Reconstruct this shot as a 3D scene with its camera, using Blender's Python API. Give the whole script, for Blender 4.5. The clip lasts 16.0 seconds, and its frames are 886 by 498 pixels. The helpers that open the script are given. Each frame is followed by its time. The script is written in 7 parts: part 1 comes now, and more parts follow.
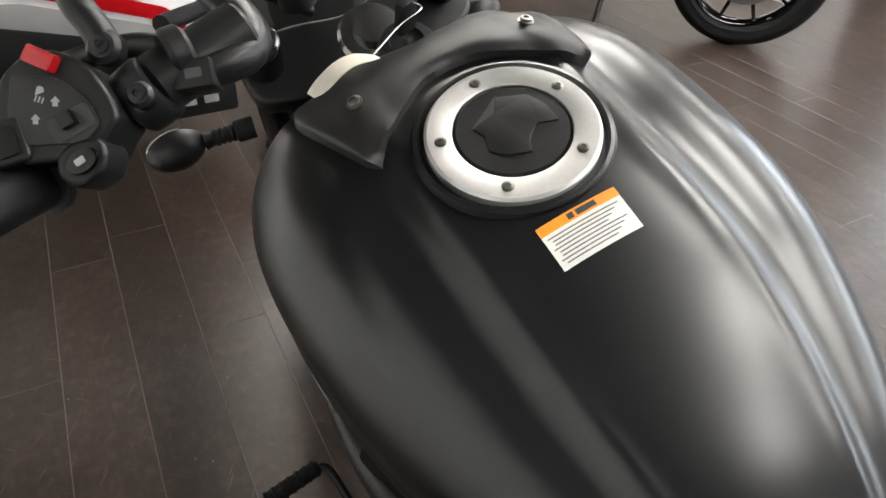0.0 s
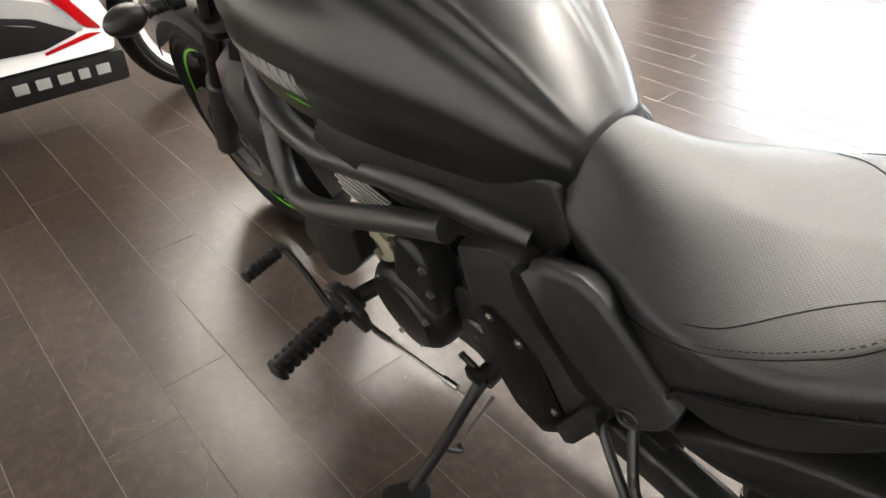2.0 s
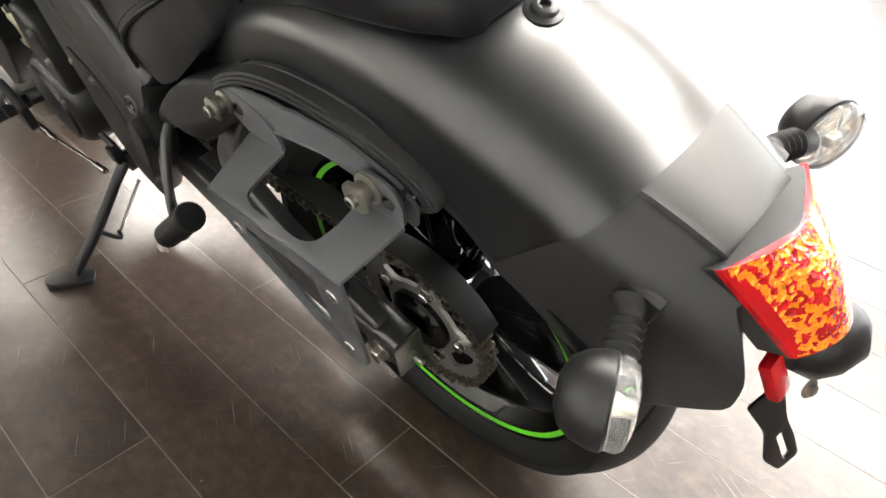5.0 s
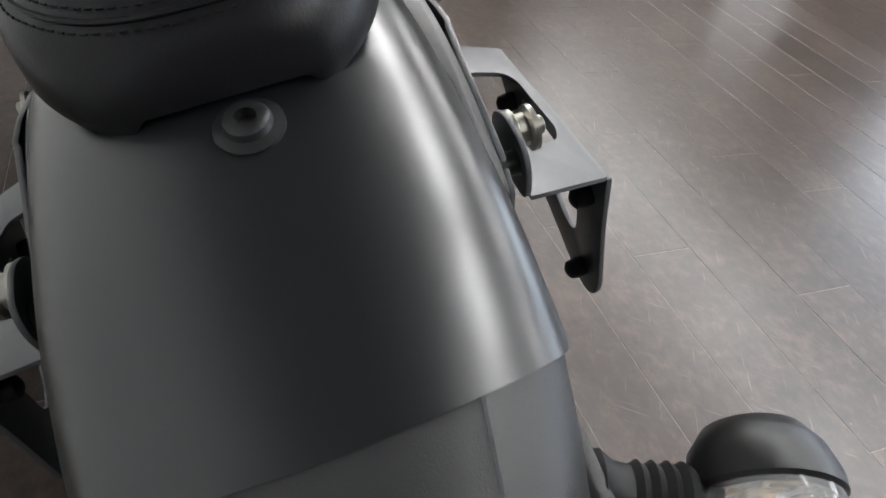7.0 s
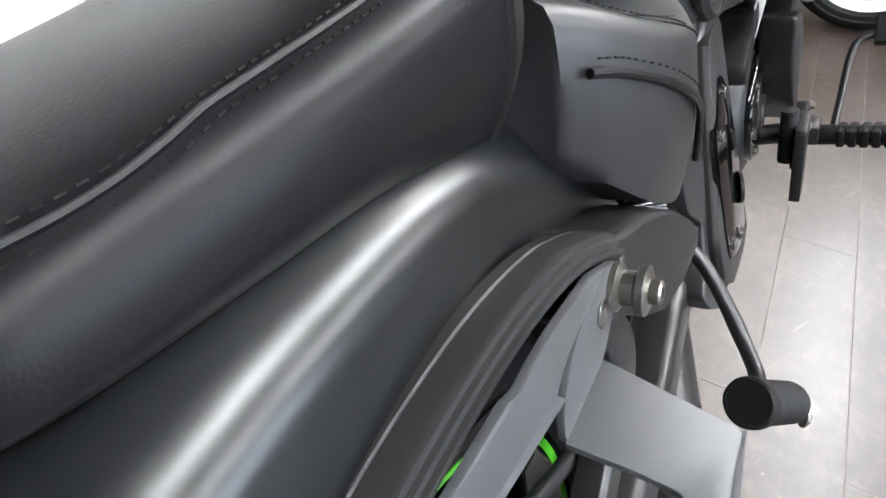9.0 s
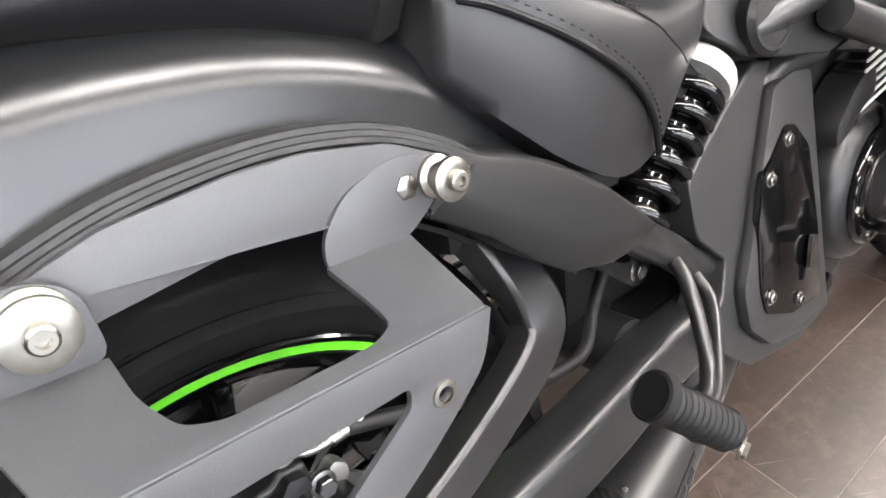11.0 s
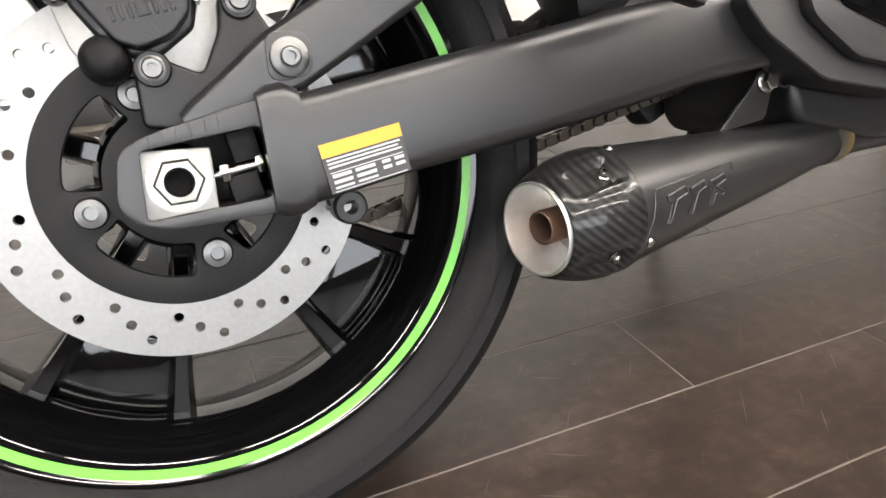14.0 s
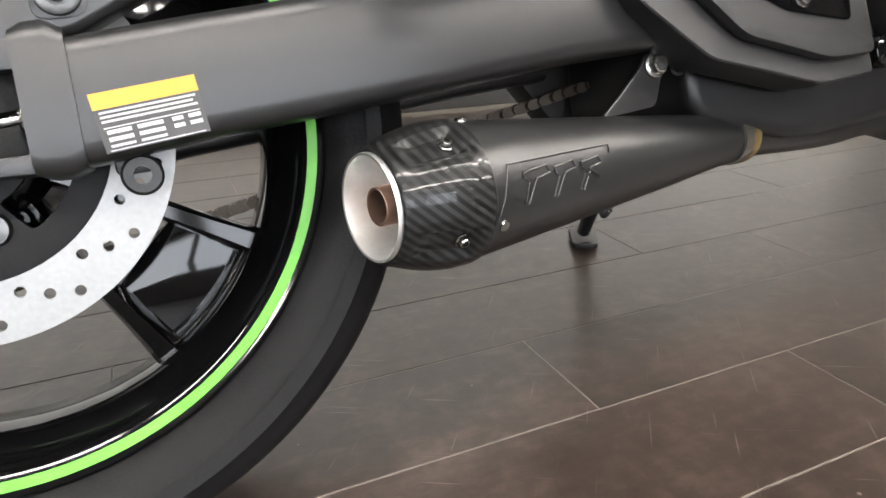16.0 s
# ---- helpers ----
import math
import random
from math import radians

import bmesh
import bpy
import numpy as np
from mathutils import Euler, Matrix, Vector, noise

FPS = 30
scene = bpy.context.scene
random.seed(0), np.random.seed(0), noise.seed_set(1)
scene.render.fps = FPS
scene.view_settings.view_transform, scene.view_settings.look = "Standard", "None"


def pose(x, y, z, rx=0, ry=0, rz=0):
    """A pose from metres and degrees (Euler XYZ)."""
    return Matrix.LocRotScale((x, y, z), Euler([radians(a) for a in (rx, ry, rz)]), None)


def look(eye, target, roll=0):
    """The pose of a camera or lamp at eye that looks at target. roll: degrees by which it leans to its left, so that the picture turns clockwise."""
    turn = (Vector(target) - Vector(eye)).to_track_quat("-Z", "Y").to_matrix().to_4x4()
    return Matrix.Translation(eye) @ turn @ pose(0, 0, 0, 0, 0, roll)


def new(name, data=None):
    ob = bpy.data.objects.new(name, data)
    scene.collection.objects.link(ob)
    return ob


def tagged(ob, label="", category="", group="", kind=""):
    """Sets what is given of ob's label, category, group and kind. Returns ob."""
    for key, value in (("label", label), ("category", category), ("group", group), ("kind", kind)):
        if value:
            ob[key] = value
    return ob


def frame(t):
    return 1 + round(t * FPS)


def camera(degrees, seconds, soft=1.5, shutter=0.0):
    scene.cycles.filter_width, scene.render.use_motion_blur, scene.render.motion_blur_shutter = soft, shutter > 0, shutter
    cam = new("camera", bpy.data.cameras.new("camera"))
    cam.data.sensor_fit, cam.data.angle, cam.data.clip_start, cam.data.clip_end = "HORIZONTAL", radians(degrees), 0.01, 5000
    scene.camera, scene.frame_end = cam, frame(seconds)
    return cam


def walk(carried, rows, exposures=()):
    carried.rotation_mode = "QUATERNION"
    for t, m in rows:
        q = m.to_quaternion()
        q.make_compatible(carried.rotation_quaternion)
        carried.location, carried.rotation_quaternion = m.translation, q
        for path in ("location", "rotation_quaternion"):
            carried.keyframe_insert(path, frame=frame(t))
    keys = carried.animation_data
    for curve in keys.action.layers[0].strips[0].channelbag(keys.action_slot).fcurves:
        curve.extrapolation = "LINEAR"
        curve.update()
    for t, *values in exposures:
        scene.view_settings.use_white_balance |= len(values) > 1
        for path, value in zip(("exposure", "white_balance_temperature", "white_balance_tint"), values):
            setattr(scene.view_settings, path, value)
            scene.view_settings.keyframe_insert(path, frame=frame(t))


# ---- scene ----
cam = camera(67.67, 16.0, soft=1.6)
ROWS = [
    (0, pose(0.5266, 0.4785, 1.1312, 52.09, -1.81, -118.03)),
    (0.5, pose(0.4641, 0.5616, 1.1006, 52.08, 0.06, -124.28)),
    (1, pose(0.3834, 0.6368, 1.0802, 53.41, 1.00, -130.56)),
    (1.5, pose(0.2646, 0.6858, 1.0760, 53.62, 1.29, -132.02)),
    (2, pose(0.1692, 0.7432, 1.0465, 53.32, 1.23, -131.75)),
    (2.5, pose(0.0766, 0.7964, 1.0089, 53.29, 0.26, -134.02)),
    (3, pose(-0.0334, 0.8100, 0.9836, 52.62, -0.48, -137.86)),
    (3.5, pose(-0.1761, 0.7974, 0.9448, 52.47, -0.64, -138.16)),
    (4, pose(-0.2684, 0.7748, 0.9164, 52.36, -1.47, -138.21)),
    (4.5, pose(-0.3483, 0.7228, 0.8924, 52.40, -2.31, -137.59)),
    (5, pose(-0.4200, 0.6218, 0.8687, 52.71, -3.65, -137.03)),
    (5.2, pose(-0.4405, 0.5707, 0.8653, 52.69, -3.95, -136.76)),
    (7.3, pose(-0.3776, 0.1552, 0.8790, 47.88, -7.59, -104.72)),
    (7.5, pose(-0.3535, 0.1169, 0.8778, 47.71, -7.34, -102.20)),
    (8, pose(-0.2548, 0.0786, 0.8906, 48.06, -6.06, -92.78)),
    (8.5, pose(-0.1711, 0.0472, 0.8765, 47.57, -3.67, -78.91)),
    (8.7, pose(-0.1459, 0.0290, 0.8804, 48.36, -3.09, -71.41)),
    (10.8, pose(-0.0924, -0.2001, 0.8474, 55.32, -3.21, -41.86)),
    (11, pose(-0.0920, -0.2219, 0.8374, 55.78, -2.96, -40.56)),
    (11.5, pose(-0.0976, -0.2840, 0.7843, 58.04, -0.75, -35.89)),
    (12, pose(-0.1335, -0.3620, 0.7221, 59.10, 0.83, -30.68)),
    (12.5, pose(-0.1288, -0.4463, 0.6683, 60.53, 1.06, -28.46)),
    (13, pose(-0.0640, -0.4721, 0.5736, 62.13, 1.49, -26.02)),
    (13.5, pose(-0.0296, -0.4666, 0.5137, 63.17, 1.88, -23.91)),
    (14, pose(0.0036, -0.4596, 0.4721, 63.55, 1.69, -23.14)),
    (14.5, pose(0.0587, -0.4552, 0.4356, 63.93, 1.54, -22.96)),
    (15, pose(0.1009, -0.4550, 0.4022, 65.48, 1.26, -23.69)),
    (15.5, pose(0.1105, -0.4532, 0.3915, 66.73, 0.78, -23.98)),
    (16, pose(0.1143, -0.4626, 0.4006, 67.78, 0.76, -24.32)),
]
walk(cam, ROWS, exposures=[(0.0, 0.65, 6300, 10), (1.5, 1.25, 6600, 10), (2.5, 1.75, 6600, 10), (3.5, 2.25, 6550, 10), (4.5, 2.3, 6500, 10), (5.2, 2.15, 6500, 10), (7.3, 0.5, 5900, 10), (8.7, 1.1, 5800, 10), (10.8, 1.55, 6300, 13), (11.5, 1.65, 6250, 13), (12.5, 1.45, 6350, 13), (13.2, 1.15, 6450, 13), (14.0, 1.05, 6600, 12), (16.0, 1.1, 6400, 12)])

# ---- light ----
world = bpy.data.worlds.new("sky")
scene.world = world
world.use_nodes = True
wn = world.node_tree
sky = wn.nodes.new("ShaderNodeTexSky")
sky.sky_type = "NISHITA"
sky.sun_disc = False
sky.sun_elevation, sky.sun_rotation = radians(38), radians(200)
wn.nodes["Background"].inputs["Strength"].default_value = 0.12
wn.links.new(sky.outputs[0], wn.nodes["Background"].inputs["Color"])


def area(name, place, target, sx, sy, power, colour=(1, 1, 1)):
    l = bpy.data.lights.new(name, "AREA")
    l.shape, l.size, l.size_y, l.energy, l.color = "RECTANGLE", sx, sy, power, colour
    ob = new(name, l)
    ob.matrix_world = look(place, target)
    return ob


LEAN = radians(-15.386)


# ---- materials ----
def mat(name, base, rough=0.5, metal=0.0, grain=0.0, scale=60.0, bump=0.0, bscale=300.0, coat=0.0, vary=0.06, spec=0.5):
    """A procedural surface: base colour varied at two scales, roughness varied, fine relief."""
    m = bpy.data.materials.new(name)
    m.use_nodes = True
    n, k = m.node_tree.nodes, m.node_tree.links
    b = n["Principled BSDF"]
    b.inputs["Roughness"].default_value = rough
    b.inputs["Metallic"].default_value = metal
    b.inputs["Specular IOR Level"].default_value = spec
    b.inputs["Coat Weight"].default_value = coat
    b.inputs["Coat Roughness"].default_value = 0.08
    tc = n.new("ShaderNodeTexCoord")
    t1 = n.new("ShaderNodeTexNoise")
    t1.inputs["Scale"].default_value, t1.inputs["Detail"].default_value = scale, 6
    t2 = n.new("ShaderNodeTexNoise")
    t2.inputs["Scale"].default_value, t2.inputs["Detail"].default_value = 9, 4
    k.new(tc.outputs["Object"], t1.inputs["Vector"])
    k.new(tc.outputs["Object"], t2.inputs["Vector"])
    mixn = n.new("ShaderNodeMix")
    mixn.data_type = "RGBA"
    lo = [max(0, c * (1 - vary * 2 - grain)) for c in base]
    hi = [min(1, c * (1 + vary * 2 + grain)) for c in base]
    mixn.inputs["A"].default_value, mixn.inputs["B"].default_value = (*lo, 1), (*hi, 1)
    avg = n.new("ShaderNodeMath")
    avg.operation = "MULTIPLY_ADD"
    avg.inputs[1].default_value = 0.55
    k.new(t1.outputs["Fac"], avg.inputs[0])
    sc = n.new("ShaderNodeMath")
    sc.operation = "MULTIPLY"
    sc.inputs[1].default_value = 0.45
    k.new(t2.outputs["Fac"], sc.inputs[0])
    k.new(sc.outputs[0], avg.inputs[2])
    k.new(avg.outputs[0], mixn.inputs["Factor"])
    k.new(mixn.outputs["Result"], b.inputs["Base Color"])
    mr = n.new("ShaderNodeMapRange")
    mr.inputs["To Min"].default_value, mr.inputs["To Max"].default_value = rough * 0.88, min(1, rough * 1.12)
    k.new(t2.outputs["Fac"], mr.inputs["Value"])
    k.new(mr.outputs[0], b.inputs["Roughness"])
    if bump:
        t3 = n.new("ShaderNodeTexNoise")
        t3.inputs["Scale"].default_value, t3.inputs["Detail"].default_value = bscale, 3
        k.new(tc.outputs["Object"], t3.inputs["Vector"])
        bp = n.new("ShaderNodeBump")
        bp.inputs["Strength"].default_value, bp.inputs["Distance"].default_value = bump, 0.002
        k.new(t3.outputs["Fac"], bp.inputs["Height"])
        k.new(bp.outputs["Normal"], b.inputs["Normal"])
    return m


PAINT = mat("satin_black_paint", (0.004, 0.0045, 0.005), 0.30, 0, 0.2, 300, 0.02, 700, vary=0.1, spec=0.62)
PLASTIC = mat("matt_black_plastic", (0.007, 0.007, 0.0073), 0.42, 0, 0.1, 700, 0.04, 900, spec=0.34)
TRIM = mat("grained_black_plastic", (0.013, 0.013, 0.0135), 0.46, 0, 0.1, 700, 0.08, 900, spec=0.42)
COAT = mat("satin_powder_coat", (0.010, 0.010, 0.0105), 0.36, 0, 0.1, 800, 0.03, 900, spec=0.58)
GREYCOAT = mat("powder_coated_steel", (0.050, 0.052, 0.056), 0.38, 0, 0.1, 700, 0.06, 900, spec=0.5)
GLOSS = mat("gloss_black_paint", (0.002, 0.002, 0.0022), 0.07, 0, 0, 50, 0, spec=0.42)
RUBBER = mat("tyre_rubber", (0.0065, 0.0065, 0.007), 0.6, 0, 0.25, 120, 0.15, 400, vary=0.15, spec=0.18)
GRIP = mat("grip_rubber", (0.006, 0.006, 0.0065), 0.55, 0, 0.1, 300, 0.08, 600, spec=0.24)
GREEN = mat("green_pinstripe", (0.085, 0.41, 0.012), 0.35, 0, 0, 50)
STEEL = mat("bright_steel", (0.32, 0.315, 0.30), 0.25, 1.0, 0.05, 200, 0.03, 900)
DISC = mat("ground_disc_steel", (0.25, 0.247, 0.242), 0.42, 1.0, 0.12, 250, 0.04, 700)
ALLOY = mat("cast_alloy", (0.26, 0.256, 0.244), 0.45, 0.9, 0.1, 250, 0.08, 700)
ZINC = mat("zinc_plate", (0.30, 0.29, 0.26), 0.32, 1.0, 0.1, 300)
DARKMETAL = mat("dark_cast_metal", (0.008, 0.008, 0.0085), 0.38, 0, 0.1, 300, 0.10, 700, spec=0.38)
CHAIN = mat("oiled_chain_steel", (0.09, 0.075, 0.06), 0.45, 0.8, 0.2, 300, 0.1, 600)
LEATHER = mat("black_vinyl", (0.0055, 0.0055, 0.0062), 0.36, 0, 0.12, 500, 0.08, 600, spec=0.17)
INSET = mat("inset_black_plastic", (0.0045, 0.0045, 0.0048), 0.34, 0, 0.1, 600, 0.03, 900, spec=0.3)
COPPER = mat("heat_browned_steel", (0.30, 0.19, 0.14), 0.35, 0.9, 0.2, 90)
WHITE = mat("white_paint", (0.80, 0.80, 0.79), 0.5, 0, 0.02, 40, vary=0.02)
GLOSSWHITE = mat("gloss_white_paint", (0.80, 0.80, 0.80), 0.18, 0, 0.0, 40, vary=0.02, coat=0.5)
RED = mat("red_paint", (0.36, 0.005, 0.008), 0.15, 0, 0, 40, coat=0.4)
SEALED = mat("label_film", (0.74, 0.735, 0.71), 0.35, 0, 0.02, 40, vary=0.02)
POLISHED = mat("polished_cup", (0.86, 0.86, 0.85), 0.42, 1.0, 0.03, 200)
ORANGE = mat("orange_print", (0.85, 0.30, 0.02), 0.4, 0, 0, 40)
YELLOW = mat("amber_print", (0.55, 0.27, 0.015), 0.4, 0, 0, 40)
INK = mat("black_print", (0.03, 0.03, 0.03), 0.5, 0, 0, 40)
GREYINK = mat("grey_print", (0.16, 0.16, 0.16), 0.5, 0, 0, 40)
SILVERPAINT = mat("silver_print", (0.34, 0.34, 0.335), 0.35, 0.4, 0, 40)
PAPER = mat("cream_paper", (0.72, 0.68, 0.58), 0.8, 0, 0.05, 120, 0.1, 300)
GOLD = mat("gold_anodised", (0.45, 0.33, 0.14), 0.35, 0.9, 0.1, 200)
SATIN = mat("satin_alloy_ring", (0.55, 0.55, 0.53), 0.46, 0.75, 0.04, 300, 0.03, 900)
# near-black that paints the shade inside tread grooves and the axle bore
GROOVE_SHADE = mat("groove_shadow_rubber", (0.0025, 0.0025, 0.0026), 0.8, 0, 0.1, 200, spec=0.1)
BOLTGREY = mat("dulled_bolt_steel", (0.14, 0.14, 0.138), 0.35, 1.0, 0.1, 300)
THREAD = mat("black_thread", (0.006, 0.006, 0.006), 0.7, 0, 0.1, 400, spec=0.2)


def textured_vinyl():
    """Black vinyl with a small embossed diamond weave."""
    m = mat("embossed_black_vinyl", (0.010, 0.010, 0.011), 0.42, 0, 0.12, 500, spec=0.5)
    n, k = m.node_tree.nodes, m.node_tree.links
    tc = n.new("ShaderNodeTexCoord")
    mp = n.new("ShaderNodeMapping")
    mp.inputs["Rotation"].default_value = (0, 0, 0.785)
    mp.inputs["Scale"].default_value = (1, 1, 0.5)
    v = n.new("ShaderNodeTexVoronoi")
    v.inputs["Scale"].default_value, v.inputs["Randomness"].default_value = 330, 0.1
    k.new(tc.outputs["Object"], mp.inputs["Vector"])
    k.new(mp.outputs["Vector"], v.inputs["Vector"])
    bp = n.new("ShaderNodeBump")
    bp.inputs["Strength"].default_value, bp.inputs["Distance"].default_value = 0.3, 0.0008
    bp.invert = True
    k.new(v.outputs["Distance"], bp.inputs["Height"])
    geo = n.new("ShaderNodeNewGeometry")
    sep = n.new("ShaderNodeSeparateXYZ")
    k.new(geo.outputs["True Normal"], sep.inputs[0])
    fade = n.new("ShaderNodeMapRange")
    fade.inputs["From Min"].default_value, fade.inputs["From Max"].default_value = 0.55, 0.75
    fade.inputs["To Max"].default_value = 0.3
    k.new(sep.outputs["Z"], fade.inputs["Value"])
    k.new(fade.outputs[0], bp.inputs["Strength"])
    k.new(bp.outputs["Normal"], n["Principled BSDF"].inputs["Normal"])
    return m


WEAVE = textured_vinyl()


def lens(name, base, rough=0.06, trans=0.9):
    m = bpy.data.materials.new(name)
    m.use_nodes = True
    b = m.node_tree.nodes["Principled BSDF"]
    b.inputs["Base Color"].default_value = (*base, 1)
    b.inputs["Roughness"].default_value = rough
    b.inputs["Transmission Weight"].default_value = trans
    b.inputs["IOR"].default_value = 1.3
    return m


CLEAR = lens("clear_lens", (0.95, 0.95, 0.95))
GLASS = lens("window_glass", (0.97, 0.98, 0.98), 0.0, 1.0)


def glow(name, colour, strength):
    m = bpy.data.materials.new(name)
    m.use_nodes = True
    n = m.node_tree.nodes
    e = n.new("ShaderNodeEmission")
    e.inputs["Color"].default_value, e.inputs["Strength"].default_value = (*colour, 1), strength
    m.node_tree.links.new(e.outputs[0], n["Material Output"].inputs["Surface"])
    return m


def facet_reflector(name, c1, c2, metal=0.7, coat=0.0, relief=0.8, cells=110, share=0.55):
    """Moulded lamp reflector: blocks of two colours in a mirror-like finish."""
    m = bpy.data.materials.new(name)
    m.use_nodes = True
    n, k = m.node_tree.nodes, m.node_tree.links
    b = n["Principled BSDF"]
    b.inputs["Metallic"].default_value, b.inputs["Roughness"].default_value = metal, 0.2
    b.inputs["Coat Weight"].default_value, b.inputs["Coat Roughness"].default_value = coat, 0.04
    tc = n.new("ShaderNodeTexCoord")
    v = n.new("ShaderNodeTexVoronoi")
    v.distance, v.feature = "CHEBYCHEV", "F1"
    v.inputs["Scale"].default_value = cells
    k.new(tc.outputs["Object"], v.inputs["Vector"])
    r = n.new("ShaderNodeValToRGB")
    r.color_ramp.interpolation = "CONSTANT"
    r.color_ramp.elements[0].color, r.color_ramp.elements[1].color = (*c1, 1), (*c2, 1)
    r.color_ramp.elements[1].position = share
    k.new(v.outputs["Color"], r.inputs["Fac"])
    k.new(r.outputs["Color"], b.inputs["Base Color"])
    bp = n.new("ShaderNodeBump")
    bp.inputs["Strength"].default_value, bp.inputs["Distance"].default_value = relief, 0.004
    k.new(v.outputs["Distance"], bp.inputs["Height"])
    k.new(bp.outputs["Normal"], b.inputs["Normal"])
    return m


REFLECTOR = facet_reflector("amber_red_lamp_face", (0.50, 0.006, 0.005), (0.92, 0.24, 0.006), 0.30, 1.0, 0.7, 230, 0.46)
CHROME_REFL = facet_reflector("clear_reflector", (0.8, 0.8, 0.78), (0.95, 0.85, 0.7))


def carbon(name):
    m = bpy.data.materials.new(name)
    m.use_nodes = True
    n, k = m.node_tree.nodes, m.node_tree.links
    b = n["Principled BSDF"]
    b.inputs["Roughness"].default_value, b.inputs["Coat Weight"].default_value, b.inputs["Coat Roughness"].default_value = 0.35, 0.25, 0.05
    b.inputs["Specular IOR Level"].default_value = 0.2
    tc = n.new("ShaderNodeTexCoord")
    mp = n.new("ShaderNodeMapping")
    mp.inputs["Rotation"].default_value = (0.6, 0.5, 0.785)
    w = n.new("ShaderNodeTexWave")
    w.inputs["Scale"].default_value = 58
    w.inputs["Distortion"].default_value = 0
    k.new(tc.outputs["Object"], mp.inputs["Vector"])
    k.new(mp.outputs["Vector"], w.inputs["Vector"])
    r = n.new("ShaderNodeValToRGB")
    r.color_ramp.elements[0].color, r.color_ramp.elements[1].color = (0.003, 0.003, 0.003, 1), (0.020, 0.020, 0.020, 1)
    r.color_ramp.elements[0].position, r.color_ramp.elements[1].position = 0.35, 0.65
    k.new(w.outputs["Color"], r.inputs["Fac"])
    k.new(r.outputs["Color"], b.inputs["Base Color"])
    return m


CARBON = carbon("twill_carbon_fibre")


def plank_material():
    """Dark brown wood-look planks: mottled stain, faint grain, hair scratches, pale specks."""
    m = bpy.data.materials.new("dark_wood_look_tile")
    m.use_nodes = True
    n, k = m.node_tree.nodes, m.node_tree.links
    b = n["Principled BSDF"]
    geo = n.new("ShaderNodeNewGeometry")
    info = n.new("ShaderNodeObjectInfo")

    def sums(op, a, c, d=None):
        x = n.new("ShaderNodeMath")
        x.operation = op
        for q, v in enumerate((a, c, d)):
            if isinstance(v, (int, float)):
                x.inputs[q].default_value = v
            elif v is not None:
                k.new(v, x.inputs[q])
        return x.outputs[0]

    shift = n.new("ShaderNodeCombineXYZ")
    move = sums("MULTIPLY", info.outputs["Random"], 37.0)
    k.new(move, shift.inputs["X"])
    k.new(move, shift.inputs["Y"])
    place = n.new("ShaderNodeVectorMath")
    k.new(geo.outputs["Position"], place.inputs[0])
    k.new(shift.outputs[0], place.inputs[1])

    def noise(scale, detail, rough=0.6, stretch=None, own=True, distort=0.0):
        t = n.new("ShaderNodeTexNoise")
        t.inputs["Scale"].default_value, t.inputs["Detail"].default_value, t.inputs["Roughness"].default_value, t.inputs["Distortion"].default_value = scale, detail, rough, distort
        src = place.outputs[0] if own else geo.outputs["Position"]
        if stretch:
            mp = n.new("ShaderNodeMapping")
            mp.inputs["Scale"].default_value = stretch
            k.new(src, mp.inputs["Vector"])
            src = mp.outputs["Vector"]
        k.new(src, t.inputs["Vector"])
        return t.outputs["Fac"]

    cloud, stain, fibre = noise(7, 4, 0.6), noise(34, 5, 0.65), noise(26, 6, 0.65, (1.0, 4.0, 1.0))
    tone = sums("MULTIPLY_ADD", stain, 0.45, sums("MULTIPLY_ADD", cloud, 0.33, sums("MULTIPLY", fibre, 0.22)))
    r1 = n.new("ShaderNodeValToRGB")
    e = r1.color_ramp.elements
    e[0].position, e[1].position = 0.35, 0.65
    e[0].color, e[1].color = (0.0125, 0.0083, 0.0063, 1), (0.062, 0.044, 0.0345, 1)
    mid = e.new(0.5)
    mid.color = (0.029, 0.0200, 0.0155, 1)
    k.new(tone, r1.inputs["Fac"])
    plank = n.new("ShaderNodeMapRange")
    plank.inputs["To Min"].default_value, plank.inputs["To Max"].default_value = 0.85, 1.15
    k.new(info.outputs["Random"], plank.inputs["Value"])
    toned = n.new("ShaderNodeVectorMath")
    toned.operation = "SCALE"
    k.new(r1.outputs["Color"], toned.inputs[0])
    k.new(plank.outputs[0], toned.inputs["Scale"])
    # hair scratches: short straight streaks in two directions
    streaks = []
    for turn, least in ((0.5, 0.71), (-0.9, 0.72)):
        mp = n.new("ShaderNodeMapping")
        mp.inputs["Rotation"].default_value = (0, 0, turn)
        k.new(geo.outputs["Position"], mp.inputs["Vector"])
        wide = n.new("ShaderNodeVectorMath")
        wide.operation = "MULTIPLY"
        wide.inputs[1].default_value = (9.0, 330.0, 1.0)
        k.new(mp.outputs["Vector"], wide.inputs[0])
        t = n.new("ShaderNodeTexNoise")
        t.inputs["Scale"].default_value, t.inputs["Detail"].default_value = 1.0, 1.0
        k.new(wide.outputs[0], t.inputs["Vector"])
        streaks.append(sums("MULTIPLY_ADD", t.outputs["Fac"], 12.0, -12.0 * least))
    hair = sums("MULTIPLY", sums("MAXIMUM", *streaks), 0.9)
    # pale specks and chips
    v = n.new("ShaderNodeTexVoronoi")
    v.inputs["Scale"].default_value = 15
    k.new(geo.outputs["Position"], v.inputs["Vector"])
    chip = sums("MULTIPLY", sums("LESS_THAN", v.outputs["Distance"], 0.030), 1.4)
    worn = n.new("ShaderNodeMath")
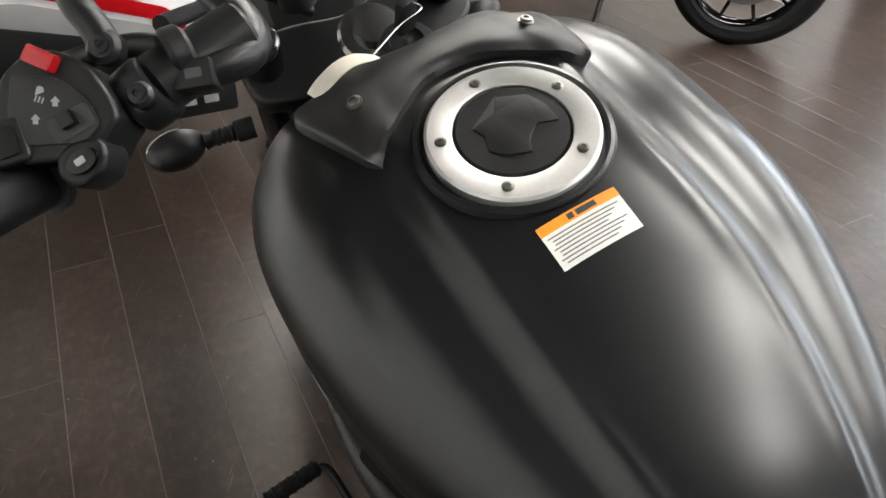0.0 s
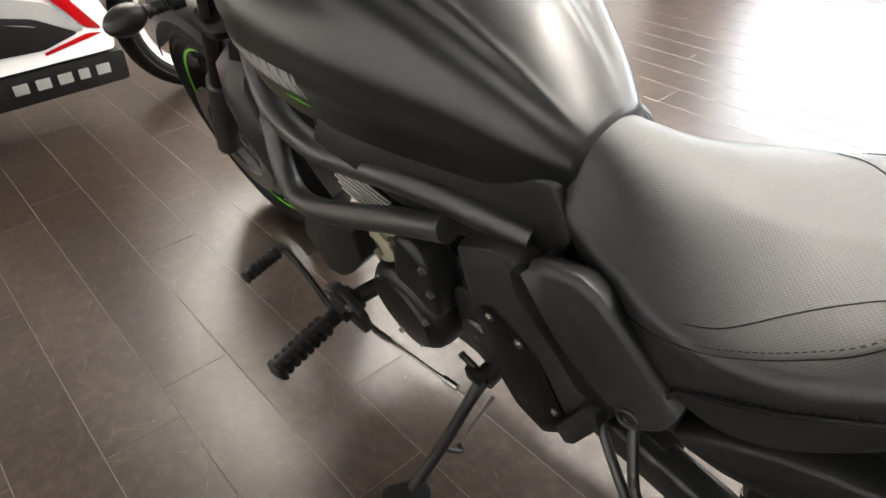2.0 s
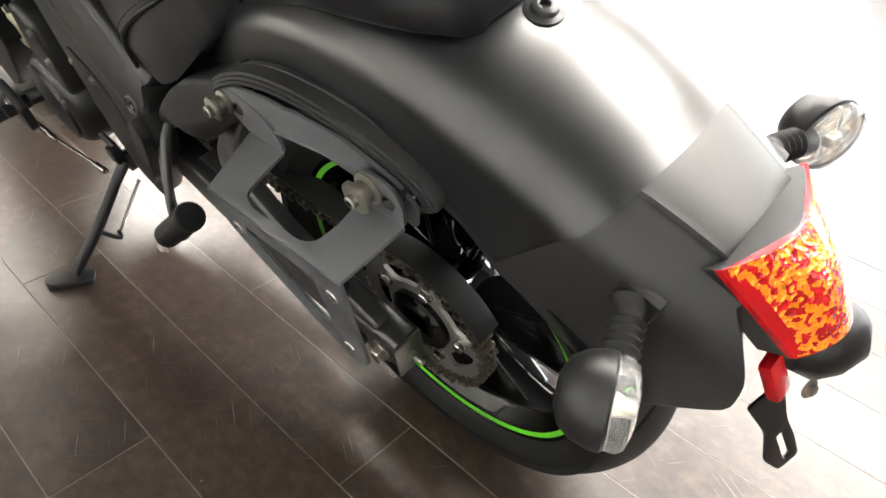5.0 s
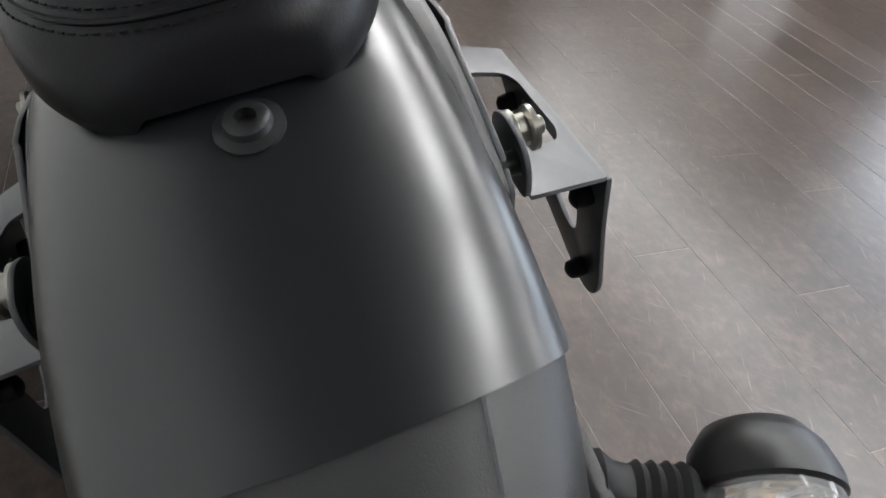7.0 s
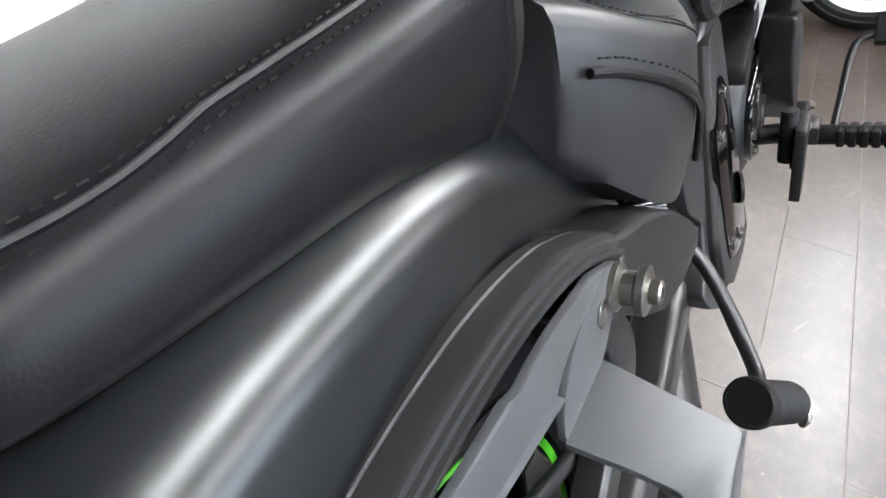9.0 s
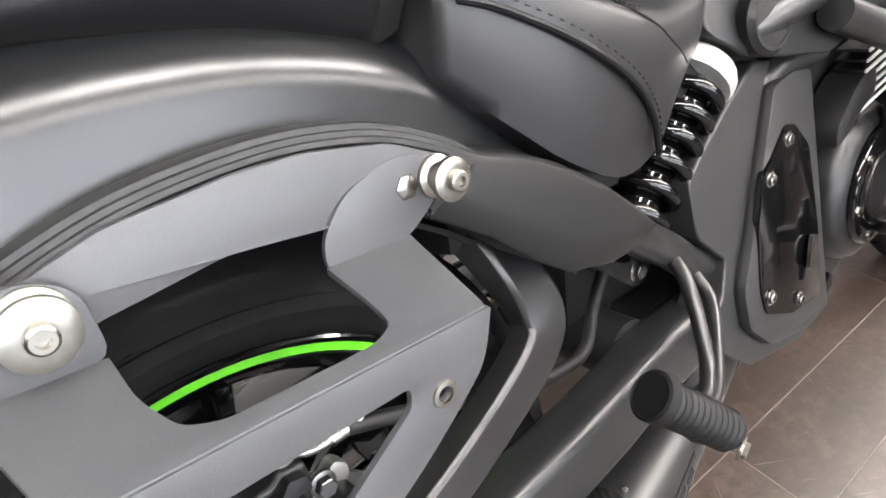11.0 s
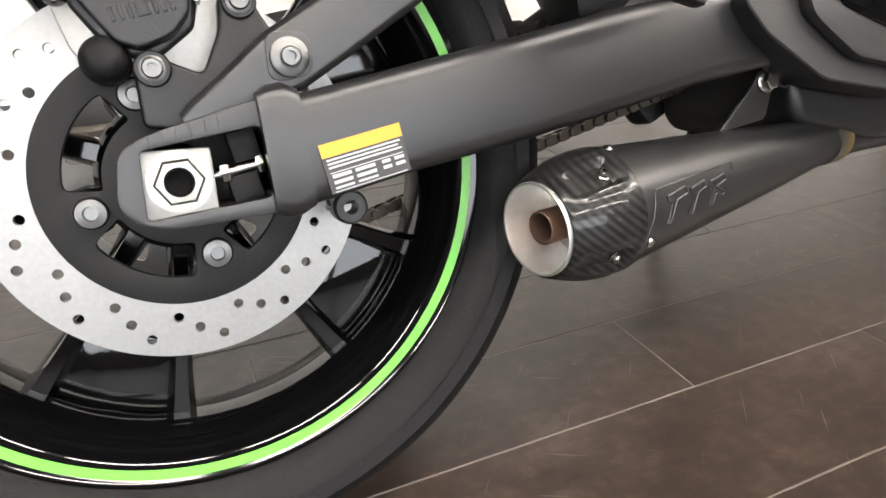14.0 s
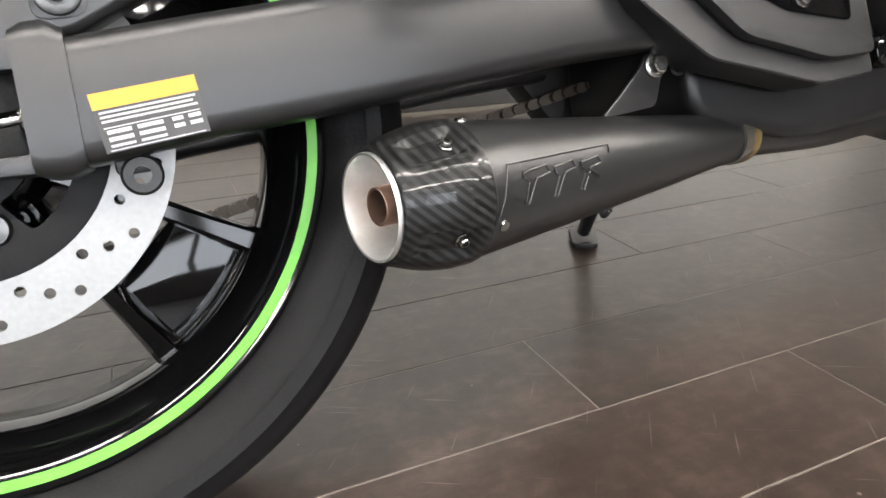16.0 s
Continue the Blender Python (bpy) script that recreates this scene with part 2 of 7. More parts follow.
    worn.operation, worn.use_clamp = "MULTIPLY", True
    worn.inputs[1].default_value = 0.42
    k.new(sums("MAXIMUM", hair, chip), worn.inputs[0])
    mx = n.new("ShaderNodeMix")
    mx.data_type = "RGBA"
    mx.inputs["B"].default_value = (0.27, 0.23, 0.195, 1)
    k.new(worn.outputs[0], mx.inputs["Factor"])
    k.new(toned.outputs[0], mx.inputs["A"])
    k.new(mx.outputs["Result"], b.inputs["Base Color"])
    rr = n.new("ShaderNodeMapRange")
    rr.inputs["To Min"].default_value, rr.inputs["To Max"].default_value = 0.275, 0.36
    k.new(sums("MULTIPLY_ADD", noise(4.0, 1, 0.4, None, False), 0.7, sums("MULTIPLY", info.outputs["Random"], 0.3)), rr.inputs["Value"])
    k.new(rr.outputs[0], b.inputs["Roughness"])
    b.inputs["Specular IOR Level"].default_value = 0.5
    return m


PLANK = plank_material()
GROUT = mat("pale_joint", (0.135, 0.118, 0.10), 0.6, 0, 0.2, 60, vary=0.2)


# ---- mesh helpers ----
def link_mesh(name, bm, material, smooth=38):
    bmesh.ops.recalc_face_normals(bm, faces=bm.faces)
    me = bpy.data.meshes.new(name)
    bm.to_mesh(me)
    bm.free()
    me.materials.append(material)
    if smooth:
        me.polygons.foreach_set("use_smooth", [True] * len(me.polygons))
        me.set_sharp_from_angle(angle=radians(smooth))
    return new(name, me)


def part(name, bm, material, parent, label="", smooth=38):
    """Links a bmesh as one mesh object under a thing or a part."""
    ob = link_mesh(name, bm, material, smooth)
    ob.parent = parent
    if label:
        ob["label"] = label
    return ob


def empty(name, m=Matrix()):
    ob = new(name)
    ob.empty_display_size = 0.1
    ob.matrix_world = m
    return ob


def bev(bm, w, seg=2, ang=30):
    es = [e for e in bm.edges if len(e.link_faces) == 2 and e.calc_face_angle(0) > radians(ang)]
    if es and w > 0:
        bmesh.ops.bevel(bm, geom=es, offset=w, segments=seg, affect="EDGES", profile=0.6, clamp_overlap=True)
    return bm


def put(bm, m):
    bmesh.ops.transform(bm, matrix=m, verts=bm.verts)
    return bm


def join(*bms):
    out = bms[0]
    for b in bms[1:]:
        me = bpy.data.meshes.new("tmp")
        b.to_mesh(me)
        b.free()
        out.from_mesh(me)
        bpy.data.meshes.remove(me)
    return out


def box(c, s, bevel=0.002, rot=(0, 0, 0), seg=2):
    bm = bmesh.new()
    bmesh.ops.create_cube(bm, size=1)
    bmesh.ops.scale(bm, vec=s, verts=bm.verts)
    bev(bm, bevel, seg)
    return put(bm, pose(*c, *rot))


def axis_to(d):
    return Vector(d).to_track_quat("Z", "Y").to_matrix().to_4x4()


def lathe(profile, n=48, c=(0, 0, 0), d=(0, 1, 0), closed=False, flat=False):
    """Turns a profile of (radius, along) about the axis d through c."""
    bm = bmesh.new()
    rings = []
    for r, a in profile:
        if r < 1e-6:
            rings.append([bm.verts.new((0, 0, a))])
        else:
            rings.append([bm.verts.new((r * math.cos(2 * math.pi * i / n), r * math.sin(2 * math.pi * i / n), a)) for i in range(n)])
    pairs = list(zip(rings, rings[1:])) + ([(rings[-1], rings[0])] if closed else [])
    for p, q in pairs:
        for i in range(n):
            j = (i + 1) % n
            if len(p) == 1 and len(q) == 1:
                continue
            if len(p) == 1:
                bm.faces.new((p[0], q[i], q[j]))
            elif len(q) == 1:
                bm.faces.new((p[i], p[j], q[0]))
            else:
                bm.faces.new((p[i], p[j], q[j], q[i]))
    return put(bm, Matrix.Translation(c) @ axis_to(d))


def rod(p, q, r, n=16, bevel=0.0, r2=None):
    p, q = Vector(p), Vector(q)
    L = (q - p).length
    r2 = r if r2 is None else r2
    b = min(bevel, r * 0.9, r2 * 0.9)
    prof = [(0, 0), (r - b, 0), (r, b), (r2, L - b), (r2 - b, L), (0, L)] if b else [(0, 0), (r, 0), (r2, L), (0, L)]
    return lathe(prof, n, p, q - p)


def hexbolt(p, d, r=0.006, h=0.005, washer=1.5, socket=False):
    """A bolt head with its flange; socket heads are round with a hollow."""
    d = Vector(d).normalized()
    p = Vector(p)
    a = lathe([(0, 0), (r * washer, 0), (r * washer, h * 0.25), (r, h * 0.35), (0, h * 0.35)], 18, p, d)
    if socket:
        b = lathe([(r, 0), (r, h * 0.85), (r * 0.85, h), (r * 0.5, h), (r * 0.5, h * 0.4), (0, h * 0.4)], 18, p, d)
    else:
        b = lathe([(r, 0), (r, h * 0.9), (r * 0.86, h), (0, h)], 6, p, d)
    return join(a, b)


def smooth_path(pts, per=8):
    """Catmull-Rom through the points."""
    P = [Vector(p) for p in pts]
    out = []
    for i in range(len(P) - 1):
        a, b, c, d = P[max(i - 1, 0)], P[i], P[i + 1], P[min(i + 2, len(P) - 1)]
        for s in range(per):
            t = s / per
            out.append(0.5 * ((2 * b) + (c - a) * t + (2 * a - 5 * b + 4 * c - d) * t * t + (3 * b - a - 3 * c + d) * t ** 3))
    out.append(P[-1])
    return out


def sweep(path, ring, caps=True, up=(0, 0, 1), scale=None, closed=False):
    """Sweeps a ring of (side, up) points along a path."""
    bm = bmesh.new()
    path = [Vector(p) for p in path]
    rows = []
    n = len(path)
    for i, p in enumerate(path):
        if closed:
            t = path[(i + 1) % n] - path[i - 1]
        else:
            t = path[min(i + 1, n - 1)] - path[max(i - 1, 0)]
        t.normalize()
        s = t.cross(Vector(up))
        if s.length < 1e-4:
            s = t.cross(Vector((1, 0, 0)))
        s.normalize()
        u = s.cross(t)
        k = scale(i / (n - 1)) if scale else 1
        rows.append([bm.verts.new(p + s * (a * k) + u * (b * k)) for a, b in ring])
    m = len(ring)
    for r0, r1 in list(zip(rows, rows[1:])) + ([(rows[-1], rows[0])] if closed else []):
        for i in range(m):
            bm.faces.new((r0[i], r0[(i + 1) % m], r1[(i + 1) % m], r1[i]))
    if caps and not closed:
        bm.faces.new(rows[0][::-1])
        bm.faces.new(rows[-1])
    return bm


def circle(r, n=12, r2=None):
    r2 = r if r2 is None else r2
    return [(r * math.cos(2 * math.pi * i / n), r2 * math.sin(2 * math.pi * i / n)) for i in range(n)]


def tube(pts, r, n=12, per=8, up=(0, 0, 1)):
    return sweep(smooth_path(pts, per), circle(r, n), up=up)


def loft(rings, close=True, caps=True):
    bm = bmesh.new()
    rows = [[bm.verts.new(p) for p in r] for r in rings]
    m = len(rows[0])
    for a, b in zip(rows, rows[1:]):
        for i in range(m if close else m - 1):
            j = (i + 1) % m
            bm.faces.new((a[i], a[j], b[j], b[i]))
    if caps:
        bm.faces.new(rows[0][::-1])
        bm.faces.new(rows[-1])
    return bm


def rounded(poly, r, seg=4):
    """Rounds the corners of a 2D polygon; r may be one radius or one a corner."""
    out = []
    n = len(poly)
    for i, p in enumerate(poly):
        rad = r[i] if isinstance(r, (list, tuple)) else r
        p = Vector(p)
        a, b = Vector(poly[i - 1]) - p, Vector(poly[(i + 1) % n]) - p
        k = min(rad, a.length * 0.45, b.length * 0.45)
        if k < 1e-5:
            out.append(tuple(p))
            continue
        p0, p1 = p + a.normalized() * k, p + b.normalized() * k
        for s in range(seg + 1):
            t = s / seg
            out.append(tuple(p0 * (1 - t) ** 2 + p * (2 * t * (1 - t)) + p1 * t * t))
    return out


def plate(poly, y0, y1, holes=(), bevel=0.0015, fn=None, seg=2):
    """A plate with holes, outlined in x and z, between y0 and y1."""
    bm = bmesh.new()
    edges = []
    for loop in (poly, *holes):
        vs = [bm.verts.new((a, y0, b)) for a, b in loop]
        edges += [bm.edges.new((vs[i], vs[(i + 1) % len(vs)])) for i in range(len(vs))]
    bmesh.ops.triangle_fill(bm, edges=edges, use_beauty=True, use_dissolve=False)
    bmesh.ops.dissolve_limit(bm, angle_limit=0.01, verts=bm.verts, edges=bm.edges) if not holes else None
    fs = list(bm.faces)
    ext = bmesh.ops.extrude_face_region(bm, geom=fs)
    bmesh.ops.translate(bm, vec=(0, y1 - y0, 0), verts=[v for v in ext["geom"] if isinstance(v, bmesh.types.BMVert)])
    bmesh.ops.recalc_face_normals(bm, faces=bm.faces)
    if bevel:
        bev(bm, bevel, seg, 50)
    if fn:
        for v in bm.verts:
            v.co = Vector(fn(v.co))
    return bm


def ring2d(cx, cz, r, n=24):
    return [(cx + r * math.cos(2 * math.pi * i / n), cz + r * math.sin(2 * math.pi * i / n)) for i in range(n)]


def lerp(tab, x):
    """Values from a table of rows (x, a, b, ...), smoothly between them."""
    tab = sorted(tab)
    if x <= tab[0][0]:
        return tab[0][1:]
    for p, q in zip(tab, tab[1:]):
        if x <= q[0]:
            t = (x - p[0]) / (q[0] - p[0])
            return tuple(a + (b - a) * t for a, b in zip(p[1:], q[1:]))
    return tab[-1][1:]


def spline_tab(tab, x):
    """As lerp, on a Catmull-Rom curve."""
    tab = sorted(tab)
    xs = [r[0] for r in tab]
    x = min(max(x, xs[0]), xs[-1])
    i = max(j for j in range(len(xs) - 1) if xs[j] <= x + 1e-9) if x < xs[-1] else len(xs) - 2
    b, c = tab[i], tab[i + 1]
    a, d = tab[max(i - 1, 0)], tab[min(i + 2, len(tab) - 1)]
    t = (x - b[0]) / (c[0] - b[0])
    out = []
    for k in range(1, len(b)):
        m0 = (c[k] - a[k]) / (c[0] - a[0]) * (c[0] - b[0])
        m1 = (d[k] - b[k]) / (d[0] - b[0]) * (c[0] - b[0])
        out.append((2 * t ** 3 - 3 * t ** 2 + 1) * b[k] + (t ** 3 - 2 * t ** 2 + t) * m0 + (-2 * t ** 3 + 3 * t ** 2) * c[k] + (t ** 3 - t ** 2) * m1)
    return tuple(out)


# ---- the room ----
X0, X1, Y0, Y1, ZC = -5.0, 7.5, -6.0, 1.56, 3.0


def slab(name, lo, hi, material, label, parent=None):
    c = [(a + b) / 2 for a, b in zip(lo, hi)]
    ob = link_mesh(name, box(c, [b - a for a, b in zip(lo, hi)], 0.004), material)
    if parent:
        ob.parent = parent
        return ob
    return tagged(ob, label, name.split("_")[0], kind="structure")


WALLPAINT = mat("white_wall_paint", (0.78, 0.78, 0.76), 0.75, 0, 0.02, 30, 0.05, 200, vary=0.015)
DARKWALL = mat("dark_brown_wall", (0.05, 0.042, 0.036), 0.7, 0, 0.1, 20, 0.05, 120)
CEILPAINT = mat("grey_ceiling_board", (0.14, 0.14, 0.137), 0.85, 0, 0.02, 20, 0.05, 120, vary=0.015)
floor = slab("floor", (X0, Y0, -0.12), (X1, Y1, -0.0006), GROUT, "dark brown wood-look tile planks with pale joints")
slab("ceiling", (X0 - 0.2, Y0 - 0.2, ZC), (X1 + 0.2, Y1 + 0.2, ZC + 0.15), CEILPAINT, "plain grey showroom ceiling")
slab("wall_north", (X0, Y1, 0), (1.5, Y1 + 0.15, ZC), WALLPAINT, "plain white painted showroom wall")
slab("wall_north_far", (1.5, Y1, 0), (X1, Y1 + 0.15, 1.1), WALLPAINT, "white painted lower part of the showroom wall")
# unseen dark upper wall, added so tank and fender reflect less light
slab("wall_north_upper", (1.5, Y1, 1.1), (X1, Y1 + 0.15, ZC), DARKWALL, "unseen dark upper wall, added to keep reflections on the paint dark")
# unseen end wall, coloured dark to weaken reflections on tank and seat
slab("wall_west", (X0 - 0.15, Y0, 0), (X0, Y1, ZC), DARKWALL, "unseen dark brown end wall, added to close the room")
slab("baseboard", (X0, Y1 - 0.014, 0), (X1, Y1 - 0.002, 0.075), INK, "black baseboard along the white wall")


def glazed_wall(name, along, at, lo, hi, outward, bays):
    """A wall with tall shop windows: sill, lintel, piers, and panes set in frames."""
    def bx(a0, a1, z0, z1, d0, d1):
        lo_, hi_ = ((a0, d0, z0), (a1, d1, z1)) if along == "x" else ((d0, a0, z0), (d1, a1, z1))
        return box([(p + q) / 2 for p, q in zip(lo_, hi_)], [abs(q - p) for p, q in zip(lo_, hi_)], 0.003)
    d0, d1 = sorted((at, at + 0.2 * outward))
    bms = [bx(lo, hi, 0, SILL, d0, d1), bx(lo, hi, 2.75, ZC, d0, d1)]
    w = (hi - lo) / bays
    pier = 0.10
    for i in range(bays + 1):
        c = lo + i * w
        bms.append(bx(max(lo, c - pier), min(hi, c + pier), SILL, 2.75, d0, d1))
    tagged(link_mesh(name, join(*bms), DARKWALL), "unseen wall with wide shop windows, dark below to keep reflections low", "wall", kind="structure")
    for i in range(bays):
        win = tagged(empty("window_%d" % (len([o for o in bpy.data.objects if o.name.startswith("window_") and o.parent is None]) + 1)), "wide dark-framed shop window", "window", kind="structure")
        a0, a1 = lo + i * w + pier, lo + (i + 1) * w - pier
        m = at + 0.1 * outward
        fr = join(bx(a0, a1, SILL, SILL + 0.05, m - 0.03, m + 0.03), bx(a0, a1, 2.70, 2.75, m - 0.03, m + 0.03), bx(a0, a0 + 0.05, SILL + 0.05, 2.70, m - 0.03, m + 0.03), bx(a1 - 0.05, a1, SILL + 0.05, 2.70, m - 0.03, m + 0.03))
        part("window_frame", fr, DARKMETAL, win)
        p = part("pane", bx(a0 + 0.05, a1 - 0.05, SILL + 0.05, 2.70, m - 0.004, m + 0.004), GLASS, win)
        p.visible_shadow = False


# sill height is chosen: the unseen dark wall below it darkens wheel reflections
SILL = 0.95
XW = 3.4
glazed_wall("wall_south", "x", Y0, X0, XW, -1, 3)
slab("wall_south_end", (XW, Y0 - 0.2, 0), (X1, Y0, ZC), DARKWALL, "dark brown panelled showroom side wall")
slab("wall_east", (X1, Y0, 0), (X1 + 0.15, Y1, ZC), DARKWALL, "unseen dark brown end wall, added to close the room")
OUT = mat("pale_concrete_paving", (0.45, 0.44, 0.42), 0.8, 0, 0.1, 8, 0.1, 60)
slab("ground", (-60, -60, -0.35), (60, 60, -0.125), OUT, "pale concrete forecourt outside")

# daylight in the window openings
for i in range(3):
    w_ = (XW - X0) / 3
    area("window_daylight", (X0 + (i + 0.5) * w_, Y0 - 0.02, 1.85), (X0 + (i + 0.5) * w_, 0, 1.2), w_ - 0.25, 1.75, 54, (0.95, 0.98, 1.0))

# ceiling lamps: square panels in slim frames
LAMP = glow("lamp_diffuser", (1.0, 0.95, 0.87), 34.0)


SOFTLAMP = glow("soft_lamp_diffuser", (1.0, 0.90, 0.78), 11.0)


def ceiling_lamp(x, y, sx, sy, glowing=LAMP):
    ob = tagged(empty("ceiling_light", pose(x, y, ZC)), "flat white ceiling light panel, switched on", "lamp", "ceiling lights")
    fr = plate([(-sx / 2 - .03, -sy / 2 - .03), (sx / 2 + .03, -sy / 2 - .03), (sx / 2 + .03, sy / 2 + .03), (-sx / 2 - .03, sy / 2 + .03)], 0, 0.03,
               [[(-sx / 2, -sy / 2), (sx / 2, -sy / 2), (sx / 2, sy / 2), (-sx / 2, sy / 2)]], 0.002)
    part("frame", put(fr, pose(0, 0, -0.002, 90)), WHITE, ob)
    part("diffuser", box((0, 0, -0.018), (sx, sy, 0.01), 0.001), glowing, ob)
    return ob


for y_ in (-1.25, -3.7):
    for k in range(6):
        ceiling_lamp(-2.2 + 1.5 * k, y_, 1.2, 0.28)
for x_, y_ in ((3.6, -0.45), (5.4, -0.40)):
    ceiling_lamp(x_, y_, 0.9, 0.7, SOFTLAMP)

# ---- the motorcycle, built upright with its rear axle over the origin and leaned onto its stand ----
bike = tagged(empty("motorcycle", Matrix.Rotation(LEAN, 4, "X")), "matt black cruiser with green-striped wheels, on its side stand", "motorcycle")
AX = (0, 0.004, 0.31)


def tyre_profile(R, w, rim, hw):
    """Half-round tread, shoulders, sidewall and bead, as (radius, along)."""
    pts = []
    for i in range(-10, 11):
        a = i / 10
        ang = a * radians(58)
        rc = w * 0.5 / math.sin(radians(62))
        pts.append((R - rc + rc * math.cos(ang), rc * math.sin(ang)))
    sh = pts[-1]
    side = [(sh[0] - 0.008, sh[1] + 0.0015), (R - (R - rim) * 0.52, w * 0.5 + 0.0005), (rim + 0.030, w * 0.5 - 0.006), (rim + 0.014, hw + 0.012), (rim + 0.006, hw + 0.005), (rim + 0.0015, hw + 0.0005), (rim - 0.002, hw - 0.004)]
    left = [(r, -a) for r, a in reversed(side)]
    return left + pts + side


def tread_groove(R, w, a0, sgn):
    """One curved sipe: a thin strip on the uncut tread, its dark colour painting the groove's shade."""
    rc = w * 0.5 / math.sin(radians(62))
    path = []
    for i in range(9):
        s = i / 8
        ang = radians(8 + 46 * s) * sgn
        r = R - rc + rc * math.cos(ang) + 0.0002
        y = rc * math.sin(ang)
        th = a0 + 0.30 * s ** 1.4
        path.append((r * math.cos(th), y, r * math.sin(th)))
    return path


def wheel(name, centre, R, w, rim, hw, label):
    """Cast rim with a flat outer lip that carries the stripe; the tyre sits on its bead."""
    half = [(rim, hw - 0.006), (rim, hw), (rim - 0.002, hw + 0.001), (rim - 0.0045, hw - 0.0005), (rim - 0.016, hw - 0.004), (rim - 0.019, hw - 0.008), (rim - 0.030, hw - 0.020), (rim - 0.036, hw - 0.030), (rim - 0.037, 0.0)]
    inner = half + [(r, -y) for r, y in reversed(half[:-1])]
    prof = inner + [(rim - 0.012, -hw + 0.008), (rim - 0.026, -hw + 0.03), (rim - 0.026, hw - 0.03), (rim - 0.012, hw - 0.008)]
    wh = part(name, lathe(prof, 112, centre, (0, 1, 0), closed=True), GLOSS, bike, label)
    part("tyre", lathe(tyre_profile(R, w, rim, hw), 300, centre, (0, 1, 0)), RUBBER, wh, "black road tyre with curved grooves")
    for sg in (-1, 1):
        y = sg * (hw - 0.0009)
        y2 = sg * (hw - 0.0031)
        part("rim_stripe", lathe([(rim - 0.0062, y), (rim - 0.0132, y2), (rim - 0.0132, y2 - sg * 0.0015), (rim - 0.0062, y - sg * 0.0015)], 112, centre, (0, 1, 0), closed=True), GREEN, wh, "bright green rim stripe")
    return wh


# rear wheel
R_REAR, W_REAR, RIM_REAR = 0.312, 0.160, 0.2352
rear = wheel("rear_wheel", (0, -0.001, 0.31), R_REAR, W_REAR, RIM_REAR, 0.058, "gloss black cast wheel with five paired spokes")


def spoke_pair(c, ang, r0, r1, half0, half1, y0, y1):
    """Two bars that spread towards the rim, joined there by a recessed web."""
    bms = []
    for s in (-1, 1):
        a0, a1 = ang + s * half0, ang + s * half1
        p = Vector((r0 * math.cos(a0), 0, r0 * math.sin(a0)))
        q = Vector((r1 * math.cos(a1), 0, r1 * math.sin(a1)))
        t = (q - p).normalized()
        nrm = Vector((-t.z, 0, t.x))
        rings = []
        for k in range(5):
            u = k / 4
            wd = 0.0075 + 0.004 * abs(2 * u - 1) ** 2
            yy = y1 * (1 - u) + y1 * 0.85 * u
            cpt = p.lerp(q, u)
            sec = [(-wd, -yy * 0.5), (-wd, yy * 0.5), (-wd * 0.55, yy), (-wd * 0.2, yy), (0, yy * 0.86), (wd * 0.2, yy), (wd * 0.55, yy), (wd, yy * 0.5), (wd, -yy * 0.5), (wd * 0.55, -yy), (-wd * 0.55, -yy)]
            rings.append([cpt + nrm * a + Vector((0, b, 0)) for a, b in sec])
        bms.append(loft(rings))
    arc = [(rr, aa) for rr, aa in [(r1 * 1.0, -half1), (r1 * 1.0, 0), (r1 * 1.0, half1), (r1 * 0.70, half0 + (half1 - half0) * 0.62), (r1 * 0.665, 0), (r1 * 0.70, -half0 - (half1 - half0) * 0.62)]]
    poly = [(r * math.cos(ang + a), r * math.sin(ang + a)) for r, a in arc]
    bms.append(plate(rounded(poly, [0, 0, 0, .012, .0, .012]), -0.005, 0.005, bevel=0.002))
    return put(join(*bms), Matrix.Translation(c))


SPOKE_TURN = radians(28)
for i in range(5):
    part("spoke", spoke_pair(AX, SPOKE_TURN + i * 2 * math.pi / 5, 0.052, 0.199, radians(17), radians(15.5), -0.02, 0.024), GLOSS, rear)
part("hub", lathe([(0.0, -0.050), (0.030, -0.050), (0.036, -0.046), (0.050, -0.034), (0.058, -0.020), (0.055, 0.0), (0.060, 0.03), (0.062, 0.05), (0.05, 0.06), (0, 0.06)], 48, AX, (0, 1, 0)), GLOSS, rear)


for i in range(4):
    a_ = radians(105 + 90 * i)
    part("hub_lobe", rod((AX[0] + 0.0605 * math.cos(a_), -0.030, AX[2] + 0.0605 * math.sin(a_)), (AX[0] + 0.0605 * math.cos(a_), -0.0565, AX[2] + 0.0605 * math.sin(a_)), 0.0165, 20, 0.003), GLOSS, rear)


def grooves(c, R, w, n, parent):
    for i in range(n):
        for sg in (-1, 1):
            path = [Vector(p) + Vector(c) for p in tread_groove(R, w, 2 * math.pi * (i + (0.5 if sg > 0 else 0)) / n, sg)]
            cn = Vector(c)
            bm = bmesh.new()
            rows = []
            for j, p in enumerate(path):
                t = (path[min(j + 1, 8)] - path[max(j - 1, 0)]).normalized()
                rad = (p - cn)
                nrm = (p - cn - Vector((0, (p - cn).y, 0)))
                nrm = (nrm.normalized() * 1.0 + Vector((0, sg * 0.9 * j / 8, 0))).normalized()
                s = t.cross(nrm).normalized() * (0.0042 * math.sin(math.pi * (0.12 + 0.8 * j / 8)))
                rows.append([bm.verts.new(p - s + nrm * 0.0007), bm.verts.new(p + s + nrm * 0.0007)])
            for a, b in zip(rows, rows[1:]):
                bm.faces.new((a[0], a[1], b[1], b[0]))
            # no groove is cut; the strip's dark colour stands for its shade
            part("tread_groove", bm, GROOVE_SHADE, parent)


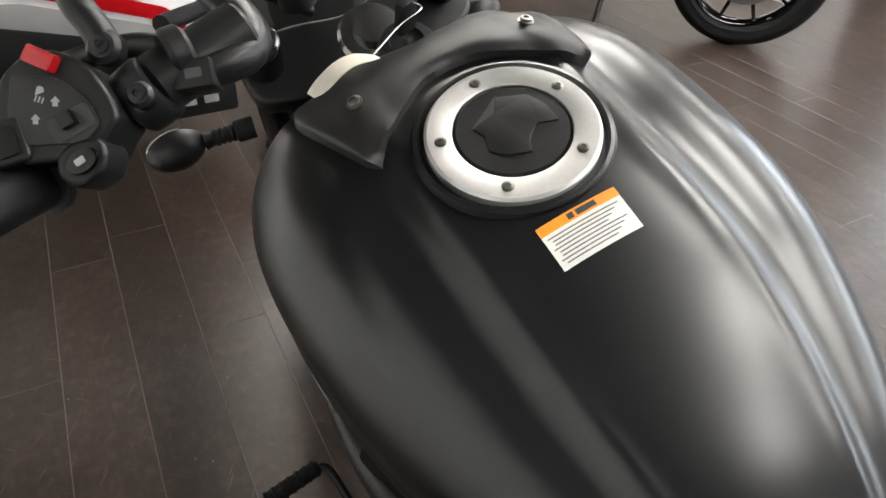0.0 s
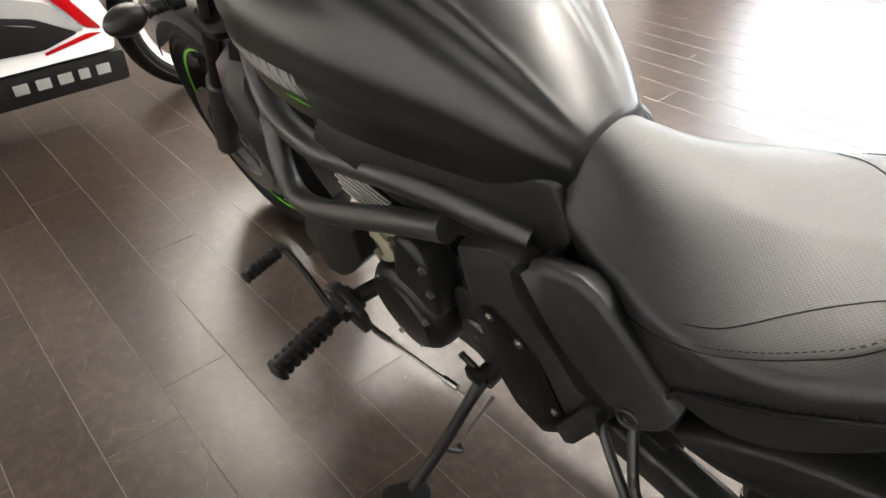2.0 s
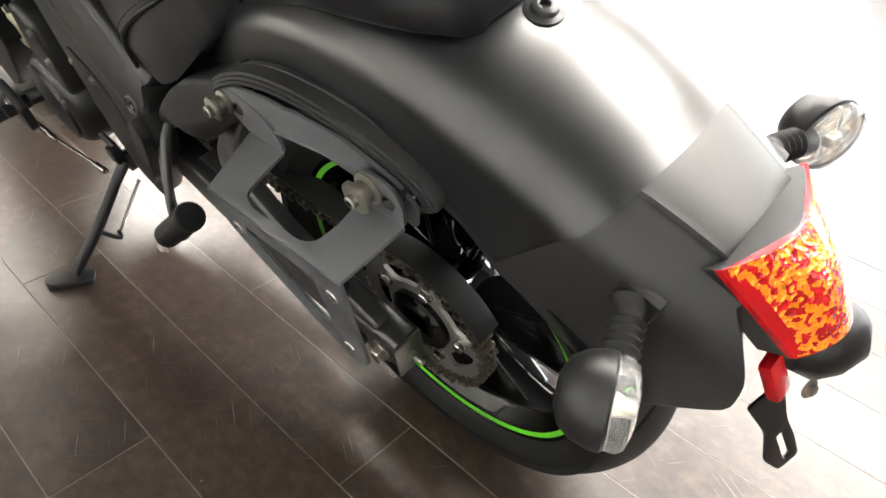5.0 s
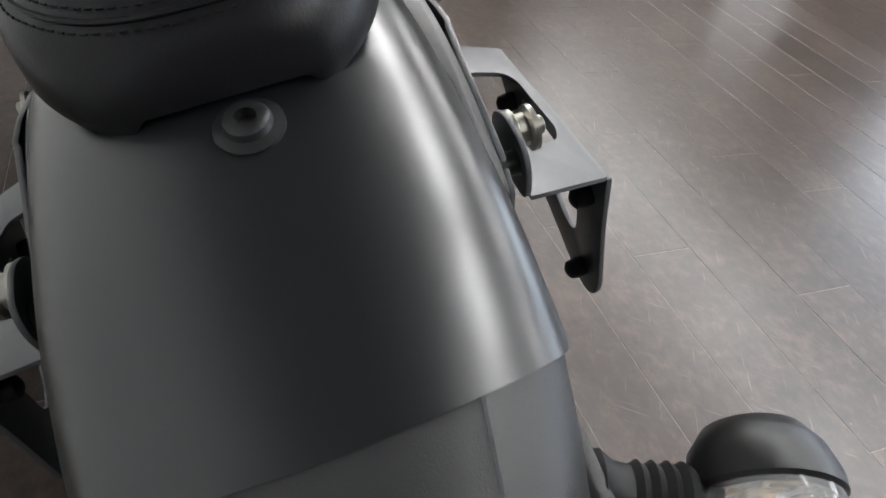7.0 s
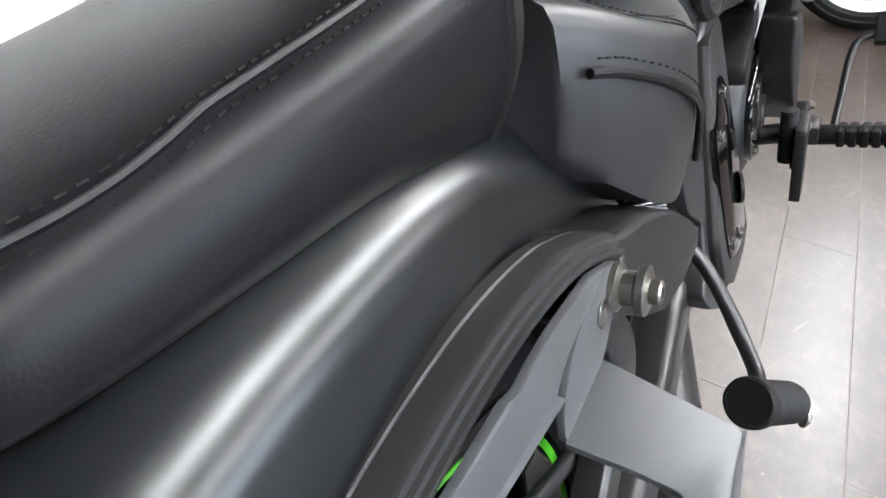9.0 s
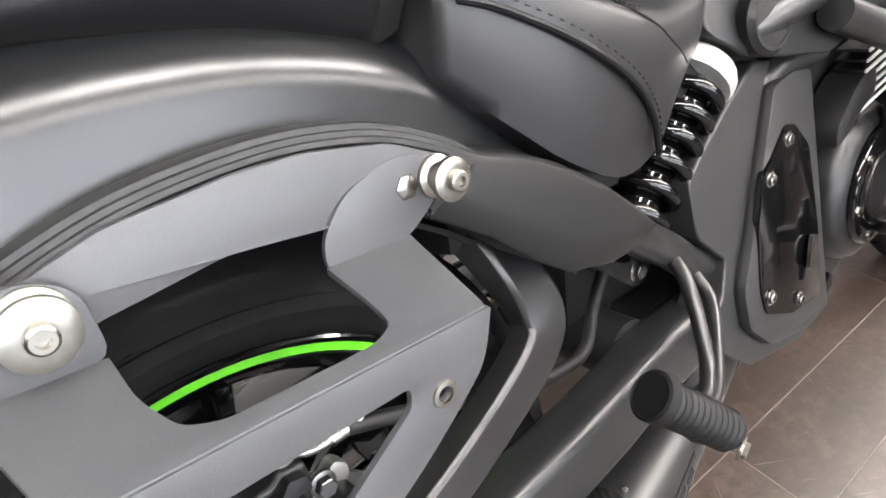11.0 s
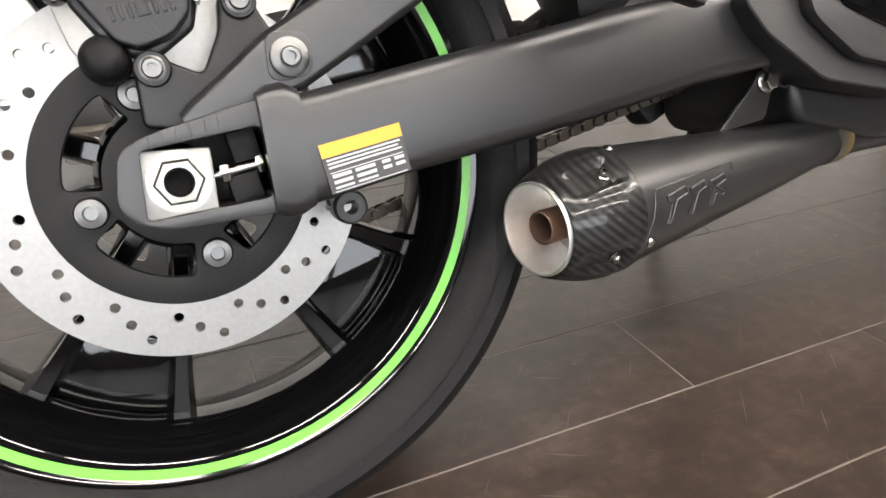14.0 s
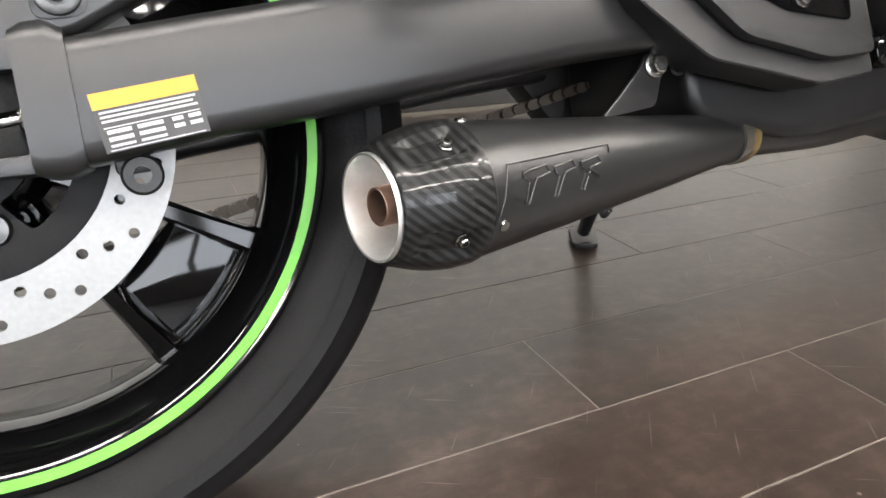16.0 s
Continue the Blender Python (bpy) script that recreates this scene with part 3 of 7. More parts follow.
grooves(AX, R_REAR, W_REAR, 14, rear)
for start, count in ((-62, 5), (-40, 8), (96, 9), (190, 6)):
    for k in range(count):
        a = radians(start + 2.6 * k)
        m_ = Matrix.Translation(AX) @ Matrix.Rotation(-a, 4, "Y") @ Matrix.Translation((0.268, -0.0783, 0)) @ Matrix.Rotation(radians(-12), 4, "Z")
        part("sidewall_mark", put(box((0, 0, 0), (0.011 if k % 3 else 0.008, 0.0016, 0.0048), 0.0004), m_), RUBBER, rear)

# brake disc with its drilled ring
DY = -0.061


def brake_disc(c, y, r1, r2, thick, parent):
    holes = []
    for k in range(15):
        for rr, da in ((0.1022, 0.0), (0.1108, 7.6), (0.1192, 15.3)):
            a = radians(-149 + 24 * k + da)
            holes.append(ring2d(c[0] + rr * math.cos(a), c[2] + rr * math.sin(a), 0.0036, 12))
    holes.append(ring2d(c[0], c[2], r2, 72))
    d = part("brake_disc", plate(ring2d(c[0], c[2], r1, 112), y - thick / 2, y + thick / 2, holes, 0), DISC, parent, "drilled bare steel brake disc", smooth=30)
    carrier = []
    for k in range(4):
        a0 = radians(150 + 90 * k)
        pts = []
        for s in range(9):
            a = a0 + radians(-29 + 7.25 * s)
            pts.append((c[0] + 0.0725 * math.cos(a), c[2] + 0.0725 * math.sin(a)))
        for s in range(9):
            a = a0 + radians(33 - 8.25 * s)
            pts.append((c[0] + 0.048 * math.cos(a), c[2] + 0.048 * math.sin(a)))
        carrier.append(rounded(pts, 0.005, 2))
    part("disc_carrier", plate(ring2d(c[0], c[2], r2 + 0.002, 72), y - 0.0036, y + 0.0042, carrier + [ring2d(c[0], c[2], 0.024, 24)], 0.0006), GRIP, d, "matt black disc carrier")
    for k in range(4):
        a = radians(105 + 90 * k)
        p = (c[0] + 0.0605 * math.cos(a), y - 0.003, c[2] + 0.0605 * math.sin(a))
        part("bolt", lathe([(0, 0), (0.0112, 0), (0.0112, 0.0035), (0.0098, 0.0062), (0.0052, 0.0070), (0.0046, 0.0030), (0, 0.0030)], 28, p, (0, -1, 0)), BOLTGREY, d, "grey button-head disc bolt")
    return d


brake_disc(AX, DY, 0.131, 0.0900, 0.005, rear)

# left side: sprocket, chain
SY = 0.072
spr_poly = []
for k in range(42):
    for da, rr in ((-0.30, 0.103), (-0.12, 0.108), (0.12, 0.108), (0.30, 0.103)):
        a = 2 * math.pi * (k + da) / 42
        spr_poly.append((rr * math.cos(a), 0.31 + rr * math.sin(a)))
sp_holes = []
for k in range(5):
    a0 = 2 * math.pi * k / 5
    pts = [(0.088 * math.cos(a0 + radians(d_)), 0.31 + 0.088 * math.sin(a0 + radians(d_))) for d_ in (-26, -13, 0, 13, 26)] + [(0.062 * math.cos(a0 + radians(d_)), 0.31 + 0.062 * math.sin(a0 + radians(d_))) for d_ in (20, 0, -20)]
    sp_holes.append(rounded(pts, 0.008, 3))
sprocket = part("sprocket", plate(spr_poly, SY - 0.003, SY + 0.003, sp_holes + [ring2d(0, 0.31, 0.03)], 0), ALLOY, rear, "pale metal rear sprocket", smooth=30)
for k in range(5):
    a = 2 * math.pi * (k + 0.5) / 5
    part("bolt", hexbolt((0.068 * math.cos(a), SY + 0.003, 0.31 + 0.068 * math.sin(a)), (0, 1, 0), 0.008, 0.010, 1.2), STEEL, sprocket)
part("cush_hub", lathe([(0, 0.05), (0.048, 0.05), (0.048, 0.082), (0.036, 0.09), (0.0, 0.09)], 36, (0, 0, 0.31), (0, 1, 0)), GLOSS, rear)


def chain_path():
    """Round the sprocket and forward along both runs to the engine."""
    pts = []
    fx, fz, fr = 0.60, 0.36, 0.034
    for i in range(25):
        a = radians(97) + radians(170) * i / 24
        pts.append((0.1085 * math.cos(a), 0.31 + 0.1085 * math.sin(a)))
    for i in range(13):
        a = radians(265) + radians(194) * i / 12
        pts.append((fx + fr * math.cos(a), fz + fr * math.sin(a)))
    return pts


def chain(parent):
    base = chain_path()
    base.append(base[0])
    L = [0]
    for a, b in zip(base, base[1:]):
        L.append(L[-1] + math.dist(a, b))
    n = int(L[-1] / 0.0159) // 2 * 2
    pin = []
    for i in range(n):
        s = L[-1] * i / n
        j = max(k for k in range(len(L) - 1) if L[k] <= s)
        u = (s - L[j]) / (L[j + 1] - L[j])
        pin.append((base[j][0] + (base[j + 1][0] - base[j][0]) * u, base[j][1] + (base[j + 1][1] - base[j][1]) * u))
    ch = empty("drive_chain")
    ch.parent = bike
    link = plate(rounded([(-0.013, -0.0065), (0, -0.0045), (0.013, -0.0065), (0.013, 0.0065), (0, 0.0045), (-0.013, 0.0065)], 0.005, 2), -0.001, 0.001, bevel=0)
    roller = rod((0, -0.007, 0), (0, 0.007, 0), 0.005, 8)
    me_l = link_mesh("chain_link", join(link, roller), CHAIN)
    for i in range(n):
        a, b = pin[i], pin[(i + 1) % n]
        ang = math.atan2(b[1] - a[1], b[0] - a[0])
        off = 0.0085 if i % 2 else 0.0062
        for sg in (-1, 1):
            o = me_l if (i == 0 and sg < 0) else new("chain_link", me_l.data)
            o.parent = ch
            o.matrix_basis = pose((a[0] + b[0]) / 2, SY + sg * off, (a[1] + b[1]) / 2, 0, -math.degrees(ang), 0)
    return ch


chain(bike)


# swingarm: two box beams, braces, axle blocks
def beam(stations, y0, y1, rnd=0.010):
    rings = []
    for x, zb, zt, dy in stations:
        rings.append([(x, b, a) for a, b in rounded([(zb, y0 + dy), (zb, y1 + dy), (zt, y1 + dy), (zt, y0 + dy)], rnd, 3)])
    return loft(rings)


arm = empty("swingarm")
arm.parent = bike
part("right_beam", beam([(0.060, 0.281, 0.352, 0.000), (0.085, 0.2815, 0.354, 0), (0.15, 0.291, 0.363, 0), (0.25, 0.301, 0.376, 0.002), (0.33, 0.311, 0.388, 0.006), (0.42, 0.322, 0.397, 0.015), (0.52, 0.33, 0.40, 0.022)], -0.138, -0.088, 0.013), COAT, arm, "satin black box-section swingarm")
slot = [(0.020, 0.286), (0.055, 0.293), (0.056, 0.337), (0.020, 0.330)]
part("axle_carrier", plate(rounded([(-0.036, 0.300), (-0.028, 0.288), (-0.010, 0.281), (0.070, 0.280), (0.070, 0.356), (-0.012, 0.340), (-0.03, 0.332)], 0.010), -0.130, -0.080, [rounded([(-0.022, 0.288), (0.055, 0.291), (0.055, 0.337), (-0.018, 0.331)], 0.004)], 0.003), COAT, arm)
part("end_collar", beam([(0.055, 0.279, 0.357, 0), (0.062, 0.276, 0.361, 0), (0.072, 0.276, 0.362, 0), (0.081, 0.280, 0.357, 0)], -0.1405, -0.086, 0.012), COAT, arm)
blk = part("axle_block", plate(rounded([(-0.024, 0.287), (0.021, 0.284), (0.023, 0.328), (-0.020, 0.331)], 0.002), -0.1225, -0.088, bevel=0.002), ALLOY, arm, "bare alloy axle adjuster block")
NUT = (0.001, -0.1225, 0.3095)
part("axle_nut", join(lathe([(0.009, 0), (0.0195, 0), (0.0195, 0.0022), (0.009, 0.0026)], 36, NUT, (0, -1, 0)), lathe([(0.0155, 0.002), (0.0155, 0.0085), (0.0138, 0.0105), (0.0092, 0.0108), (0.0092, -0.02), (0, -0.02)], 6, NUT, (0, -1, 0))), ZINC, blk, "large zinc axle nut")
# near-black insert: the shade inside the nut's hole is put into its colour
part("axle_bore", lathe([(0, 0.0), (0.0091, 0.0), (0.0091, 0.0120), (0.0078, 0.0124), (0.0072, 0.008), (0, 0.0075)], 28, NUT, (0, -1, 0)), GROOVE_SHADE, blk)
part("adjuster_bolt", join(rod((0.022, -0.112, 0.309), (0.060, -0.112, 0.3135), 0.0030), lathe([(0, 0), (0.0062, 0), (0.0062, 0.005), (0, 0.005)], 6, (0.027, -0.112, 0.3095), (1, 0, 0.1)), lathe([(0, 0), (0.0062, 0), (0.0068, 0.003), (0.0062, 0.006), (0, 0.006)], 6, (0.050, -0.112, 0.3125), (1, 0, 0.1))), STEEL, blk)
part("adjuster_stop", box((0.044, -0.106, 0.326), (0.018, 0.02, 0.020), 0.002, (0, -8, 0)), RUBBER, arm)
part("adjuster_stop", box((0.041, -0.104, 0.299), (0.020, 0.02, 0.018), 0.002, (0, -8, 0)), RUBBER, arm)
for k in range(6):
    part("adjuster_mark", box((-0.012 + k * 0.0085, -0.1302, 0.3355 + k * 0.0013), (0.0012, 0.0012, 0.008), 0.0003), COAT, arm)
part("lug", join(lathe([(0.0052, 0), (0.0105, 0), (0.0122, 0.004), (0.0122, 0.018), (0.0105, 0.020), (0.0052, 0.020), (0.0052, 0.0)], 28, (0.107, -0.099, 0.2735), (0, -1, 0)), box((0.103, -0.108, 0.282), (0.020, 0.012, 0.014), 0.003)), DARKMETAL, arm, "drilled stand lug")


def brace(sgn):
    """Cast arm from the axle end up to a knee, where it turns inward as half of a hoop ahead of the tyre."""
    path = [(0.012, -0.109, 0.345), (0.045, -0.111, 0.360), (0.080, -0.113, 0.376), (0.130, -0.114, 0.402), (0.180, -0.113, 0.430), (0.222, -0.111, 0.457), (0.243, -0.108, 0.480), (0.241, -0.103, 0.506), (0.226, -0.094, 0.535), (0.213, -0.072, 0.562), (0.207, -0.036, 0.578), (0.205, 0.004, 0.582)]
    half = [0.006, 0.014, 0.0215, 0.0210, 0.0210, 0.0215, 0.0225, 0.0215, 0.0205, 0.0205, 0.021, 0.021]
    pts = smooth_path(path, 6)
    rings = []
    n = len(pts)
    for i, p in enumerate(pts):
        t = (pts[min(i + 1, n - 1)] - pts[max(i - 1, 0)]).normalized()
        u = i / (n - 1) * (len(half) - 1)
        h = half[int(u)] + (half[min(int(u) + 1, len(half) - 1)] - half[int(u)]) * (u - int(u))
        out = Vector((0, -1, 0)) - t * t.dot(Vector((0, -1, 0)))
        k = max(0.0, min(1.0, (i / (n - 1) - 0.62) / 0.3))
        out = (out.normalized() * (1 - k) + Vector((0.55, 0, 0.83)) * k) if out.length > 0.2 else Vector((0.55, 0, 0.83))
        out = (out - t * t.dot(out)).normalized()
        side = t.cross(out).normalized()
        sec = rounded([(-h, -0.012), (-h, 0.0085), (-h + 0.004, 0.0125), (h - 0.004, 0.0125), (h, 0.0085), (h, -0.012)], 0.0012, 2)
        rings.append([p + side * a + out * b for a, b in sec])
    return loft(rings)


part("upper_brace", brace(-1), COAT, arm, "satin black triangulated swingarm brace")
part("brace_pad", plate(rounded([(0.066, 0.362), (0.096, 0.364), (0.097, 0.392), (0.068, 0.394)], 0.010), -0.1262, -0.120, bevel=0.001), COAT, arm)
part("brace_bolt", join(lathe([(0.0, 0), (0.0125, 0), (0.0125, 0.006), (0.011, 0.007), (0, 0.007)], 28, (0.081, -0.1245, 0.3765), (0, -1, 0)), hexbolt((0.081, -0.1300, 0.3765), (0, -1, 0), 0.0065, 0.006, 1.2, True)), BOLTGREY, arm)
lb = beam([(-0.02, 0.284, 0.336, 0.000), (0.05, 0.282, 0.345, 0), (0.085, 0.2815, 0.352, 0), (0.15, 0.291, 0.362, 0), (0.25, 0.301, 0.374, -0.002), (0.33, 0.311, 0.386, -0.006), (0.42, 0.322, 0.395, -0.012), (0.52, 0.33, 0.40, -0.02)], 0.098, 0.142)
part("left_beam", lb, COAT, arm, "satin black box-section swingarm")
part("cross_tube", rod((0.40, -0.08, 0.37), (0.40, 0.11, 0.37), 0.034, 24), COAT, arm)
part("left_upper_brace", put(brace(1), Matrix.Diagonal((1, -1, 1, 1)) @ Matrix.Translation((0, -0.018, 0))), COAT, arm)
part("left_axle_nut", join(lathe([(0, 0), (0.017, 0), (0.017, 0.004), (0, 0.004)], 30, (0.003, 0.142, 0.312), (0, 1, 0)), lathe([(0, 0), (0.012, 0), (0.012, 0.012), (0.01, 0.014), (0, 0.014)], 6, (0.003, 0.144, 0.312), (0, 1, 0))), ZINC, arm)
part("left_end_plate", box((-0.026, 0.125, 0.312), (0.004, 0.045, 0.056), 0.002), ZINC, arm)
part("left_adjuster", join(rod((-0.05, 0.125, 0.312), (-0.02, 0.125, 0.312), 0.004), lathe([(0, 0), (0.007, 0), (0.007, 0.007), (0, 0.007)], 6, (-0.036, 0.125, 0.312), (1, 0, 0))), ZINC, arm)
part("chain_guard", sweep([(0.115 * math.cos(a) * 1.12, SY, 0.31 + 0.115 * math.sin(a) * 1.12) for a in [radians(d_) for d_ in range(152, 60, -8)]] + [(0.14, SY, 0.437), (0.25, SY, 0.445), (0.40, SY, 0.45)], [(-0.016, -0.001), (-0.016, 0.001), (0.0, 0.003), (0.018, 0.001), (0.020, -0.016), (0.018, -0.016), (0.016, -0.001)]), PLASTIC, arm, "black plastic chain guard")

# caution label on the right beam
lab = part("caution_label", put(plate([(-0.0285, -0.0165), (0.0285, -0.0165), (0.0285, 0.0165), (-0.0285, 0.0165)], 0, 0.0006, bevel=0), pose(0.1175, -0.1392, 0.3065, 0, -7.5, 1.0)), INK, arm, "silver and orange printed caution label")
part("title_bar", put(plate([(-0.0285, 0.0075), (0.0285, 0.0075), (0.0285, 0.0165), (-0.0285, 0.0165)], -0.0004, 0, bevel=0), pose(0.1175, -0.1392, 0.3065, 0, -7.5, 1.0)), YELLOW, lab)
for k, (z, x0, x1, h) in enumerate([(0.0055, -.026, .026, .0012), (0.003, -.026, .024, .0012), (0.0005, -.026, .026, .0012), (-0.003, -.026, .026, .0006), (-0.0155, -.026, .026, .0006)]):
    part("text_bar", put(plate([(x0, z - h / 2), (x1, z - h / 2), (x1, z + h / 2), (x0, z + h / 2)], -0.0004, 0, bevel=0), pose(0.1175, -0.1392, 0.3065, 0, -7.5, 1.0)), SILVERPAINT, lab)
for x0, z0, w_, h_ in ((-.025, -.0065, .013, .0022), (-.009, -.0065, .014, .0022), (.010, -.0065, .006, .0022), (.019, -.0065, .007, .0022), (-.025, -.0105, .013, .0022), (-.009, -.0105, .014, .0022), (.010, -.0105, .006, .0022), (.019, -.0105, .007, .0022), (-.009, -.0138, .014, .0014), (-.025, -.0138, .013, .0014)):
    part("table_cell", put(plate([(x0, z0), (x0 + w_, z0), (x0 + w_, z0 + h_), (x0, z0 + h_)], -0.0004, 0, bevel=0), pose(0.1175, -0.1392, 0.3065, 0, -7.5, 1.0)), SILVERPAINT, lab)

# caliper
cal = part("brake_caliper", plate(rounded([(-0.0384, 0.458), (-0.033, 0.464), (-0.012, 0.462), (-0.006, 0.457), (0.012, 0.458), (0.018, 0.465), (0.0374, 0.462), (0.041, 0.440), (0.030, 0.405), (0.004, 0.388), (-0.022, 0.392), (-0.042, 0.426)], 0.004), -0.084, -0.044, bevel=0.004, seg=3), DARKMETAL, bike, "dark cast rear brake caliper")
part("caliper_face", plate(rounded([(-0.0376, 0.4305), (-0.0166, 0.4380), (0.0326, 0.4400), (0.0285, 0.413), (0.0161, 0.3996), (-0.0042, 0.393), (-0.0178, 0.3979), (-0.0299, 0.4170)], 0.004), -0.102, -0.082, bevel=0.0045, seg=3), DARKMETAL, cal)
part("face_rim", plate(rounded([(-0.0350, 0.4300), (-0.0160, 0.4372), (0.0315, 0.4392), (0.0312, 0.4340), (-0.0155, 0.4320), (-0.0335, 0.4262)], 0.002), -0.1035, -0.099, bevel=0.0012), DARKMETAL, cal)
part("caliper_ridge", plate(rounded([(-0.034, 0.446), (-0.030, 0.460), (-0.014, 0.459), (-0.008, 0.450), (0.014, 0.452), (0.020, 0.461), (0.034, 0.459), (0.036, 0.446)], 0.003), -0.093, -0.082, bevel=0.003, seg=2), DARKMETAL, cal)
for k, (x0, x1) in enumerate(((-.018, -.0155), (-.0125, -.010), (-.0075, -.005), (-.0025, .005), (.0075, .010), (.0125, .015), (.0175, .020))):
    part("raised_mark", box(((x0 + x1) / 2, -0.1022, 0.4165 + (x0 + x1) * 0.06), (x1 - x0, 0.0016, 0.0088), 0.0005, (0, -9, 0)), DARKMETAL, cal)
part("carrier_plate", plate(rounded([(0.0300, 0.432), (0.0484, 0.436), (0.0600, 0.446), (0.0700, 0.438), (0.0698, 0.4269), (0.0591, 0.4151), (0.0365, 0.3797), (0.0208, 0.3743), (-0.012, 0.386), (-0.034, 0.384), (-0.046, 0.398), (-0.053, 0.432), (-0.040, 0.442)], 0.005), -0.079, -0.066, bevel=0.002), ALLOY, cal, "bare cast alloy caliper carrier")
part("caliper_bracket", plate(rounded([(0.0469, 0.4219), (0.0532, 0.4290), (0.0660, 0.4270), (0.0710, 0.413), (0.0810, 0.392), (0.060, 0.360), (0.0158, 0.338), (-0.0135, 0.345), (-0.0122, 0.380), (-0.0076, 0.3894), (0.0026, 0.3902), (0.0127, 0.3831), (0.0293, 0.3747), (0.0441, 0.4013)], 0.005), -0.096, -0.074, bevel=0.003, seg=3), INSET, bike, "black caliper mounting bracket")
for x, z in ((0.0597, 0.4177), (-0.0006, 0.3806)):
    part("bracket_boss", lathe([(0, 0), (0.0115, 0), (0.0115, 0.004), (0.0105, 0.005), (0, 0.005)], 28, (x, -0.0955, z), (0, -1, 0)), INSET, cal)
    part("bolt", hexbolt((x, -0.0995, z), (0, -1, 0), 0.0066, 0.0062, 1.25, True), BOLTGREY, cal, "socket-head bolt")
part("bolt", hexbolt((0.0455, -0.084, 0.4395), (0, -1, 0), 0.0078, 0.010, 1.3), BOLTGREY, cal, "dark hex bolt")
part("pin_bolt", lathe([(0, 0), (0.0085, 0), (0.0085, 0.006), (0.0065, 0.009), (0.003, 0.010), (0, 0.010)], 24, (-0.0473, -0.079, 0.4335), (0, -1, 0)), STEEL, cal)
part("bleed_nipple", join(rod((-0.046, -0.080, 0.448), (-0.028, -0.092, 0.4515), 0.0055, 12, 0.001), rod((-0.036, -0.090, 0.444), (-0.036, -0.090, 0.459), 0.0042, 6)), BOLTGREY, cal)
part("pin_boot", lathe([(0, 0), (0.0155, 0), (0.0155, 0.010), (0.0130, 0.012), (0.0142, 0.016), (0.0135, 0.022), (0.0105, 0.027), (0.006, 0.0292), (0, 0.030)], 32, (-0.0272, -0.076, 0.390), (0, -1, 0)), GRIP, cal, "black rubber pin boot")
part("pad_spring", box((0.0345, -0.092, 0.424), (0.004, 0.014, 0.010), 0.001), STEEL, cal)
part("banjo_bolt", join(lathe([(0, -0.016), (0.0082, -0.016), (0.0082, 0.003), (0.0070, 0.004), (0.0052, 0.006), (0.0052, 0.012), (0.003, 0.013), (0, 0.013)], 16, (0.0255, -0.072, 0.472), (0, -0.1, 1)), lathe([(0, -0.008), (0.0105, -0.008), (0.0105, -0.002), (0, -0.002)], 20, (0.0255, -0.072, 0.474), (0, -0.1, 1))), ALLOY, cal, "bright banjo bolt")
part("hose_end", join(tube([(0.024, -0.072, 0.471), (0.040, -0.078, 0.466), (0.052, -0.08, 0.465), (0.062, -0.08, 0.466)], 0.0045), rod((0.060, -0.08, 0.4655), (0.074, -0.08, 0.467), 0.0062, 12), rod((0.077, -0.08, 0.4672), (0.086, -0.08, 0.468), 0.0062, 12)), STEEL, cal)
part("brake_hose", tube([(0.074, -0.08, 0.467), (0.105, -0.086, 0.461), (0.15, -0.092, 0.449), (0.20, -0.094, 0.434), (0.26, -0.094, 0.416), (0.32, -0.088, 0.412), (0.36, -0.07, 0.44), (0.40, -0.06, 0.48)], 0.0064, 12), GRIP, bike, "black rubber brake hose")


# ---- tank ----
TANK = [(0.525, 0.058, 0.762, 0.700, 0.735), (0.56, 0.086, 0.806, 0.704, 0.762), (0.62, 0.118, 0.866, 0.724, 0.800), (0.70, 0.152, 0.921, 0.745, 0.836), (0.76, 0.170, 0.946, 0.756, 0.853), (0.836, 0.181, 0.966, 0.763, 0.866), (0.90, 0.183, 0.980, 0.768, 0.872),
        (0.96, 0.177, 0.974, 0.775, 0.868), (1.02, 0.160, 0.950, 0.788, 0.862), (1.07, 0.132, 0.922, 0.806, 0.858), (1.11, 0.092, 0.893, 0.830, 0.855), (1.135, 0.05, 0.872, 0.842, 0.854)]


def tank_point(x, s):
    """s runs from -1 (lower edge, right) over 0 (crown) to 1 (lower edge, left)."""
    w, zt, zb, zw = spline_tab(TANK, x)
    sg = 1 if s >= 0 else -1
    q = abs(s)
    if q < 0.72:
        a = q / 0.72 * math.pi / 2
        y = w * math.sin(a) ** 0.98
        z = zw + (zt - zw) * math.cos(a) ** 0.80
        k = y / w
        fade = min(1, max(0, (x - 0.53) / 0.10)) * min(1, max(0, (1.13 - x) / 0.08))
        mid = 0.43 + 0.10 / (1 + math.exp((x - 0.72) / 0.04))
        d = -0.0046 * math.exp(-((k - mid - 0.07) / 0.10) ** 2) + 0.0036 * math.exp(-((k - mid - 0.30) / 0.13) ** 2) + 0.0030 * math.exp(-((k - mid + 0.055) / 0.045) ** 2)
        z += d * fade * (1.25 - 0.5 * k)
        y += d * fade * 0.5 * k
    else:
        u = (q - 0.72) / 0.28
        y = w * (1 - 0.055 * u ** 1.5)
        z = zw + (zb - zw) * u
        crease = 0.0035 * math.exp(-((u - 0.35) / 0.12) ** 2) * min(1, max(0, (x - 0.56) / 0.1))
        y += crease
    return (x, y * sg, z)


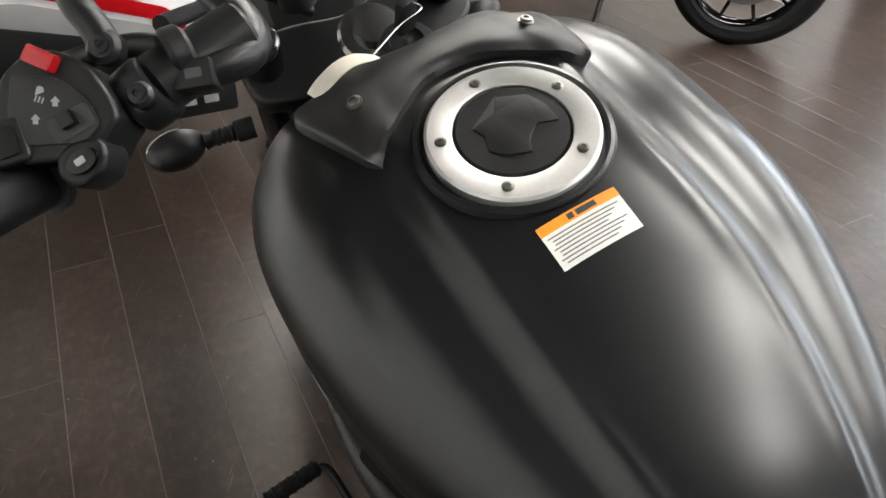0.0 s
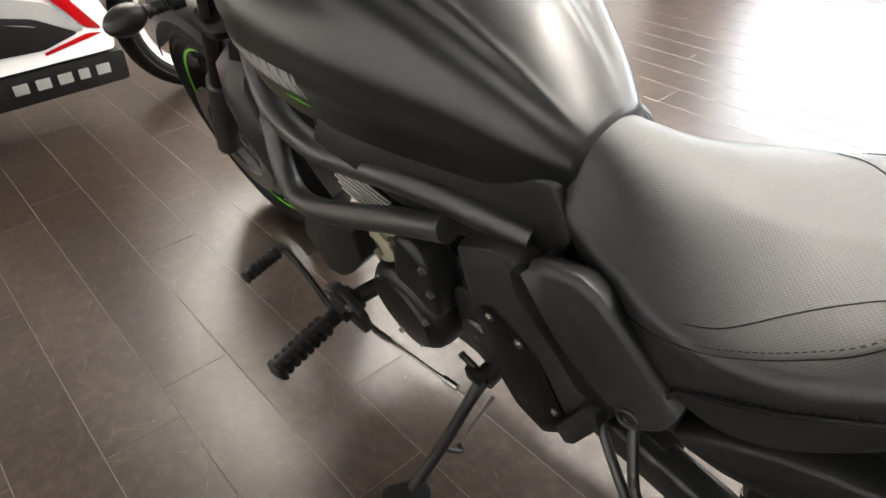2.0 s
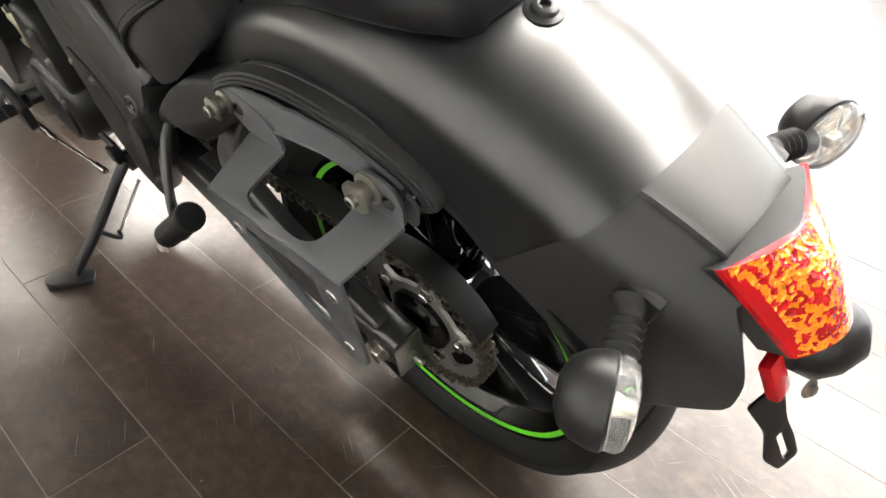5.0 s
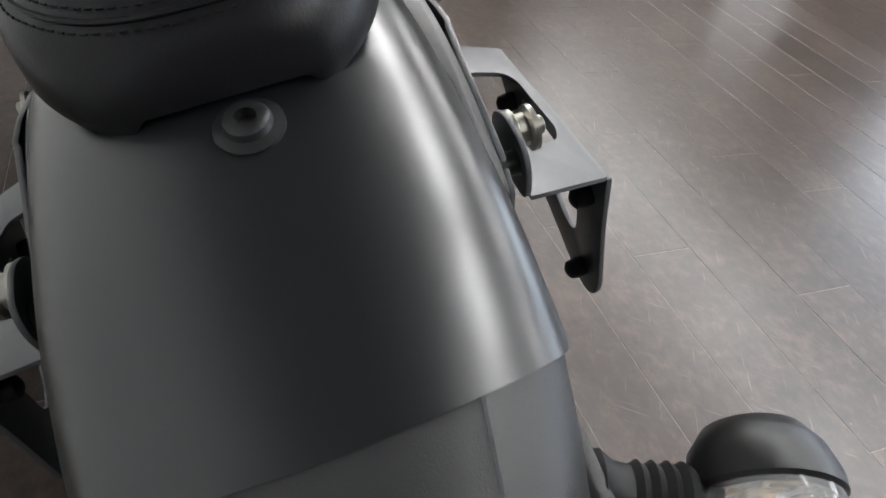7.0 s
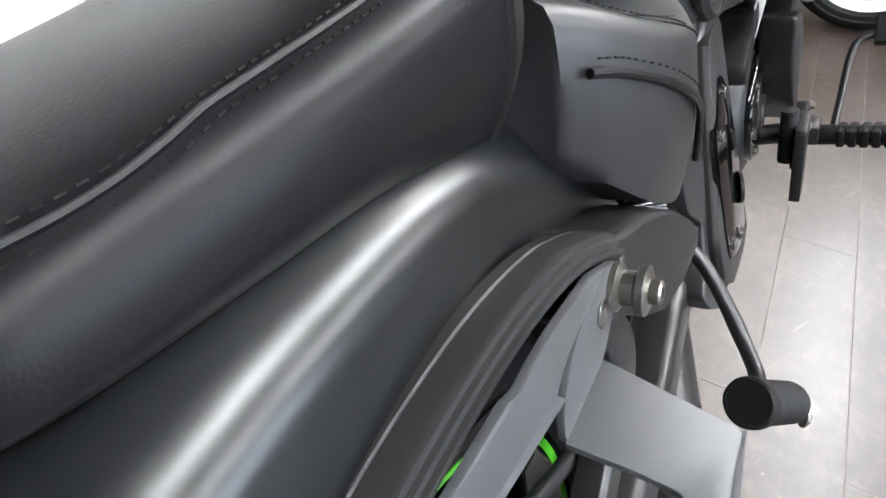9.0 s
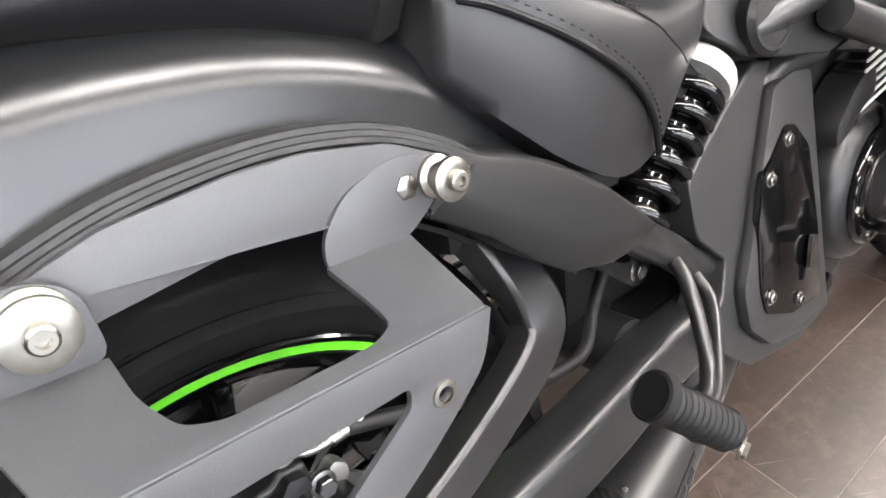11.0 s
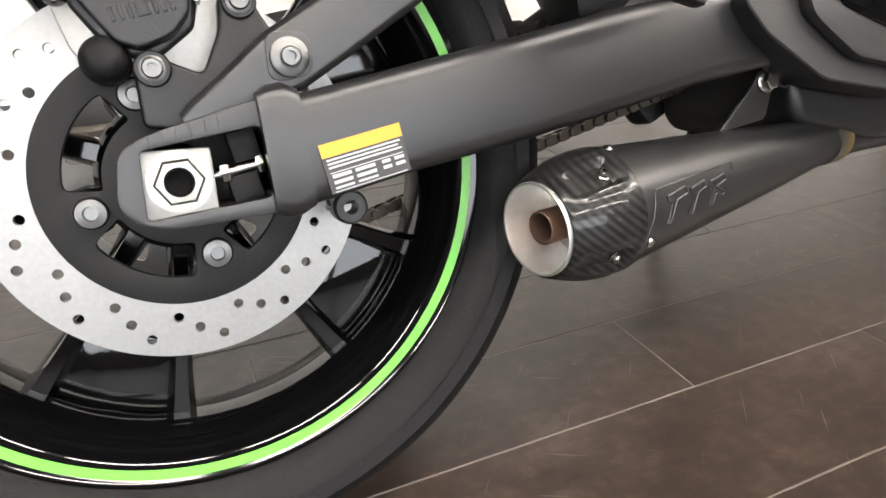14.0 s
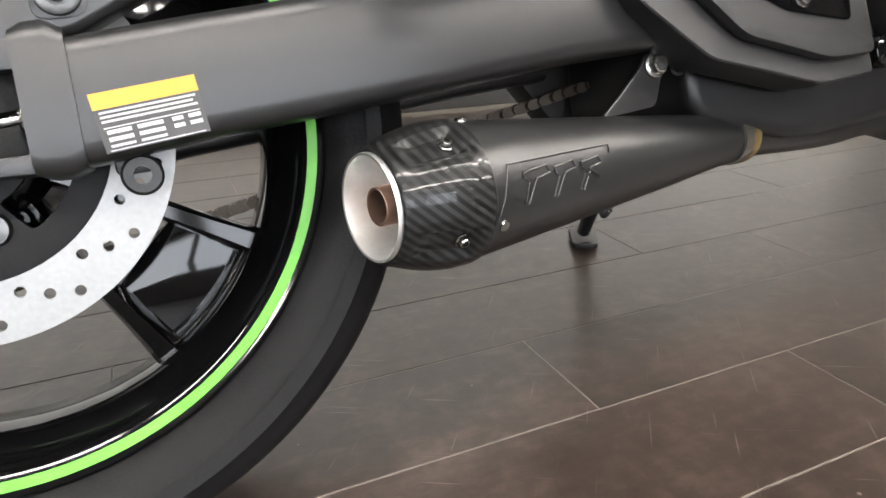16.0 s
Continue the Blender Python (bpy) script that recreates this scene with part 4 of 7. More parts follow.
def tank_mesh(nx=88, ns=96):
    xs = [0.525 + (1.135 - 0.525) * (i / nx) for i in range(nx + 1)]
    rings = [[tank_point(x, -1 + 2 * j / ns) for j in range(ns + 1)] for x in xs]
    return loft(rings, True, True)


tank = part("fuel_tank", tank_mesh(), PAINT, bike, "satin black sculpted steel fuel tank", smooth=50)
CAP = Vector((0.836, 0.0, 0.9675))
cn = Vector((-0.255, 0, 0.967)).normalized()
cap = part("filler_cap", lathe([(0.0, 0.004), (0.036, 0.004), (0.0375, 0.002), (0.0375, -0.004), (0, -0.004)], 64, CAP, cn), PLASTIC, tank, "black filler cap with a raised key cover")
part("cap_recess", lathe([(0.040, -0.0045), (0.058, -0.0045), (0.0605, 0.0), (0.0615, 0.0015), (0.064, 0.001), (0.066, -0.004), (0.066, -0.03), (0.040, -0.03)], 72, CAP, cn, closed=True), PAINT, tank)
ringo = part("cap_ring", lathe([(0.0385, -0.006), (0.0385, 0.0035), (0.0400, 0.0045), (0.0545, 0.0045), (0.0565, 0.0025), (0.0565, -0.006)], 96, CAP, cn, closed=True), SATIN, cap, "satin alloy cap ring with five socket bolts")
cover = rounded([(-0.004, 0.030), (0.010, 0.027), (0.024, 0.019), (0.012, 0.010), (0.014, -0.004), (0.020, -0.012), (0.008, -0.021), (-0.004, -0.024), (-0.012, -0.014), (-0.022, -0.012), (-0.016, 0.006), (-0.022, 0.018)], 0.002, 2)
frame_cap = Matrix.Translation(CAP) @ axis_to(cn) @ pose(0, 0, 0, 0, 0, -60)
part("key_cover", put(plate(cover, -0.0049, -0.003, bevel=0.0004), frame_cap @ pose(0, 0, 0, -90)), PLASTIC, cap)
# the gap beside the key cover is drawn as shade: a thin black plate
part("cover_gap", put(plate(rounded([(-0.0225, 0.020), (-0.018, 0.0185), (-0.0125, 0.006), (-0.019, -0.0115), (-0.0225, -0.0125)], 0.001, 2), -0.0044, -0.0035, bevel=0), frame_cap @ pose(0, 0, 0, -90)), INK, cap)
for k in range(5):
    a = radians(-1 - 72 * k)
    q = CAP + (Vector((0.967, 0, 0.255)) * math.cos(a) + Vector((0, math.sin(a), 0))) * 0.0463 + cn * 0.0045
    part("bolt", hexbolt(q, cn, 0.0034, 0.0012, 1.2, True), ZINC, cap)

# warning label behind the cap, laid on the tank's skin


def on_tank(x, y, lift):
    w = spline_tab(TANK, x)[0]
    lo, hi = (0.0, 0.72) if y >= 0 else (-0.72, 0.0)
    for _ in range(40):
        m = (lo + hi) / 2
        if tank_point(x, m)[1] < y:
            lo = m
        else:
            hi = m
    p = Vector(tank_point(x, lo))
    px = Vector(tank_point(x + 0.004, lo)) - p
    py = Vector(tank_point(x, min(lo + 0.01, 0.99))) - p
    n = px.cross(py).normalized()
    n = n if n.z > 0 else -n
    return p + n * lift


def decal(name, corners, u0, v0, u1, v1, lift, material, parent, label="", n=8):
    """A printed patch on the tank, between corners a, b, c, d of a quadrilateral in x and y."""
    a, b, c, d = [Vector(q) for q in corners]
    rows = []
    for i in range(n + 1):
        u = u0 + (u1 - u0) * i / n
        row = []
        for j in range(n + 1):
            v = v0 + (v1 - v0) * j / n
            q = (a.lerp(b, u)).lerp(d.lerp(c, u), v)
            row.append(on_tank(q.x, q.y, lift))
        rows.append(row)
    return part(name, loft(rows, False, False), material, parent, label)


LABQ = [(0.770, 0.030), (0.770, -0.026), (0.741, -0.024), (0.741, 0.031)]
wl = decal("warning_label", LABQ, 0, 0, 1, 1, 0.0008, SEALED, tank, "white paper warning label with an orange header")
decal("header_bar", LABQ, 0.0, 0.0, 1.0, 0.22, 0.0012, ORANGE, wl)
decal("warning_mark", LABQ, 0.36, 0.05, 0.44, 0.18, 0.0015, INK, wl, n=2)
decal("warning_mark", LABQ, 0.47, 0.05, 0.72, 0.18, 0.0015, INK, wl, n=2)
for k in range(8):
    v = 0.30 + k * 0.082
    decal("text_bar", LABQ, 0.08 if k % 3 else 0.04, v, 0.93 - 0.07 * ((k * 5) % 4), v + 0.030, 0.0012, GREYINK, wl, n=6)

# side badge, drawn as plain upright bars on the left flank


def flank(x, u, lift, sg=1):
    p = Vector(tank_point(x, sg * (0.72 + 0.28 * u)))
    return p + Vector((0, sg * lift, 0))


badge = empty("side_badge")
badge.parent = tank
badge["label"] = "silver maker's badge in block shapes"
xb = 0.985
for wdt in (0.019, 0.018, 0.026, 0.018, 0.016, 0.018, 0.017, 0.007):
    rows = [[flank(xb - wdt * i / 3, 0.24 + 0.36 * j / 3 + 0.10 * max(0, xb - 0.82), 0.0012) for j in range(4)] for i in range(4)]
    part("badge_block", loft(rows, False, False), SILVERPAINT, badge)
    xb -= wdt + 0.0035
rows = [[flank(0.87 - 0.045 * i / 12, 0.70 + 0.035 * j, 0.0012) for j in range(2)] for i in range(13)]
part("badge_line", loft(rows, False, False), GREEN, badge, "green line")

# shroud over the steering head, round the front of the cap: inner and outer edges on the tank's skin
SHROUD = [(0.0, 0.914, 0.0, 0.976, 0.0), (0.22, 0.910, 0.022, 0.990, 0.020), (0.42, 0.899, 0.040, 1.018, 0.048), (0.58, 0.890, 0.054, 1.050, 0.078), (0.70, 0.882, 0.065, 1.030, 0.098), (0.80, 0.876, 0.072, 0.972, 0.108), (0.90, 0.871, 0.078, 0.920, 0.100), (1.0, 0.868, 0.080, 0.880, 0.088)]
shr = []
for i in range(57):
    u = -1 + i / 28
    xi, yi, xo, yo = spline_tab(SHROUD, abs(u))
    sg = 1 if u >= 0 else -1
    row = [on_tank(xi, sg * yi, -0.006)]
    for k, lift in ((0.0, 0.0055), (0.05, 0.0085), (0.12, 0.0100), (0.30, 0.0112), (0.50, 0.0112), (0.70, 0.0100), (0.88, 0.0085), (0.96, 0.0060), (1.0, 0.0)):
        row.append(on_tank(xi + (xo - xi) * k, sg * (yi + (yo - yi) * k), lift))
    row.append(on_tank(xo, sg * yo, -0.008))
    shr.append(row)
part("tank_shroud", loft(shr), TRIM, bike, "matt black plastic tank shroud", smooth=50)
for sg in (1, -1):
    part("bolt", hexbolt(on_tank(0.918, sg * 0.0676, 0.0105), (-0.15, sg * 0.25, 1), 0.0046, 0.003, 1.3, True), ZINC, bike)

# ---- seats ----


def cushion(name, stations, label, material, sharp=60, ns=48):
    """Cushion from stations (x, half width, crown, shoulder, lower edge, dish)."""
    xs0, xs1 = min(s_[0] for s_ in stations), max(s_[0] for s_ in stations)
    rings = []
    for i in range(41):
        x = xs0 + (xs1 - xs0) * i / 40
        w, zt, zs, zb, dish = spline_tab(stations, x)
        ring = []
        for j in range(ns + 1):
            q = -1 + 2 * j / ns
            k = abs(q)
            if k < 0.62:
                v = k / 0.62
                y = w * 0.90 * v
                z = zt + (zs - zt) * v ** 2.6 - dish * math.sin(math.pi * v)
            elif k < 0.72:
                v = (k - 0.62) / 0.10
                y = w * (0.90 + 0.10 * math.sin(v * math.pi / 2))
                z = zs - 0.016 * (1 - math.cos(v * math.pi / 2))
            else:
                v = (k - 0.72) / 0.28
                y = w * (1 + 0.03 * math.sin(math.pi * v) - 0.06 * v)
                z = (zs - 0.016) + (zb - zs + 0.016) * v
            ring.append((x, y * (1 if q >= 0 else -1), z))
        rings.append(ring)
    return part(name, loft(rings), material, bike, label, smooth=sharp)


SEAT = [(0.165, 0.118, 0.800, 0.775, 0.690, 0.0), (0.20, 0.136, 0.786, 0.760, 0.660, 0.0), (0.25, 0.150, 0.757, 0.738, 0.620, 0.002), (0.31, 0.152, 0.735, 0.718, 0.592, 0.003), (0.37, 0.142, 0.727, 0.706, 0.600, 0.002),
        (0.43, 0.120, 0.731, 0.704, 0.628, 0.0), (0.48, 0.100, 0.744, 0.704, 0.646, 0.0), (0.515, 0.086, 0.758, 0.708, 0.656, 0.0), (0.534, 0.074, 0.766, 0.716, 0.664, 0.0)]
seat = cushion("rider_seat", SEAT, "black vinyl rider seat with an embossed weave", WEAVE)
PILL = [(-0.120, 0.045, 0.770, 0.762, 0.746, 0), (-0.108, 0.066, 0.784, 0.771, 0.744, 0), (-0.080, 0.085, 0.798, 0.781, 0.742, 0), (-0.02, 0.099, 0.809, 0.788, 0.740, 0), (0.05, 0.106, 0.816, 0.794, 0.735, 0.0), (0.11, 0.109, 0.822, 0.800, 0.722, 0), (0.150, 0.107, 0.826, 0.804, 0.716, 0), (0.172, 0.098, 0.820, 0.797, 0.73, 0)]


def pillion_point(x, q, lift=0.0):
    """q from -1 to 1 across the pillion cushion: a rounded crown, then sides that tuck in."""
    w, zt, zs, zb, dish = spline_tab(PILL, x)
    v = abs(q)
    zm = zs - 0.026
    if v < 0.76:
        a = v / 0.76 * math.pi / 2
        y, z = w * math.sin(a) ** 0.78, zm + (zt - zm) * math.cos(a) ** 0.62
        y, z = y + lift * math.sin(a) ** 3, z + lift * math.cos(a)
    else:
        a = (v - 0.76) / 0.24
        y, z = w * (1 - 0.17 * a * a) + lift, zm + (zb - zm) * a
    return Vector((x, y if q >= 0 else -y, z))


pill_rings = [[pillion_point(-0.120 + 0.292 * i / 48, -1 + j / 26) for j in range(53)] for i in range(49)]
pill = part("pillion_seat", loft(pill_rings), LEATHER, bike, "black vinyl pillion seat with stitched piping", smooth=60)


def seam_loop(stations, k, x0, x1, tip, n=40):
    """A line along one side of a cushion, round its tail in a half ellipse and back along the other."""
    bend = x0 + 0.075
    w0 = spline_tab(stations, bend)[0] * 0.90 * k

    def top(x, y):
        w = spline_tab(stations, x)[0]
        return pillion_point(x, math.copysign(0.76 * math.asin(min(1, abs(y) / w) ** (1 / 0.78)) / (math.pi / 2), y), 0.0008)
    side = []
    for i in range(n + 1):
        x = x1 + (bend - x1) * i / n
        side.append(top(x, spline_tab(stations, x)[0] * 0.90 * k))
    arc = []
    for j in range(1, 40):
        a = math.pi * j / 40
        sn, cs = math.sin(a), math.cos(a)
        arc.append(top(bend + (tip - bend) * sn ** 0.8, w0 * math.copysign(abs(cs) ** 0.8, cs)))
    return side + arc + [Vector((p.x, -p.y, p.z)) for p in reversed(side)]


def stitch_loop(path, every, parent):
    bms, acc = [], 0
    for p, q in zip(path, path[1:]):
        acc += (q - p).length
        if acc > every:
            acc = 0
            d = (q - p).normalized()
            bms.append(rod(q - d * every * 0.3, q + d * every * 0.3, 0.0006, 5))
    o = part("stitching", join(*bms), THREAD, parent)
    o["kind"] = "stuff"


def dense(path, per=6):
    return smooth_path(path, per)


part("piping", sweep(seam_loop(PILL, 0.945, -0.086, 0.166, -0.108), circle(0.0016, 6)), LEATHER, pill)
for k_, tip_ in ((0.905, -0.103), (0.985, -0.112)):
    stitch_loop(dense(seam_loop(PILL, k_, -0.084, 0.166, tip_)), 0.0050, pill)
# side panel edge on the rider seat
for sg in (1, -1):
    pts = [(0.175, sg * 0.130, 0.735), (0.20, sg * 0.1405, 0.726), (0.25, sg * 0.1545, 0.700), (0.30, sg * 0.1575, 0.668), (0.335, sg * 0.152, 0.635), (0.352, sg * 0.146, 0.600)]
    part("piping", tube(pts, 0.0028, 8), LEATHER, seat)
    stitch_loop([Vector((p.x + 0.004, p.y + sg * 0.0008, p.z + 0.006)) for p in smooth_path(pts, 14)], 0.0050, seat)


def seat_point(x, k, lift):
    w, zt, zs, zb, dish = spline_tab(SEAT, x)
    if k < 0.62:
        v = k / 0.62
        return Vector((x, w * 0.90 * v, zt + (zs - zt) * v ** 2.6 - dish * math.sin(math.pi * v) + lift))
    if k < 0.72:
        v = (k - 0.62) / 0.10
        return Vector((x, w * (0.9 + 0.1 * math.sin(v * math.pi / 2)) + lift * v, zs - 0.016 * (1 - math.cos(v * math.pi / 2)) + lift))
    v = (k - 0.72) / 0.28
    return Vector((x, w * (1 + 0.03 * math.sin(math.pi * v) - 0.06 * v) + lift, zs - 0.016 + (zb - zs + 0.016) * v))


SEAM = [(0.178, 0.26), (0.208, 0.484), (0.252, 0.575), (0.305, 0.656), (0.36, 0.72), (0.41, 0.80), (0.445, 0.90)]
for sg in (1, -1):
    line = [seat_point(x, spline_tab(SEAM, x)[0], 0.0002) for x in [0.178 + 0.267 * i / 40 for i in range(41)]]
    line = [Vector((p.x, sg * p.y, p.z)) for p in line]
    part("panel_seam", sweep(line, circle(0.0007, 6)), THREAD, seat)
    stitch_loop([Vector((p.x, p.y, p.z + 0.0006)) for p in smooth_path([Vector((q.x + 0.004, q.y - sg * 0.004, q.z + 0.0012)) for q in line], 4)], 0.0055, seat)
# inner panel seam on the seat's crown, one apex each side
for sg in (1, -1):
    bend = smooth_path([(0.350, 0.132), (0.318, 0.122), (0.280, 0.090), (0.250, 0.070), (0.224, 0.062), (0.205, 0.076), (0.192, 0.098)], 8)
    line = []
    for p in bend:
        w_ = spline_tab(SEAT, p.x)[0]
        line.append(seat_point(p.x, min(0.62, 0.62 * p.y / (w_ * 0.90)), 0.0003))
    line = [Vector((p.x, sg * p.y, p.z)) for p in line]
    part("panel_seam", sweep(line, circle(0.0006, 6)), THREAD, seat)
# strap over the front of the pillion seat
rows = []
for i in range(49):
    q = -1 + i / 24
    v = abs(q)
    row = []
    for x, lift in ((0.138, 0.0), (0.140, 0.003), (0.160, 0.003), (0.162, 0.0)):
        row.append(tuple(pillion_point(x, q, lift)))
    rows.append(row)
part("strap", loft(rows, False, False), THREAD, pill, "black webbing strap")
# strap tab and bolt behind the pillion seat
tab = part("seat_bracket", put(plate(rounded([(-0.015, -0.012), (-0.004, -0.0155), (0.045, -0.021), (0.045, 0.021), (-0.004, 0.0155), (-0.015, 0.012)], 0.009), 0, 0.0022, bevel=0.0008), pose(-0.135, -0.0055, 0.7365, 90, -14, 0)), GRIP, bike, "black seat bracket with a socket bolt")
part("bolt", lathe([(0, 0), (0.0165, 0), (0.0165, 0.0022), (0.0115, 0.0036), (0.0105, 0.0070), (0.0085, 0.0082), (0.0050, 0.0084), (0.0046, 0.0040), (0, 0.0040)], 32, (-0.1365, -0.0055, 0.7375), (-0.24, 0, 0.97)), DARKMETAL, tab)

# ---- rear fender: a pressed steel shell that follows the wheel ----


def fender_point(th, s, r_off=0.0):
    """th: degrees round the axle, 90 up and 180 to the rear; s from -1 to 1 across."""
    q = abs(s)
    w0 = lerp([(38, 0.108), (60, 0.112), (90, 0.1155), (115, 0.117), (140, 0.115), (165, 0.10)], th)[0]
    crown = lerp([(38, 0.437), (60, 0.448), (90, 0.447), (108, 0.450), (125, 0.458), (140, 0.466), (165, 0.468)], th)[0]
    low = lerp([(38, 0.355), (60, 0.355), (90, 0.345), (115, 0.335), (124, 0.320), (140, 0.305), (165, 0.30)], th)[0]
    if q < 0.78:
        a = q / 0.78 * math.pi / 2
        y = w0 * 0.965 * math.sin(a) ** 0.82
        r = crown - 0.052 * (1 - math.cos(a) ** 0.82)
    else:
        v = (q - 0.78) / 0.22
        y = w0 * (0.965 + 0.035 * v)
        r = crown - 0.052 + (low - crown + 0.052) * v
    r += r_off
    a = radians(th)
    return Vector((r * math.cos(a), y * (1 if s >= 0 else -1), 0.31 + r * math.sin(a)))


def shell(fn, us, vs, thick_fn):
    """An open skin with thickness."""
    outer = [[fn(u, v) for v in vs] for u in us]
    inner = [[thick_fn(u, v) for v in vs] for u in us]
    rings = [o + i[::-1] for o, i in zip(outer, inner)]
    return loft(rings, True, True)


vs_ = [-1 + 2 * j / 56 for j in range(57)]


def fend_end(s):
    """The rear edge sweeps forward on the flanks."""
    return 125.5 + 1.0 * (1 - abs(s)) - 3.0 * max(0, abs(s) - 0.6) / 0.4


def fender_uv(u, v, off=0.0):
    th = 34 + (fend_end(v) - 34) * u
    p = fender_point(th, v, off)
    if off:
        p.y *= 0.975
    return p


us_ = [i / 60 for i in range(61)]
fender = part("rear_fender", shell(lambda u, v: fender_uv(u, v), us_, vs_, lambda u, v: fender_uv(u, v, -0.003)), PAINT, bike, "satin black wide steel rear fender", smooth=50)

# tail: matt plastic carries on from the fender down to the lamp


def tail_point(u, v, off=0.0):
    th0 = fend_end(v) - 1.5
    th1 = 139.5 + 20 * max(0, (abs(v) - 0.45) / 0.55) ** 0.8
    th = th0 + (th1 - th0) * u
    p = fender_point(th, v, -0.004 + off)
    q = abs(v)
    nar = 1 - 0.30 * u
    p.y *= nar
    rib = 0.0036 * max(0, min(1, (0.262 - q) / 0.012)) * min(1, u * 6) + 0.016 * u ** 1.4 * max(0, min(1, (0.88 - q) / 0.25))
    a = radians(th)
    p.x += rib * math.cos(a)
    p.z += rib * math.sin(a)
    if off:
        p.y *= 0.97
    return p


TAIL_VS = sorted(vs_ + [-0.262, -0.25, 0.25, 0.262])
part("tail_fairing", shell(lambda u, v: tail_point(u, v), [i / 28 for i in range(29)], TAIL_VS, lambda u, v: tail_point(u, v, -0.004)), TRIM, bike, "matt black plastic tail fairing", smooth=40)

part("inner_fender", sweep([(0.323 * math.cos(radians(a)), 0.004, 0.31 + 0.323 * math.sin(radians(a))) for a in range(52, 164, 5)], [(-0.100, -0.002), (0.100, -0.002), (0.100, 0.002), (-0.100, 0.002)]), GRIP, bike, "black inner mudguard liner")

# tail lamp: red lens over an amber and red reflector
def tail_quad(lift, k=1.0):
    """The lens face: hollowed along its top edge, narrowing downwards, bulging to the rear."""
    top, bot = (-0.329, 0.650), (-0.402, 0.552)
    n = Vector((-0.83, 0, 0.56))
    rows = []
    for i in range(11):
        row = []
        for j in range(17):
            v = -1 + j / 8
            u0, u1 = 0.16 - 0.10 * v * v, 0.93 - 0.05 * v * v
            u = 0.5 + (u0 + (u1 - u0) * i / 10 - 0.5) * (0.5 + 0.5 * k)
            hw = (0.067 - 0.030 * u) * k
            bulge = 0.026 * (1 - v * v) * (0.6 + 0.4 * math.sin(math.pi * max(0, min(1, u))))
            row.append(Vector((top[0] + (bot[0] - top[0]) * u, hw * v + 0.003, top[1] + (bot[1] - top[1]) * u)) + n * (bulge + lift))
        rows.append(row)
    return rows


lamp = part("tail_lamp", loft([a + b[::-1] for a, b in zip(tail_quad(0.001, 0.99), tail_quad(-0.026, 0.92))], True, True), TRIM, bike, "red tail lamp with amber facets behind the lens, unlit")
part("lens_rim", loft([a + b[::-1] for a, b in zip(tail_quad(0.0035, 1.0), tail_quad(-0.002, 1.0))], True, True), RED, lamp, "deep red lens rim")
part("faceted_lens", loft([a + b[::-1] for a, b in zip(tail_quad(0.0048, 0.965), tail_quad(0.001, 0.965))], True, True), REFLECTOR, lamp, "glossy red and amber faceted lens")
part("lamp_base", lathe([(0, -0.035), (0.022, -0.033), (0.034, -0.02), (0.036, 0.0), (0.030, 0.022), (0.015, 0.034), (0, 0.036)], 28, (-0.398, -0.030, 0.515), (-0.5, -0.7, 0.1)), PLASTIC, bike, "rounded black plate lamp housing")

# plate bracket
pb = part("plate_bracket", put(plate(rounded([(-0.012, -0.055), (0.012, -0.055), (0.022, -0.03), (0.012, 0.0), (0.02, 0.045), (-0.02, 0.045), (-0.012, 0.0), (-0.014, -0.03)], 0.006), -0.0015, 0.0015, [rounded([(-0.004, -0.047), (0.004, -0.047), (0.004, -0.012), (-0.004, -0.012)], 0.003)], 0.0006), pose(-0.405, 0.03, 0.452, 20, 12, 75)), DARKMETAL, bike, "black slotted number plate bracket")
part("side_reflector", box((-0.388, 0.030, 0.515), (0.012, 0.022, 0.040), 0.004, (0, 25, 0)), RED, pb, "small red reflector")
part("bolt", hexbolt((-0.412, 0.012, 0.498), (-1, 0.3, 0.3), 0.006, 0.005), ZINC, pb)


def indicator(p, d, flip, label, lens_dir):
    """Stalk with a ribbed boot, round housing and a clear lens."""
    p, d = Vector(p), Vector(d).normalized()
    ind = part("indicator", join(lathe([(0, 0), (0.016, 0), (0.018, 0.006), (0.013, 0.012), (0.0115, 0.020)] + [(0.0115 + (0.0025 if k % 2 else 0), 0.020 + 0.0035 * k) for k in range(8)] + [(0.011, 0.050), (0.012, 0.060), (0.0, 0.066)], 20, p, d)), GRIP, bike, label)
    part("base_plate", put(box((0, 0, 0), (0.050, 0.016, 0.040), 0.007), Matrix.Translation(p + Vector((0.004, 0, 0))) @ Matrix.Rotation(radians(-20), 4, "Y")), PLASTIC, ind, "rounded black base plate")
    part("bolt", hexbolt(p + Vector((-0.010, 0.0135 * flip, -0.006)), (0, flip, 0), 0.004, 0.003, 1.3), ZINC, ind)
    c = p + d * 0.082
    ld = Vector(lens_dir).normalized()
    part("housing", lathe([(0.0, 0.036), (0.012, 0.0355), (0.024, 0.030), (0.031, 0.020), (0.0345, 0.008), (0.0345, 0.0), (0.032, -0.002), (0, -0.002)], 32, c, -ld), PLASTIC, ind)
    part("lens", lathe([(0.0325, -0.001), (0.0325, 0.010), (0.029, 0.015), (0.018, 0.0185), (0, 0.0195)], 32, c, ld), CLEAR, ind, "clear ribbed lens")
    part("reflector", lathe([(0.0305, 0.001), (0.02, 0.003), (0.008, 0.002), (0.006, 0.010), (0, 0.012)], 24, c, ld), CHROME_REFL, ind)
    return ind


indicator((-0.290, 0.092, 0.606), (-0.36, 0.92, -0.16), 1, "black rear indicator with clear lens", (-0.90, -0.40, -0.05))
